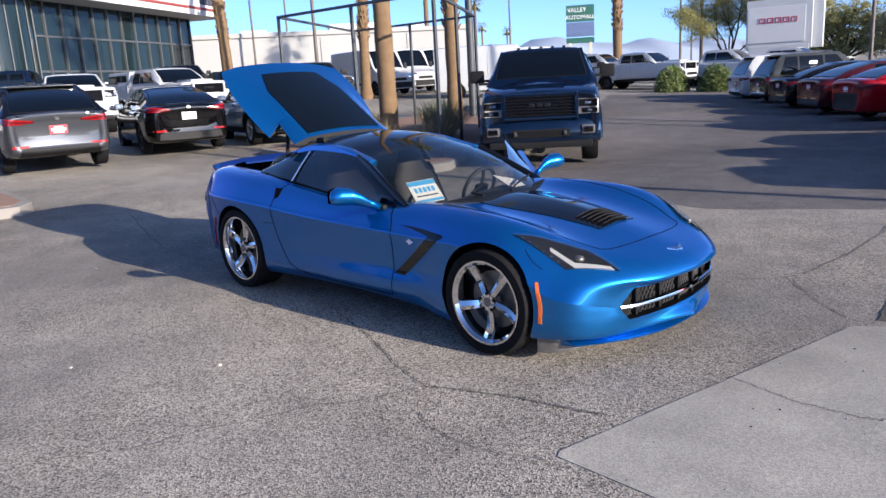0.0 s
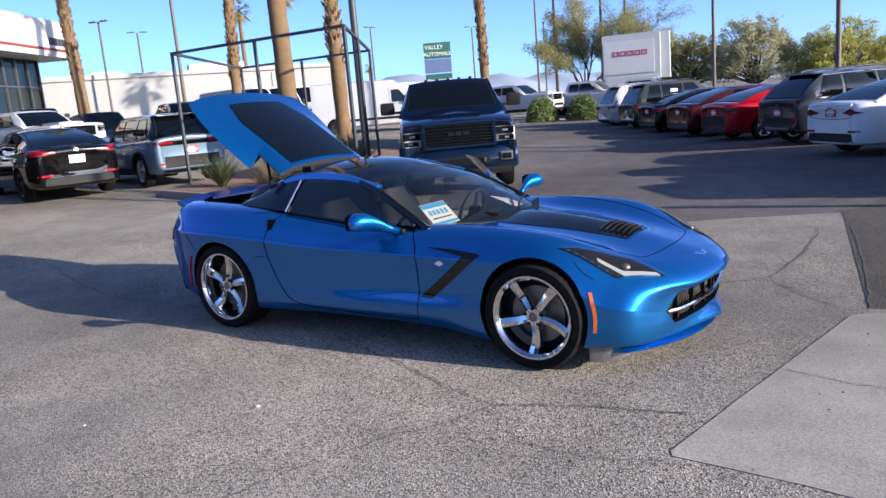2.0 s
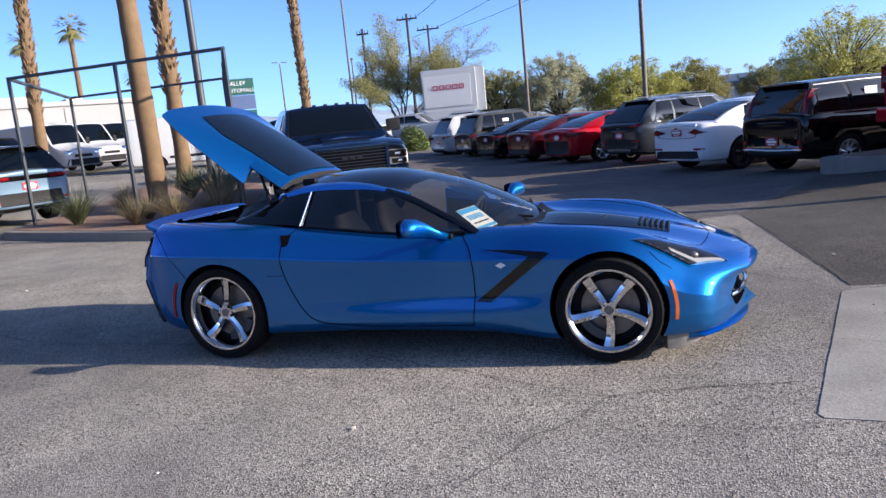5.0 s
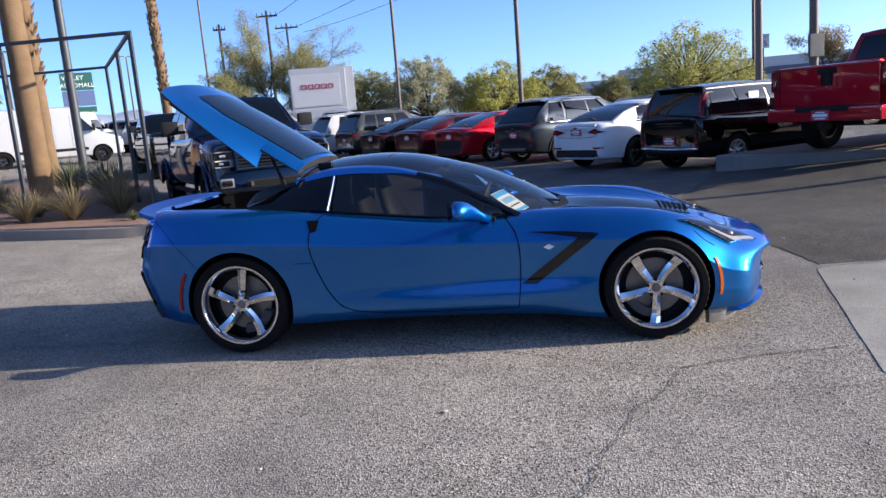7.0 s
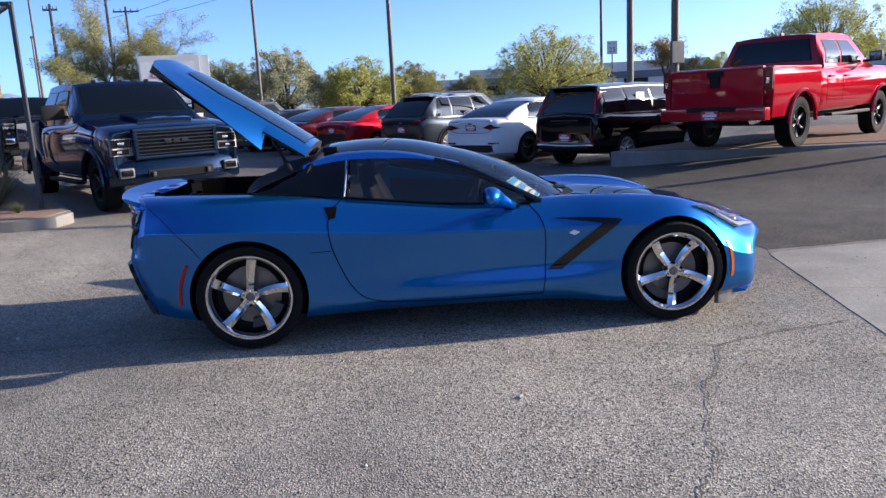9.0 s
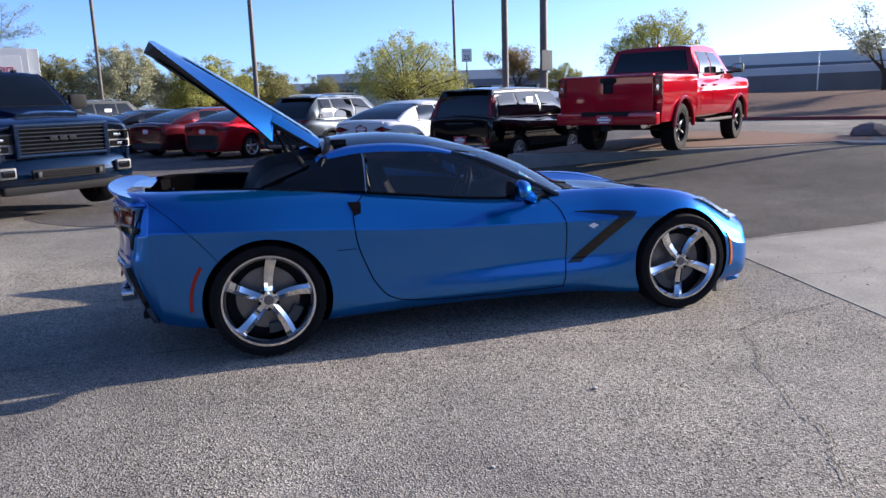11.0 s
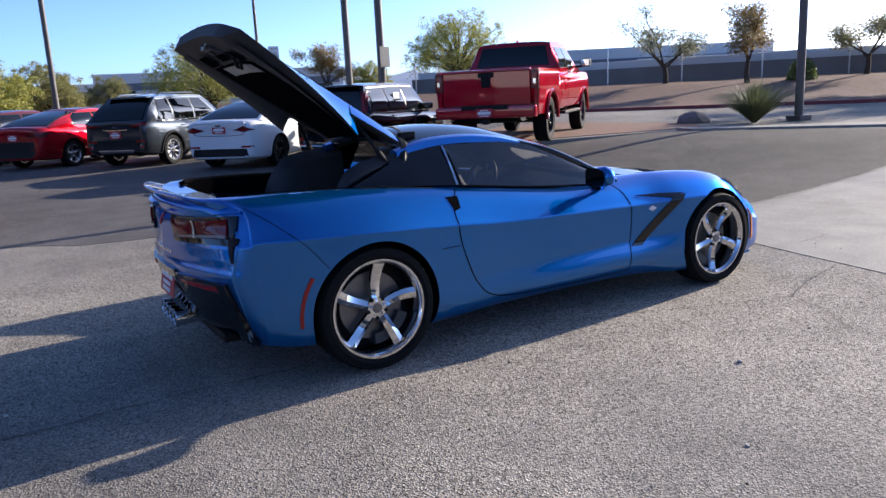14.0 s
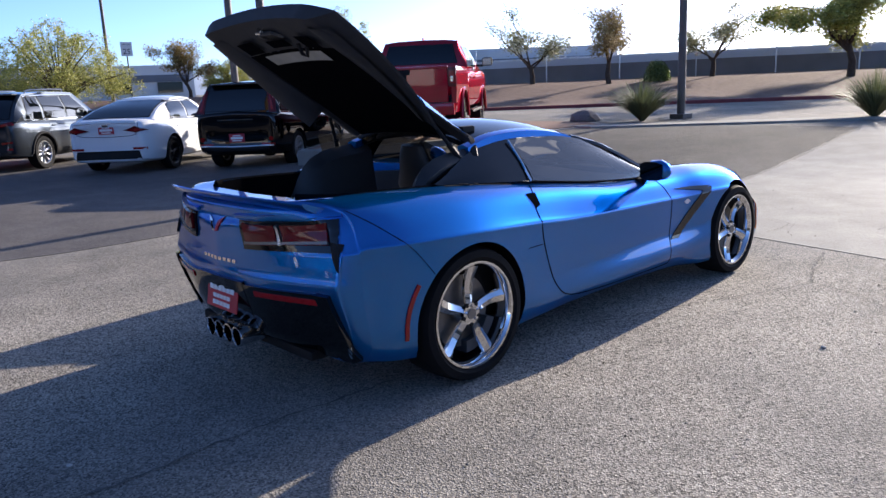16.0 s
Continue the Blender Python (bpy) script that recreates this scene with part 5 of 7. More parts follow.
    for s in (-1, 1):
        part("tow_hook", new_box(h + .03, s * .42, bz(.71), .05, .05, .07, .015), GREY_STEEL, fb)
        fog = part("fog_lamp", new_box(h - .035, s * .80, bz(.76), .08, .22, .15, .03), IRON if heavy else LAMP_SILVER, fb)
        if heavy:
            part("lens", new_box(h + .004, s * .80, bz(.76), .012, .16, .09, .02), GLOSS_BLACK, fog)
    part("lower_valance", new_box(h - .10, 0, bz(.47), .16, 2 * W - .3, .12, .04), BLACK, fb)
    grille = part("grille", new_box(h - .145, 0, gm, .12, gw, gt, .05), LINER, car)
    for k in range(7):
        part("grille_bar", new_box(h - .085, 0, gm + (k - 3) * gt * .13, .03, gw - .06, gt * (.062 if heavy else .035), .006), GLOSS_BLACK, grille)
    for k in range(3):
        part("emblem_bar", new_box(h - .066, -.13 + .13 * k, gm + .02, .02, .10, .06, .01), DARK_ALLOY, grille)
    for y, sy, z, sz in ((-gw / 2, .07, gm, gt + .06), (gw / 2, .07, gm, gt + .06), (0, gw, gm + gt / 2, .06), (0, gw, gm - gt / 2, .05)):
        part("grille_frame", new_box(h - .10, y, z, .10, sy, sz, .02), color, grille)
    part("bonnet_scoop", skin_map.panel([(h - 1.4, .38, 2), (h - .45, .42, 2), (h - .45, -.42, 2), (h - 1.4, -.38, 2)], (0, 0, -1), 8, 8, .05, .03, .015), color, car)
    if heavy:
        for k in range(5):
            part("roof_marker", new_box(gh[1] - .12, -.44 + .22 * k, zr + .025, .10, .06, .035, .012), BLACK, car)
    else:
        part("roof_antenna", new_box(bed0 + .55, 0, zr + .03, .12, .03, .07, .012), color, car)
    for x in (fx, rx):
        for s in (-1, 1):
            wheel(car, x, s * (W - .17), r, .29, r * .62, rim, s, 6, 0.0, chunky=True, nuts=False)
    return car


def van(name, label, color, L=5.9, W=1.02, H=2.5):
    """A high-roof panel van."""
    car = empty(name, label, "van", "white delivery vans")
    h = L / 2
    st = [(h - .05, .80, .40, .60), (h, .98, .34, .80), (h - .15, 1.12, .30, .95), (h - .55, 1.22, .28, W), (h - 1.0, 1.45, .28, W), (h - 1.35, 1.95, .28, W - .01), (h - 1.75, 2.40, .28, W - .03), (h - 2.3, H, .28, W - .04), (-h + .3, H, .28, W - .04), (-h + .05, H - .05, .32, W - .08), (-h, H - .15, .40, W - .14)]
    cross = [(0, 1.0, .03), (.70, 1.0, .0), (.90, 1.0, -.05), (.965, .93, 0), (1.0, .55, 0), (1.0, .25, 0), (.97, .04, 0), (.7, 0, 0), (0, 0, 0)]
    low = body_loft(st, cross)
    m = Surface(low)
    cut = []
    for x in (h - .95, -h + 1.05):
        for s in (-1, 1):
            c = bmesh.new()
            rod(c, (x, s * .68, .36), (x, s * 1.5, .36), .43, None, 32)
            cut.append(c)
    part("body", carve(low, cut, [color, BLACK]), [color, BLACK], car)
    part("windscreen", m.panel([(h - 1.0, .88, 3), (h - 1.0, -.88, 3), (h - 1.72, -.80, 3), (h - 1.72, .80, 3)], (0, 0, -1), 8, 8, .008, .01), BLIND_GLASS, car)
    part("rear_window", m.panel([(0, .12, 1.5), (0, .78, 1.5), (0, .74, 2.05), (0, .12, 2.05)], (1, 0, 0), 4, 4, .008, .01), BLIND_GLASS, car)
    part("rear_window", m.panel([(0, -.12, 1.5), (0, -.78, 1.5), (0, -.74, 2.05), (0, -.12, 2.05)], (1, 0, 0), 4, 4, .008, .01), BLIND_GLASS, car)
    for s in (-1, 1):
        ax = (0, -s, 0)
        part("side_window", m.panel([(h - 1.15, s, 1.42), (h - 2.0, s, 1.38), (h - 2.0, s, 1.98), (h - 1.62, s, 1.98)], ax, 6, 5, .008, .01), BLIND_GLASS, car)
        part("rub_strip", m.panel([(h - 1.5, s, .58), (-h + 1.6, s, .58), (-h + 1.6, s, .70), (h - 1.5, s, .70)], ax, 10, 2, .015, .01), BLACK, car)
        part("door_shut_line", m.seam([(h - 2.1, s, 2.1), (h - 2.1, s, 1.2), (h - 2.1, s, .5)], ax, .012), LINER, car)
        part("door_shut_line", m.seam([(h - 3.3, s, 2.2), (h - 3.3, s, 1.2), (h - 3.3, s, .5)], ax, .012), LINER, car)
        part("door_mirror", new_box(h - 1.2, s * (W + .16), 1.55, .12, .20, .32, .04), BLACK, car)
        part("headlamp", m.panel([(0, s * .60, .90), (0, s * .60, 1.05), (0, s * .92, 1.12), (0, s * .92, .92)], (-1, 0, 0), 4, 4, .01, .02), LAMP_SILVER, car)
        part("tail_lamp", m.panel([(0, s * .84, .95), (0, s * .84, 1.45), (0, s * .93, 1.45), (0, s * .93, .95)], (1, 0, 0), 3, 5, .012, .01), RED_LENS, car)
    part("front_bumper", m.panel([(0, -.92, .36), (0, .92, .36), (0, .86, .66), (0, -.86, .66)], (-1, 0, 0), 10, 4, .03, .02), BLACK, car)
    part("grille", m.panel([(0, -.5, .74), (0, .5, .74), (0, .46, .88), (0, -.46, .88)], (-1, 0, 0), 8, 3, .01, .02), BLACK, car)
    part("rear_bumper", new_box(-h - .03, 0, .45, .12, 1.9, .18, .04), BLACK, car)
    for x in (h - .95, -h + 1.05):
        for s in (-1, 1):
            wheel(car, x, s * (W - .14), .36, .22, .22, DARK_ALLOY, s, 5, 0.0, nuts=False)
    return car


# ---- ground ----
def smooth(a, b, x):
    t = max(0.0, min(1.0, (x - a) / (b - a)))
    return t * t * (3 - 2 * t)


STREET = Vector((-.56, .83))                     # the way along the street behind the lot
ACROSS = Vector((.83, .56))


def street_dist(x, y):
    return (x - 11.5) * ACROSS.x + (y - 4.5) * ACROSS.y


def height(x, y):
    """The lie of the land: flat by the car, rising to the street, and to the far side of the lot."""
    d = street_dist(x, y)
    z = .36 * smooth(-7.0, -.4, d) * (1 - smooth(6.5, 11, y) * (1 - smooth(8, 13, x)))
    z += .035 * max(0.0, -x - 3.5) * (1 - smooth(25, 60, -x)) + smooth(25, 60, -x) * 1.6
    z += .85 * smooth(13.0, 27.0, d)
    return z


def asphalt(name, tone, soft=False, cool=1.0):
    m, nodes, links, b = material(name)
    co = nodes.new("ShaderNodeTexCoord")
    def noise_tex(scale, detail=6):
        n = nodes.new("ShaderNodeTexNoise")
        n.inputs["Scale"].default_value, n.inputs["Detail"].default_value = scale, detail
        links.new(co.outputs["Object"], n.inputs["Vector"])
        return n
    def ramp(src, stops):
        r = nodes.new("ShaderNodeValToRGB")
        r.color_ramp.elements[0].position, r.color_ramp.elements[0].color = stops[0]
        r.color_ramp.elements[1].position, r.color_ramp.elements[1].color = stops[1]
        links.new(src, r.inputs[0])
        return r
    def mix(kind, fac, a, c):
        n = nodes.new("ShaderNodeMix")
        n.data_type, n.blend_type = "RGBA", kind
        if isinstance(fac, float):
            n.inputs[0].default_value = fac
        else:
            links.new(fac, n.inputs[0])
        links.new(a, n.inputs[6])
        links.new(c, n.inputs[7])
        return n.outputs[2]
    low, high = ((.165, .156, .138), (.250, .238, .210)) if soft else ((.135, .128, .117 * cool), (.25, .237, .215 * cool))
    big = ramp(noise_tex(.22, 5).outputs["Fac"], ((.35, (*[c * tone for c in low], 1)), (.68, (*[c * tone for c in high], 1))))
    mid = ramp(noise_tex(2.3, 8).outputs["Fac"], ((.30, (.82, .82, .82, 1)), (.75, (1.14, 1.13, 1.11, 1))))
    stones = nodes.new("ShaderNodeTexVoronoi")
    stones.inputs["Scale"].default_value = 122
    links.new(co.outputs["Object"], stones.inputs["Vector"])
    grain = ramp(stones.outputs["Color"], ((.1, (.78, .78, .78, 1)), (.92, (1.22, 1.21, 1.19, 1))) if soft else ((.10, (.18, .18, .18, 1)), (.94, (2.32, 2.21, 2.05, 1))))
    coarse = ramp(noise_tex(.35, 3).outputs["Fac"], ((.38, (.55, .55, .55, 1)), (.58, (1, 1, 1, 1))))
    col = mix("MULTIPLY", 1.0, big.outputs[0], mid.outputs[0])
    col = mix("MULTIPLY", coarse.outputs[0], col, grain.outputs[0])
    links.new(col, b.inputs["Base Color"])
    b.inputs["Roughness"].default_value, b.inputs["Specular IOR Level"].default_value = .88, .18
    edge = nodes.new("ShaderNodeTexVoronoi")
    edge.inputs["Scale"].default_value = 122
    links.new(co.outputs["Object"], edge.inputs["Vector"])
    bp = nodes.new("ShaderNodeBump")
    bp.inputs["Strength"].default_value, bp.inputs["Distance"].default_value = .2 if soft else .6, .006
    links.new(edge.outputs["Distance"], bp.inputs["Height"])
    links.new(bp.outputs[0], b.inputs["Normal"])
    return m


ASPHALT = asphalt("worn_asphalt", 1.08)
DARK_ASPHALT = asphalt("dark_asphalt", .56, False, 1.12)
CONCRETE = asphalt("pale_concrete", 1.5, True)
RAMP = asphalt("ramp_asphalt", .42)
KERB = plain("worn_kerb_concrete", (.23, .215, .195), .85, 0, .3, 2.5, .3, 60)
GRAVEL = plain("pink_gravel", (.25, .165, .125), .95, 0, .5, 28, .9, 45)
EARTH = plain("dry_gravel_bank", (.175, .115, .088), .95, 0, .45, 5, .8, 20)
RED_KERB = plain("red_kerb_paint", (.22, .035, .035), .7, 0, .4, 4, .2, 40)
TAR = plain("dark_crack", (.112, .104, .094), .9, 0, .4, 12)
PALE_LINE = plain("worn_seal_line", (.33, .29, .24), .9, 0, .3, 9)


def ground_sheet():
    bm = bmesh.new()
    def axis(lo, hi):
        c = [v for v in np.arange(-26, 44.01, .5)]
        far = [60, 80, 110, 160, 240, 400, 700, 1200]
        return [-26 - f for f in far[::-1]] + c + [44 + f for f in far]
    xs, ys = axis(0, 0), axis(0, 0)
    skin(bm, [[(x, y, height(x, y)) for y in ys] for x in xs])
    bmesh.ops.reverse_faces(bm, faces=bm.faces)
    g = finish("ground", bm, ASPHALT, None, "", 60)
    return tagged(g, "worn grey asphalt parking lot with coarse aggregate", "ground", "", "structure")


ground_sheet()


def slab(name, poly, z0, top, mat, label, category="kerb", kind="structure", follow=True, bevel=.012):
    """A flat-topped piece standing on the ground over the outline poly."""
    bm = bmesh.new()
    base = [bm.verts.new((x, y, (height(x, y) if follow else 0) + z0)) for x, y in poly]
    up = [bm.verts.new((x, y, (height(x, y) if follow else 0) + top)) for x, y in poly]
    bm.faces.new(up)
    n = len(poly)
    for i in range(n):
        bm.faces.new((base[i], base[(i + 1) % n], up[(i + 1) % n], up[i]))
    bmesh.ops.recalc_face_normals(bm, faces=bm.faces)
    if bevel:
        bmesh.ops.bevel(bm, geom=[e for e in bm.edges if all(v in set(up) for v in e.verts)], offset=bevel, segments=2, profile=.6, affect="EDGES")
    return tagged(finish(name, bm, mat, None, "", 40), label, category, "", kind)


def ribbon(name, keys, wide, mat, label, lift=.004, jitter=0.0, n=10, category="crack", seed=1, parent=None):
    """A thin flat strip lying on the ground along a wandering line."""
    rng = random.Random(seed)
    pts = spline(keys, n)
    bm = bmesh.new()
    rows = []
    for i, p in enumerate(pts):
        d = pts[min(i + 1, len(pts) - 1)] - pts[max(i - 1, 0)]
        d = d / np.linalg.norm(d)
        s = np.array([-d[1], d[0]])
        c = p + s * rng.uniform(-jitter, jitter)
        w = wide * rng.uniform(.35, 1.3) / 2 if jitter else wide / 2
        a, b = c - s * w, c + s * w
        rows.append([(a[0], a[1], height(*a) + lift), (b[0], b[1], height(*b) + lift)])
    skin(bm, rows)
    bmesh.ops.recalc_face_normals(bm, faces=bm.faces)
    ob = finish(name, bm, mat, parent, "", 0)
    return tagged(ob, label, category, "", "structure")


# concrete crossing ahead of the car
def sheet_between(name, edge, low, n, m, lift, mat, label, category, rough=0.0, skirt=.03):
    """A paving sheet between two edge lines, which follows the lie of the land."""
    def resample(line, k):
        pts = [np.array(p, float) for p in line]
        d = np.cumsum([0] + [np.linalg.norm(b - a) for a, b in zip(pts, pts[1:])])
        return [np.array([np.interp(v, d, [p[c] for p in pts]) for c in (0, 1)]) for v in np.linspace(0, d[-1], k + 1)]
    bm = bmesh.new()
    rows = []
    rng = random.Random(4)
    for a, c in zip(resample(edge, n), resample(low, n)):
        a = a + rng.uniform(-rough, rough)
        row = [(*a, height(*a) - skirt)]
        for k in range(m + 1):
            p = a + (c - a) * k / m
            row.append((p[0], p[1], height(*p) + lift))
        rows.append(row + [(*c, height(*c) - skirt)])
    skin(bm, rows)
    if sum(f.normal.z for f in bm.faces if not f.normal_update()) < 0:
        bmesh.ops.reverse_faces(bm, faces=bm.faces)
    return tagged(finish(name, bm, mat, None, "", 40), label, category, "", "structure")


sheet_between("concrete_slab", [(2.39, -1.60), (2.61, -.45), (2.87, .86), (6.1, 1.22), (11.6, 1.6)], [(2.41, -1.645), (2.98, -1.68), (6, -2.2), (9, -2.8), (13, -3.5)], 60, 30, .004, CONCRETE, "pale worn concrete crossing slab beside the asphalt", "pavement", .004)
sheet_between("ramp_asphalt", [(2.95, 1.0), (6.1, 1.30), (11.55, 1.68)], [(2.3, 5.2), (3.0, 7.2), (3.7, 8.5), (8.0, 7.35), (11.1, 6.85)], 60, 30, .003, RAMP, "dark newer asphalt on the ramp up to the street", "pavement", .02)
sheet_between("lane_asphalt", [(2.35, 5.1), (.6, 4.2), (-1.8, 4.3), (-3.8, 5.6), (-5.6, 8.4), (-9.4, 15.5), (-16, 28)], [(3.7, 8.5), (5, 11), (3, 15), (0, 20), (-5, 27), (-10, 33)], 60, 20, .004, DARK_ASPHALT, "darker asphalt of the lane beside the parked row", "pavement", .12)
# cracks in the asphalt
CR = [
    ([(-.35, -.80), (-.05, -.92), (.40, -1.07), (.75, -1.22), (1.07, -1.35), (1.40, -1.46)], .020),
    ([(1.40, -1.46), (1.69, -1.34), (2.03, -1.25), (2.36, -1.18)], .026),
    ([(1.40, -1.46), (1.23, -1.85), (1.10, -2.00), (.99, -2.32), (.90, -2.54), (.79, -2.86), (.62, -3.10), (.3, -4.1)], .018),
    ([(1.42, -1.52), (1.62, -1.72), (2.0, -1.82), (2.42, -1.70)], .012),
    ([(2.95, .95), (2.85, 1.9), (2.72, 2.8), (2.55, 3.9), (2.42, 4.6), (2.3, 5.2), (2.6, 6.2), (3.0, 7.2), (3.7, 8.45)], .030),
    ([(-1.2, -.62), (-1.75, -.60), (-2.45, -.57), (-3.15, -.60), (-4.2, -.42), (-6, .1)], .022),
    ([(1.60, 1.40), (1.82, 1.43), (2.14, 1.70), (2.25, 2.38), (2.27, 3.14), (2.22, 3.88), (1.98, 3.99), (1.19, 3.76)], .026),
    ([(2.14, 1.70), (2.52, 1.20), (2.78, .95)], .022),
    ([(2.22, 3.88), (2.63, 3.66), (3.4, 3.4)], .024),
    ([(2.75, 2.5), (3.4, 2.9), (4.6, 3.0)], .024),
    ([(-2.5, 1.4), (-3.4, 2.1), (-3.3, 3.0), (-4.2, 4.0)], .016),
    ([(-1.5, 3.2), (-2.6, 3.4), (-4.0, 3.3)], .014),
]
for i, (keys, w) in enumerate(CR):
    ribbon("asphalt_crack", keys, w * .5, TAR, "dark narrow crack wandering through worn asphalt", .007, .012, 14, "crack", i)


ribbon("slab_crack", [(2.6, -0.38), (2.83, -0.45), (2.99, -0.5), (3.14, -0.5), (3.29, -0.49), (3.39, -0.45)], .006, TAR, "thin hairline crack across the concrete slab", .007, .012, 10, "crack", 31)


def chips():
    """Loose chips of stone strewn over the slab and the asphalt beside it."""
    rng = random.Random(77)
    bm = bmesh.new()
    for k in range(420):
        if k < 110:
            x, y = rng.uniform(2.45, 6.0), rng.uniform(-1.55, 1.0)
        else:
            x, y = rng.uniform(-5, 4), rng.uniform(-4.5, -1.2)
        r = rng.uniform(.003, .009)
        c = Vector((x, y, height(x, y) + .005))
        vs = [bm.verts.new(c + Vector((math.cos(a) * r * rng.uniform(.6, 1.3), math.sin(a) * r * rng.uniform(.6, 1.3), 0))) for a in (0, 1.3, 2.5, 3.9, 5.2)]
        top = bm.verts.new(c + Vector((0, 0, r * .8)))
        for a, b in zip(vs, vs[1:] + vs[:1]):
            bm.faces.new((a, b, top))
    tagged(finish("stone_chips", bm, CHIP, None, "", 0), "loose pale and dark stone chips on slab and asphalt", "gravel", "", "stuff")


CHIP = plain("stone_chip", (.22, .20, .18), .9, 0, .3, 3)
ramp_node = CHIP.node_tree.nodes.new("ShaderNodeValToRGB")
ramp_node.color_ramp.elements[0].color, ramp_node.color_ramp.elements[1].color = (.05, .047, .043, 1), (.42, .39, .35, 1)
CHIP.node_tree.links.new(CHIP.node_tree.nodes.new("ShaderNodeNewGeometry").outputs["Random Per Island"], ramp_node.inputs[0])
CHIP.node_tree.links.new(ramp_node.outputs[0], CHIP.node_tree.nodes["Principled BSDF"].inputs["Base Color"])
chips()


def pebble(x, y, r, seed):
    rng = random.Random(seed)
    bm = bmesh.new()
    bmesh.ops.create_icosphere(bm, subdivisions=1, radius=r)
    for v in bm.verts:
        v.co = Vector((v.co.x * 1.2, v.co.y, v.co.z * .6)) * rng.uniform(.75, 1.2)
    ob = finish("stone", bm, PEBBLE, None, "", 0)
    ob.matrix_basis = pose(x, y, height(x, y) + r * .35, 0, 0, rng.uniform(0, 180))
    return tagged(ob, "small pale stone lying on the asphalt", "stone", "loose stones")


PEBBLE = plain("pale_stone", (.50, .46, .41), .85, 0, .2, 40)
for i, (x, y, r) in enumerate(((0.15, -2.0, .016), (-3.1, -.3, .012), (2.1, -3.3, .010), (-2.2, -3.0, .009), (-4.6, -2.0, .014), (-.6, -2.6, .009), (3.0, 2.2, .015), (-5.6, 1.2, .016), (-4.9, 2.6, .014), (.9, -1.9, .008), (-3.3, -1.4, .009))):
    pebble(x, y, r, i)


def grow(ob, x, y, deg=0.0, z=None):
    ob.matrix_basis = pose(x, y, height(x, y) if z is None else z, 0, 0, deg)
    return ob


# raised planter under the red pickup, and the islands
PAD = [(3.75, 8.75), (4.05, 8.30), (6.2, 7.75), (8.7, 7.3), (11.2, 6.9), (12.2, 8.2), (12.0, 13.0), (10.2, 13.6), (8.1, 11.9), (5.05, 9.80)]
slab("raised_planter", PAD, -.2, .36, KERB, "raised concrete-edged planter bed at the lot entrance", "planter", "structure", False, .03)


def inset(poly, d):
    c = np.mean(poly, axis=0)
    return [tuple(np.array(p) + (c - p) / np.linalg.norm(c - p) * d) for p in poly]


slab("planter_gravel", inset(PAD, .28), .2, .375, GRAVEL, "pinkish brown gravel filling the raised planter", "gravel", "structure", False, 0)
ISLAND = [(-10.0, 4.75), (-7.5, 4.55), (-5.5, 4.60), (-5.05, 4.95), (-5.0, 5.4), (-5.6, 6.4), (-7.2, 9.0), (-9.2, 12.4), (-10.2, 13.4), (-13.0, 14.6), (-14.5, 14.0), (-13.2, 11.5), (-11.0, 7.2), (-10.4, 5.4)]
slab("island_kerb", ISLAND, -.2, .15, KERB, "concrete kerb round a planted parking island", "kerb")
slab("island_gravel", inset(ISLAND, .17), .0, .158, GRAVEL, "pinkish gravel bed of the planted island", "gravel", "structure", True, 0)
ISLE2 = [(-7.0, -.95), (-7.3, -.70), (-8.0, -.62), (-12, -.75), (-12, -3.4), (-7.6, -2.8), (-7.05, -1.6)]
slab("side_island_kerb", ISLE2, -.2, .14, KERB, "pale concrete kerb of a small parking island", "kerb")
slab("side_island_gravel", inset(ISLE2, .17), .0, .148, GRAVEL, "gravel bed of a small parking island", "gravel", "structure", True, 0)

# street edge: pavement, road, red kerb
def along(d, s, z=0):
    p = Vector((11.5, 4.5)) + ACROSS * d + STREET * s
    return (p.x, p.y)


slab("pavement", [along(-.2, -22), along(-.2, 2.6), along(1.2, 3.4), along(1.3, -22)], -.1, .05, CONCRETE, "pale concrete walk along the top of the ramp", "pavement")
slab("far_kerb", [along(12.2, -40), along(12.2, 60), along(12.45, 60), along(12.45, -40)], -.1, .15, RED_KERB, "red painted kerb along the far side of the street", "kerb", "structure", True, .02)
def bank():
    bm = bmesh.new()
    skin(bm, [[(*along(d, s), height(*along(d, s)) + .10 + .04 * noise.noise((d * .6, s * .6, 0))) for s in np.arange(-40, 61, 1.0)] for d in np.arange(12.45, 34, 1.0)])
    bmesh.ops.recalc_face_normals(bm, faces=bm.faces)
    tagged(finish("gravel_bank", bm, EARTH, None, "", 60), "reddish brown gravel bank rising behind the street", "bank", "", "structure")
bank()

# ---- vehicles in their places ----
def colour(name, c, metal=.5, rough=.35):
    return paint(name, c, metal, rough)

NAVY = colour("dark_blue_paint", (.002, .010, .029))
RUBY = colour("red_truck_paint", (.30, .004, .016), .35)
BLACKP = colour("black_paint", (.0022, .0022, .0028), .0)
GREYP = colour("grey_paint", (.045, .048, .055), .4)
WHITEP = colour("white_paint", (.42, .43, .44), .0)
PEARL = colour("pearl_white_paint", (.76, .77, .78), .0)
REDP = colour("bright_red_paint", (.34, .004, .011), .3)
MAROON = colour("maroon_paint", (.055, .006, .010), .4)
GUNM = colour("gunmetal_paint", (.030, .035, .042), .4)
ICE = colour("pale_blue_paint", (.14, .21, .28), .3)
SILVER = colour("silver_paint", (.26, .27, .28), .5)
OLIVE = colour("dark_grey_green_paint", (.035, .037, .034), .3)

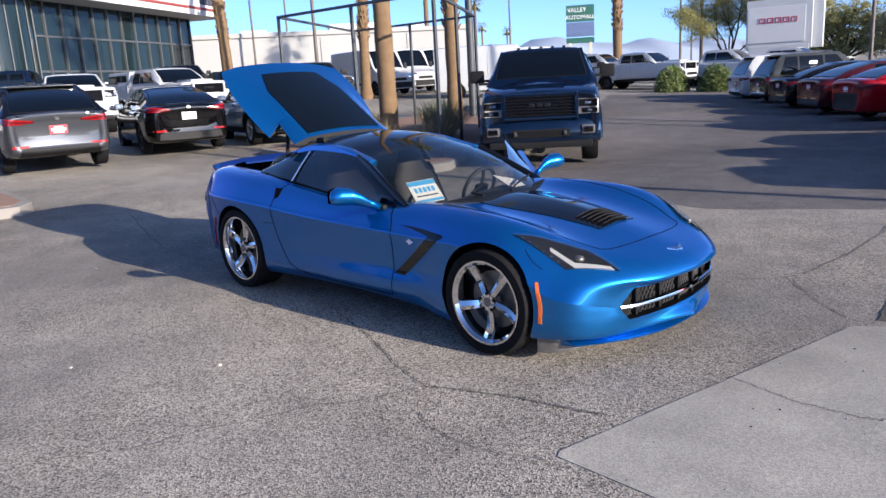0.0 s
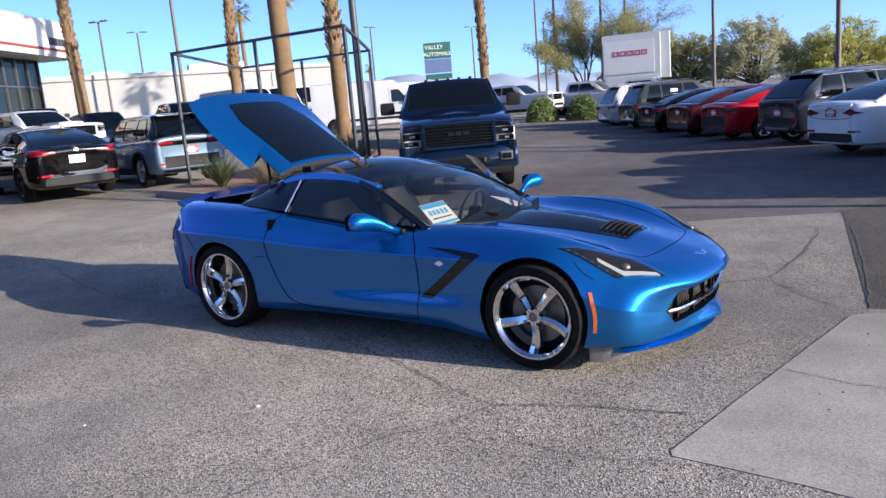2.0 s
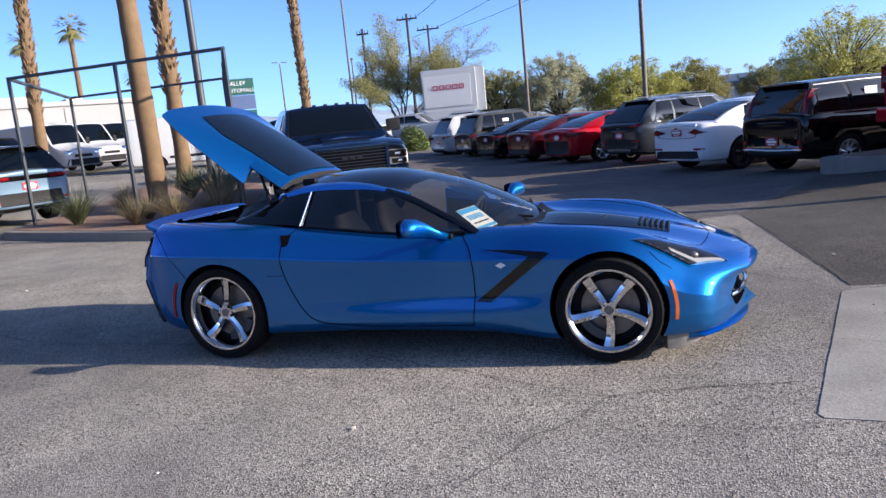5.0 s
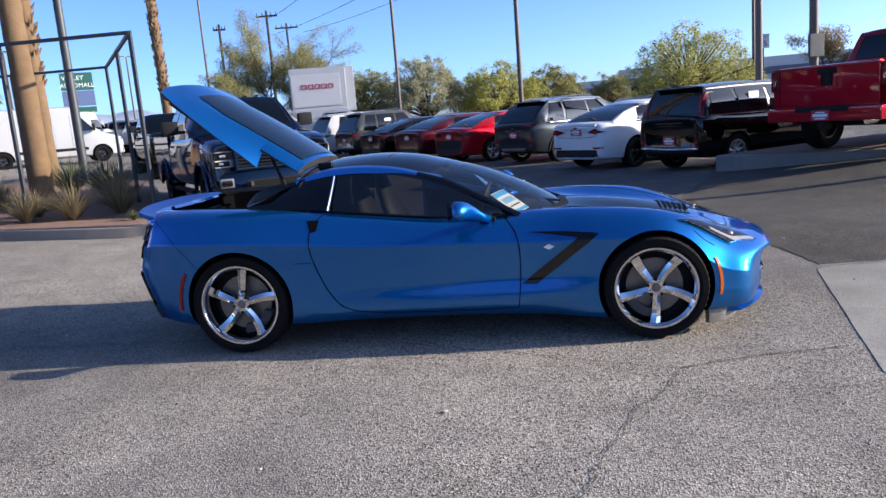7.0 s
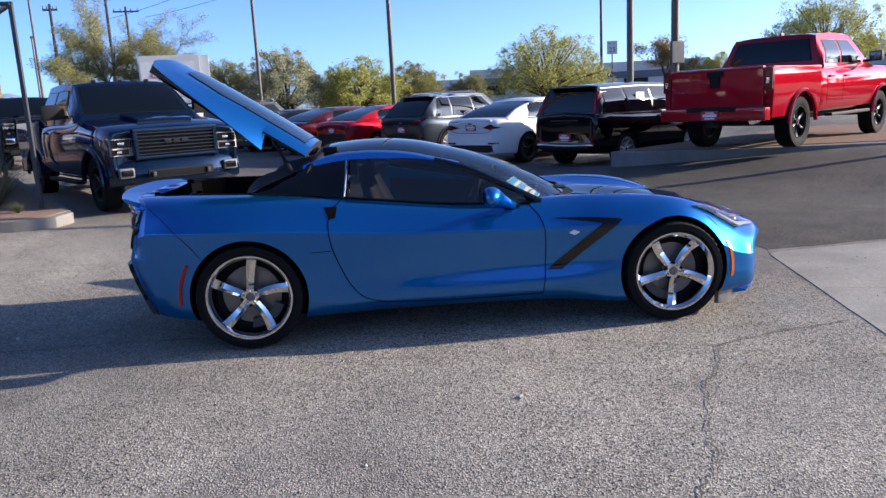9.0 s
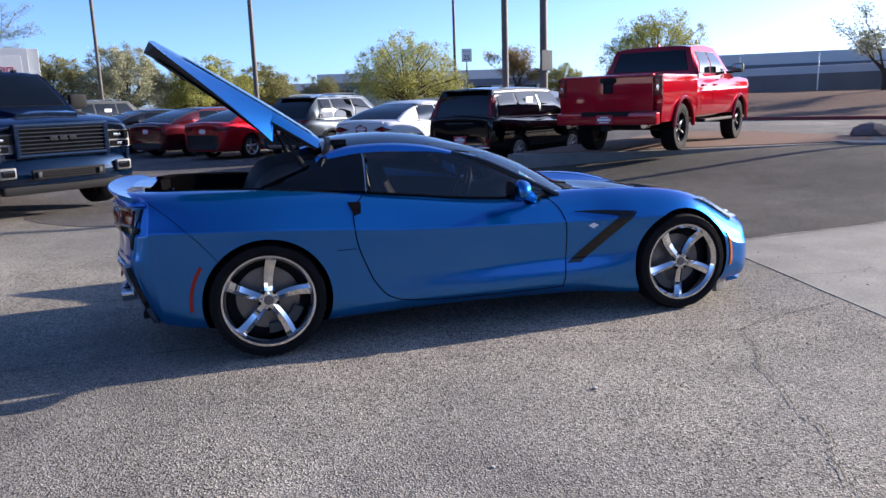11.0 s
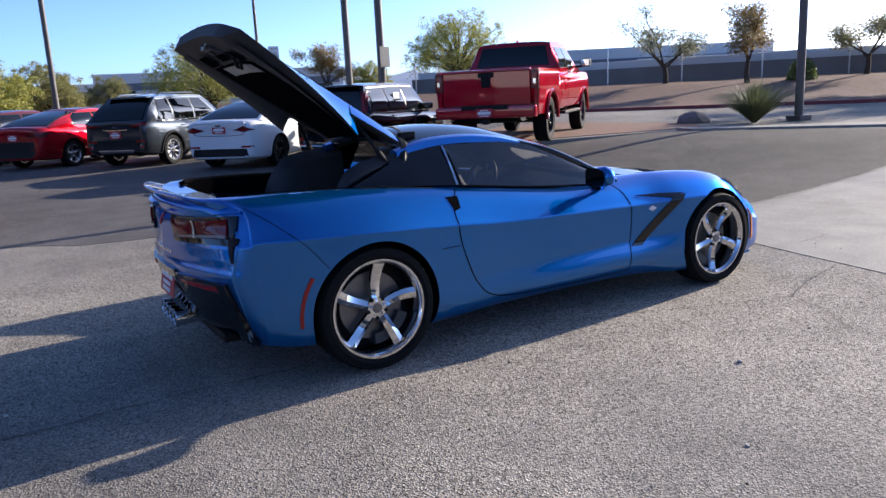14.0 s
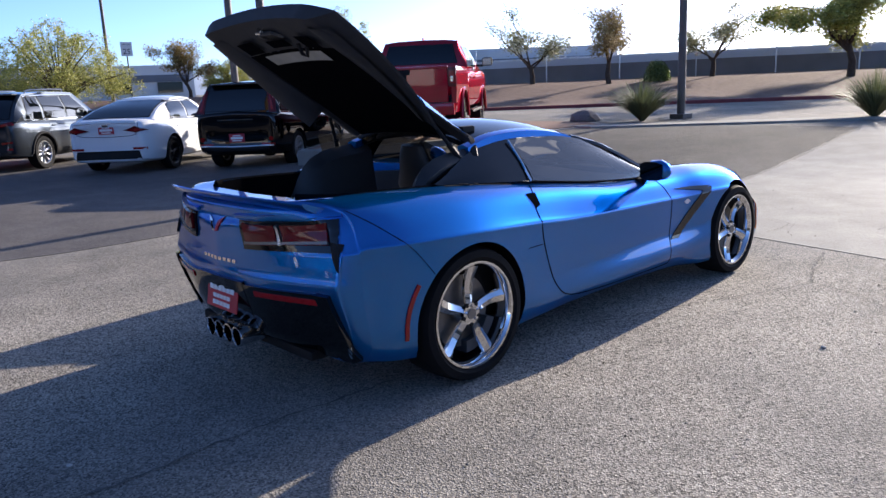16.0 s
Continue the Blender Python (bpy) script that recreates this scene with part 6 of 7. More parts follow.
grow(pickup("heavy_pickup", "dark blue heavy-duty crew-cab pickup parked facing the sports car", NAVY, 6.1, 1.02, 2.09, -.07, .43, DARK_ALLOY, True), -5.44, 8.69, -54)
grow(pickup("pickup", "bright red crew-cab pickup parked on the raised planter", RUBY, 6.0, .99, 1.95, .03, .44, DARK_ALLOY), 7.45, 9.1, 38.5, .37)

grow(pickup("pickup", "black crew-cab pickup parked behind the dark blue one", BLACKP, 5.8, .99, 1.92, 0, .40, DARK_ALLOY), -11.3, 17.6, -54)
def parked(ob, x, y, half, deg=42):
    f = Vector((math.cos(radians(deg)), math.sin(radians(deg))))
    return grow(ob, x + f.x * half, y + f.y * half, deg, 0)

def lamp_panel(car, m, pts, lift=.014, mat=None, name="tail_lamp", axis=(1, 0, 0), nu=6, nv=8):
    return part(name, m.panel(pts, axis, nu, nv, lift, .01), mat or DARK_RED, car)


def soul_back(car, m, cabin):
    """Upright lamps beside the glass, a black gate panel, low bumper with a pale edge and round reflectors."""
    for s in (-1, 1):
        lamp = part("tall_tail_lamp", cabin.panel([(0, s * .66, 1.08), (0, s * .60, 1.50), (0, s * .70, 1.50), (0, s * .81, 1.08)], (1, 0, 0), 8, 4, .016, .01), DARK_RED, car, "tall red tail lamp")
        part("lamp_core", cabin.panel([(0, s * .70, 1.12), (0, s * .645, 1.44), (0, s * .675, 1.44), (0, s * .75, 1.12)], (1, 0, 0), 8, 3, .024, .01), RED_LENS, lamp)
        b = bmesh.new()
        p = m.at((-2, s * .70, .60), (1, 0, 0))[0]
        rod(b, p + Vector((.03, 0, 0)), p - Vector((.012, 0, 0)), .045, .040, 16)
        part("round_reflector", b, RED_LENS, car)
        part("window_edge", cabin.seam([(-.16, s, 1.14), (-.16, s, 1.35), (-.16, s, 1.50)], (0, -s, 0), .03, .014), ALLOY, car)
    part("gate_panel", m.panel([(0, -.52, .90), (0, .52, .90), (0, .58, 1.02), (0, -.58, 1.02)], (1, 0, 0), 10, 4, .008, .01), GLOSS_BLACK, car)
    part("gate_strip", m.panel([(0, -.36, .955), (0, .36, .955), (0, .36, .975), (0, -.36, .975)], (1, 0, 0), 8, 1, .016, .01), IRON, car)
    part("bumper_edge", m.seam([(0, -.74, .475), (0, 0, .455), (0, .74, .475)], (1, 0, 0), .022, .016), ALLOY, car)


def swept_back(car, m, cabin):
    """Sedan tail: swept two-part lamps, lip, bumper slots and a badge."""
    for s in (-1, 1):
        lamp = lamp_panel(car, m, [(0, s * .34, .845), (0, s * .60, .80), (0, s * .80, .84), (0, s * .60, .925)], .018, DARK_RED)
        lamp_panel(lamp, m, [(0, s * .42, .852), (0, s * .60, .828), (0, s * .74, .855), (0, s * .60, .880)], .027, RED_LENS, "lamp_core")
        lamp_panel(car, m, [(0, s * .50, .475), (0, s * .74, .50), (0, s * .74, .525), (0, s * .50, .50)], .014, RED_LENS, "reflector")
    part("boot_lip", m.seam([(0, -.62, .985), (0, 0, 1.01), (0, .62, .985)], (1, 0, 0), .05, .03), PEARL, car)
    part("badge", m.panel([(0, -.06, .925), (0, .06, .925), (0, .06, .965), (0, -.06, .965)], (1, 0, 0), 3, 3, .014, .01), CHROME, car)


def wagon_back(car, m, cabin):
    """Compact SUV tail: slim swept lamps, bumper in black plastic with reflectors, badge and chrome window line."""
    for s in (-1, 1):
        lamp = lamp_panel(car, m, [(0, s * .36, .985), (0, s * .60, .955), (0, s * .83, .99), (0, s * .80, 1.05)], .018, DARK_RED)
        lamp_panel(lamp, m, [(0, s * .46, .988), (0, s * .60, .972), (0, s * .78, 1.0), (0, s * .74, 1.03)], .027, RED_LENS, "lamp_core")
        lamp_panel(car, m, [(0, s * .55, .60), (0, s * .80, .62), (0, s * .80, .66), (0, s * .55, .64)], .016, RED_LENS, "reflector")
    part("gate_strip", m.seam([(0, -.34, .90), (0, 0, .885), (0, .34, .90)], (1, 0, 0), .016, .016), CHROME, car)
    part("badge", m.panel([(0, -.06, .945), (0, .06, .945), (0, .06, .99), (0, -.06, .99)], (1, 0, 0), 3, 3, .014, .01), CHROME, car)
    part("skid_plate", m.panel([(0, -.45, .36), (0, .45, .36), (0, .50, .43), (0, -.50, .43)], (1, 0, 0), 8, 3, .018, .01), ALLOY, car)


parked(suv("boxy_hatchback", "black boxy hatchback parked in the row", BLACKP, 4.1, .90, 1.65, clad=False, rear=.30, front=1.55, windows=((.80, .46, -.10, -.10), (-.20, -.20, -.95, -.98), (-1.05, -1.08, -1.72, -1.68)), tail=None, back=soul_back, plate_z=.62, r=.34, paper=True, trim=ALLOY, spokes=10), 3.07, 9.74, 2.05, 36)
parked(sedan("sedan", "white four-door sedan parked in the row", PEARL, 4.57, .90, 1.44, rim=DARK_ALLOY, plate_z=.86, tail=None, back=swept_back, trim=GLOSS_BLACK), 1.36, 11.65, 2.28)
parked(suv("compact_suv", "metallic grey compact SUV with roof rails", GUNM, 4.48, .925, 1.66, rails=True, skirt=.66, rear=.72, tail=None, back=wagon_back, trim=CHROME, spokes=10), -.18, 14.85, 2.24)
parked(sedan("sedan", "bright red four-door sedan with black tail", REDP, 4.6, .91, 1.43, skirt=.70), -2.2, 17.0, 2.3)
parked(sedan("coupe", "maroon muscle coupe parked in the row", MAROON, 5.0, .96, 1.45, rim=DARK_ALLOY), -3.9, 19.3, 2.5)
parked(sedan("coupe", "black coupe parked in the row", BLACKP, 4.9, .95, 1.44), -5.7, 21.7, 2.45)
parked(suv("off_road_suv", "dark grey-green SUV with roof rack", OLIVE, 4.4, .93, 1.80, rails=True, paper=True), -7.3, 24.0, 2.2)
parked(suv("large_suv", "white SUV parked at the end of the row", WHITEP, 4.8, .96, 1.82, rails=True), -9.2, 26.4, 2.4)

def band_back(car, m, cabin):
    part("tail_band", m.panel([(0, -.80, .90), (0, -.80, 1.0), (0, .80, 1.0), (0, .80, .90)], (1, 0, 0), 3, 16, .010, .01), GLOSS_BLACK, car)


def slim_back(car, m, cabin):
    """Electric car tail: slim swept lamps with a bright edge, thin reflectors, a lip and a dark diffuser."""
    z = 1.00 if m.at((-3, 0, 1.04), (1, 0, 0)) else .90
    for s in (-1, 1):
        lamp = lamp_panel(car, m, [(0, s * .40, z - .075), (0, s * .40, z - .035), (0, s * .86, z + .02), (0, s * .86, z - .10)], .012, DARK_RED)
        lamp_panel(lamp, m, [(0, s * .42, z - .052), (0, s * .42, z - .036), (0, s * .84, z + .012), (0, s * .84, z - .010)], .020, RED_LENS, "lamp_core")
        lamp_panel(lamp, m, [(0, s * .58, z - .090), (0, s * .58, z - .076), (0, s * .82, z - .082), (0, s * .82, z - .096)], .020, RED_LENS, "lamp_core")
        part("tail_wing", m.panel([(-2.26, s, z - .09), (-2.02, s, z - .03), (-2.02, s, z - .015), (-2.26, s, z + .01)], (0, -s, 0), 5, 4, .010, .01), DARK_RED, car)
    part("badge", m.panel([(0, -.04, z - .05), (0, .04, z - .05), (0, .04, z + .01), (0, -.04, z + .01)], (1, 0, 0), 3, 3, .012, .01), CHROME, car)
    part("boot_lip", m.seam([(0, -.66, z + .045), (0, 0, z + .06), (0, .66, z + .045)], (1, 0, 0), .03, .02), GLOSS_BLACK, car)


grow(suv("electric_crossover", "dark grey electric crossover with glass roof", GREYP, 4.75, .95, 1.62, clad=False, rear=1.25, roof=GLOSS_BLACK, tail=None, back=slim_back, rim=DARK_ALLOY), -13.1, 1.35, 171)
grow(sedan("electric_sedan", "glossy black electric sedan with glass roof", BLACKP, 4.7, .925, 1.44, rim=DARK_ALLOY, tail=None, back=slim_back, plate_mat=WHITE_CARD), -13.77, 4.53, 166)
grow(suv("electric_hatchback", "pale blue electric crossover with black roof", ICE, 4.35, .90, 1.60, roof=GLOSS_BLACK, tail=(.40, .86, .92, .99, .25), rim=ALLOY, skirt=.66, back=band_back), -13.0, 6.9, 165)
grow(pickup("pickup", "white midsize pickup parked nose out", WHITEP, 5.4, .94, 1.80, 0, .38, ALLOY), -21.0, 5.0, -15)
grow(pickup("pickup", "white pickup with bed cap parked nose out", WHITEP, 5.6, .97, 1.88, 0, .40, DARK_ALLOY, cap=True), -22.6, 8.9, 4)
grow(pickup("pickup", "black crew-cab pickup facing the lot", BLACKP, 5.8, .99, 1.92, 0, .40, DARK_ALLOY), -34, 15.3, -15)
grow(suv("suv", "dark blue SUV behind the island", NAVY, 4.7, .93, 1.70), -25.0, 13.0, -20)
grow(pickup("pickup", "dark grey crew-cab pickup behind the island", GREYP, 5.8, .99, 1.92, 0, .40, DARK_ALLOY), -22.0, 14.8, -20)
grow(pickup("pickup", "blue pickup by the showroom", NAVY, 5.8, .99, 1.92, 0, .40, DARK_ALLOY), -31.0, 6.3, 238)
grow(suv("suv", "silver crossover parked before the showroom glass", SILVER, 4.5, .92, 1.62), -35.0, 10.6, -15)
grow(suv("suv", "white crossover parked before the showroom glass", WHITEP, 4.6, .93, 1.66), -34.6, 13.0, -15)

v = van("panel_van", "white high-roof delivery van", WHITEP)
grow(v, -21.2, 25.6, 40)
for x, y, a in ((-29.5, 24.5, -10), (-30.5, 27.5, -10), (-31.5, 30.6, -10), (-32.5, 33.8, -10), (-27.5, 36.5, 60)):
    copy_thing(v, pose(x, y, height(x, y), 0, 0, a))
far_truck = pickup("pickup", "white crew-cab pickup in the far row", WHITEP, 5.8, .99, 1.92, 0, .40, DARK_ALLOY)
grow(far_truck, -17.5, 33.5, 0)
for x, y, a in ((-14.5, 37, 5), (-22.5, 36.5, 5), (-25.5, 39.5, 5), (-10.5, 35.5, 5)):
    copy_thing(far_truck, pose(x, y, height(x, y), 0, 0, a))

# ---- poles, frame, signs ----
def light_pole(x, y, h, r=.10, heads=0, label="tall brown lamp post", mat=None):
    post = empty("street_lamp", label, "lamp post")
    b = bmesh.new()
    rod(b, (0, 0, 0), (0, 0, h), r, r * .75, 12)
    part("pole", b, mat or POLE_PAINT, post)
    part("base", new_box(0, 0, .06, r * 4, r * 4, .12, .03), mat or POLE_PAINT, post)
    for k in range(heads):
        s = 1 if k else -1
        part("lamp_head", new_box(s * .55, 0, h + .05, .7, .32, .10, .03), mat or POLE_PAINT, post)
    return grow(post, x, y, random.Random(x).uniform(0, 180))


for x, y, h in ((-7.76, 38.9, 16), (-.25, 26.6, 14), (6.34, 15.7, 13), (13.5, 6.46, 11)):
    light_pole(x, y, h)
light_pole(8.2, 17.24, 12, .13, 0, "grey steel post with a sign box")
light_pole(-11.78, 13.5, 11, .12, 0, "thick grey lamp post on the island", GREY_STEEL)
for x, y, h in ((-32.5, 23, 8.8), (-55, 33, 9), (-60, 40, 9), (-29, 60, 13.5), (-45, 75, 9), (-38, 80, 9), (14, 46, 11), (-50, 62, 9)):
    light_pole(x, y, h, .11, 2, "distant twin-headed parking lot lamp post")
box_ob = empty("pole_box", "small grey box fixed to a post", "box")
part("panel", new_box(0, 0, 0, .45, .10, .62, .02), GREY_STEEL, box_ob)
box_ob.matrix_basis = pose(8.2, 17.05, 2.55, 0, 0, 20)

fr = empty("steel_frame", "black square-tube steel frame standing on the island", "frame")
FA, FB, FC = Vector((-10.15, 5.60, 0)), Vector((-5.60, 5.80, 0)), Vector((-8.95, 10.6, 0))
FD = FA + FC - FB
def bar(a, b, w=.055):
    bm = bmesh.new()
    d = Vector(b) - Vector(a)
    m = Matrix.Translation((Vector(a) + Vector(b)) / 2) @ d.to_track_quat("Z", "Y").to_matrix().to_4x4()
    box(bm, 0, 0, 0, w, w, d.length + w, .006, m)
    return bm
TOP = 3.12
for p in (FA, FB, FC, FD, FA.lerp(FB, .52), FB.lerp(FC, .45), FD.lerp(FC, .5)):
    part("post", bar((p.x, p.y, height(p.x, p.y) + .1), (p.x, p.y, TOP)), GREY_STEEL, fr)
for a, b in ((FA, FB), (FB, FC), (FC, FD), (FD, FA)):
    part("beam", bar((a.x, a.y, TOP), (b.x, b.y, TOP)), GREY_STEEL, fr)

GREEN = plain("sign_green", (.02, .10, .075), .5, 0, .1, 3)
SIGN_GREY = plain("sign_silver", (.46, .475, .485), .55, .1, .06, .7)
FACE_GREY = plain("sign_face", (.54, .545, .55), .5, 0, .06, .7)
SCREEN = plain("dull_screen", (.10, .14, .25), .4, 0, .2, 2)
BEIGE = plain("beige_sign_base", (.55, .48, .33), .7, 0, .1, 2)

sg = empty("mall_sign", "tall green and grey roadside sign with white lettering", "sign")
part("post", new_box(-1.9, 0, 3.5, .5, .5, 7, .05), BEIGE, sg)
part("post", new_box(1.9, 0, 3.5, .5, .5, 7, .05), BEIGE, sg)
up = part("upper_panel", new_box(0, 0, 12.2, 5.2, .5, 3.0, .05), GREEN, sg)
part("screen", new_box(0, 0, 9.3, 5.2, .5, 2.6, .05), SCREEN, sg)
part("lower_panel", new_box(0, 0, 7.3, 5.2, .5, 1.0, .05), GREEN, sg)
faced = pose(0, -.28, 12.2, 90, 0, 0)
writing("VALLEY", 1.05, WHITE_CARD, faced @ Matrix.Translation((-.6, .6, 0)), sg, deep=.03)
writing("AUTOMALL", 1.05, WHITE_CARD, faced @ Matrix.Translation((0, -.7, 0)), sg, deep=.03)
sg.matrix_basis = pose(-80.3, 119.7, 0, 0, 0, 33)

db = empty("billboard", "large silver dealer sign with red lettering bars", "sign")
part("face", new_box(0, 0, 3.9, 3.9, .5, 3.1, .06), SIGN_GREY, db)
part("side", new_box(2.25, .5, 3.9, .6, .8, 3.1, .06), SIGN_GREY, db)
part("frame", new_box(-.15, -.27, 3.9, 3.4, .05, 2.2, .02), FACE_GREY, db)
part("base", new_box(0, 0, 1.3, 3.6, .6, 2.6, .05), SIGN_GREY, db)
for k in range(5):
    part("letter_bar", new_box(-.98 + .47 * k, -.31, 4.30, .36, .03, .055, .01), RED_PRINT, db)
    part("letter_bar", new_box(-.98 + .47 * k, -.31, 4.03, .36, .03, .055, .01), RED_PRINT, db)
    for e in (-1, 1):
        part("letter_bar", new_box(-.98 + .47 * k + e * .155, -.31, 4.165, .06, .03, .22, .01), RED_PRINT, db)
db.matrix_basis = pose(-13.5, 41.9, .1, 0, 0, 14) @ Matrix.Scale(.9, 4)

sp = empty("speed_sign", "white speed limit sign on a thin post", "sign")
part("post", new_rod((0, 0, 0), (0, 0, 3.6), .04), GREY_STEEL, sp)
part("panel", new_box(0, -.05, 3.2, .62, .02, .78, .004), WHITE_CARD, sp)
writing("25", .42, INK, pose(0, -.065, 3.05, 90, 0, 0), sp)
writing("SPEED LIMIT", .09, INK, pose(0, -.065, 3.45, 90, 0, 0), sp)
sp.matrix_basis = pose(13.2, 40.8, height(13.2, 40.8), 0, 0, -12)

# ---- buildings ----
PANEL = plain("white_wall_panel", (.56, .555, .54), .7, 0, .06, .8)
GLAZING = plain("showroom_glass", (.010, .020, .024), .03, 0, .3, .6, gloss=.35)
MULLION = plain("grey_mullion", (.08, .085, .09), .5, .2, .1, 3)
DARKWALL = plain("dark_block_wall", (.20, .18, .168), .85, 0, .25, .9, .2, 12)
FAR_PANEL = plain("pale_warehouse_wall", (.33, .328, .32), .8, 0, .08, .3)
FAR_DARK = plain("dark_warehouse_band", (.12, .13, .15), .6, 0, .2, .3)

hall = empty("white_building", "long low white building with flat roof behind the vans", "building")
part("wall", new_box(-3, 0, 2.6, 33, 8, 5.2, .05), FAR_PANEL, hall)
part("parapet", new_box(-3, -4.05, 5.15, 33.2, .3, .4, .05), FAR_PANEL, hall)
for x, w, h in ((-16.5, 1.8, .7), (-14, 1.2, .9), (-7, 2.4, .6), (2.5, 5, .9), (8.5, 1.4, .6)):
    part("roof_unit", new_box(x, 0, 5.2 + h / 2, w, 2, h, .1), SIGN_GREY, hall)
for k in range(4):
    part("recess", new_box(-16 + k * 8, -4.03, 3.2, 2.4, .1, 3.2, .02), FAR_PANEL, hall)
hall.matrix_basis = pose(-56, 42, 1.2, 0, 0, 58)

show = empty("showroom", "modern showroom with white fascia canopy and tall glazing", "building")
part("core", new_box(0, 1.2, 2.65, 26, 7.5, 5.3, .05), MULLION, show)
fas = part("fascia", new_box(0, 0, 6.45, 30, 9, 2.3, .25), PANEL, show)
part("fascia_stripe", new_box(0, -4.53, 5.75, 29.5, .05, .16), RED_KERB, fas)
for k in range(6):
    part("name_bar", new_box(13.6 - k * .40, -4.54, 6.25, .30, .06, .45), INK, fas)
    part("name_bar", new_box(5.6 - k * .40, -4.54, 6.35, .30, .06, .40), INK, fas)
for k in range(20):
    for j in range(3):
        part("pane", new_box(-12.35 + k * 1.3, -2.6, .95 + j * 1.75, 1.22, .06, 1.65), GLAZING, show)
for k in range(21):
    part("mullion", new_box(-13 + k * 1.3, -2.68, 2.65, .10, .12, 5.3), MULLION, show)
for j in range(4):
    part("transom", new_box(0, -2.67, .08 + j * 1.75, 26, .10, .10), MULLION, show)
show.matrix_basis = pose(-40.9, 9.9, 1.3, 0, 0, 123)
tower = empty("glass_drum", "round glazed corner tower of the showroom", "building")
b = bmesh.new()
rod(b, (0, 0, 0), (0, 0, 9), 2.5, None, 32)
part("drum", b, GLAZING, tower)
for k in range(24):
    a = 2 * math.pi * k / 24
    part("mullion", new_box(2.52 * math.cos(a), 2.52 * math.sin(a), 4.5, .05, .05, 9, 0, None), GREY_STEEL, tower)
tower.matrix_basis = pose(-38.4, 7.3, 1.2)

# unseen building added behind the camera, so the paint doesn't mirror bare horizon
closing = empty("dealer_building", "unseen plain grey building added behind the camera for reflections", "building")
part("wall", new_box(0, 0, 2.4, 90, 8, 4.8, .05), FAR_PANEL, closing)
part("parapet", new_box(0, 3.9, 5.0, 90.4, .6, .5, .05), MULLION, closing)
for k in range(14):
    part("window", new_box(-40 + k * 6, 4.0, 1.9, 4.2, .2, 2.6, .02), GLAZING, closing)
closing.matrix_basis = pose(-14, -34, 0)

# out-of-view wall added for the shaded tail to reflect, pale to catch the sun
side = empty("lot_wall", "unseen pale wall added as a bright reflection for the tail", "wall", "", "structure")
part("wall_face", new_box(0, 0, 2.6, .4, 60, 5.2, .02), PANEL, side)
side.matrix_basis = pose(-72, -34, .5)

wall = empty("boundary_wall", "long dark block wall with chain-link posts above the bank", "wall", "", "structure")
part("wall_face", new_box(0, 0, .25, 74, .3, 1.5, .02), DARKWALL, wall)
part("wall_band", new_box(0, 1.4, 1.05, 74, 1.2, .75, .05), PANEL, wall)
for k in range(19):
    part("fence_post", new_rod((-36 + 4 * k, -1.6, -.5), (-36 + 4 * k, -1.6, 2.0), .035), ALLOY, wall)
q = along(28, -14)
wall.matrix_basis = pose(q[0], q[1], 1.2, 0, 0, math.degrees(math.atan2(STREET.y, STREET.x)) + 180)
for x, y, a, w, h, nm in ((60, 62, -34, 34, 4.0, 5), (26, 98, -10, 30, 4.2, 6), (4, 118, 0, 30, 3.6, 5), (75, 35, -55, 50, 2.6, 5)):
    wh = empty("warehouse", "pale flat-roofed warehouse in the distance", "building")
    part("wall", new_box(0, 0, h / 2, w, 14, h, .05), PANEL, wh)
    part("band", new_box(0, -7.05, h * .62, w * .96, .12, h * .2), FAR_DARK, wh)
    for k in range(nm):
        part("window", new_box(-w * .4 + k * w * .2, -7.08, h * .36, w * .10, .1, h * .3), GLAZING, wh)
    wh.matrix_basis = pose(x, y, 1.0, 0, 0, a)


def utility_pole(x, y, h, arm, deg):
    ob = empty("utility_pole", "dark wooden utility pole with crossarm", "utility pole")
    part("pole", new_rod((0, 0, 0), (0, 0, h), .16, .11, 10), BARK_POLE, ob)
    part("crossarm", new_box(0, 0, h - .5, arm, .14, .16, .02), BARK_POLE, ob)
    for k in (-.45, -.2, .2, .45):
        part("insulator", new_rod((arm * k, 0, h - .42), (arm * k, 0, h - .15), .05, .03, 8), GREY_STEEL, ob)
    return grow(ob, x, y, deg)


BARK_POLE = plain("weathered_pole_wood", (.06, .05, .042), .85, 0, .3, 4)
utility_pole(-24.7, 65, 11.6, 2.0, 10)
utility_pole(-27.9, 80, 12.2, 2.6, 10)
utility_pole(-29.5, 65, 10.6, 1.2, 10)
wires = empty("power_line", "thin dark overhead power cables", "cable")
for a, b in (((-24.9, 65, 11.5), (-6, 34, 12.6)), ((-26.0, 80, 11.9), (5.0, 40, 12.8)), ((-29.8, 80, 11.9), (2.0, 36, 12.9))):
    bm = bmesh.new()
    va, vb = Vector(a), Vector(b)
    tube(bm, [va.lerp(vb, i / 16) - Vector((0, 0, 3.2 * (i / 16) * (1 - i / 16))) for i in range(17)], .022, 5)
    part("cable", bm, BLACK, wires)


# ---- plants ----
BARK = plain("grey_brown_bark", (.075, .055, .042), .9, 0, .4, 6, .6, 25)
PALM_BARK = plain("orange_brown_palm_bark", (.165, .108, .062), .9, 0, .35, 5, .6, 30)


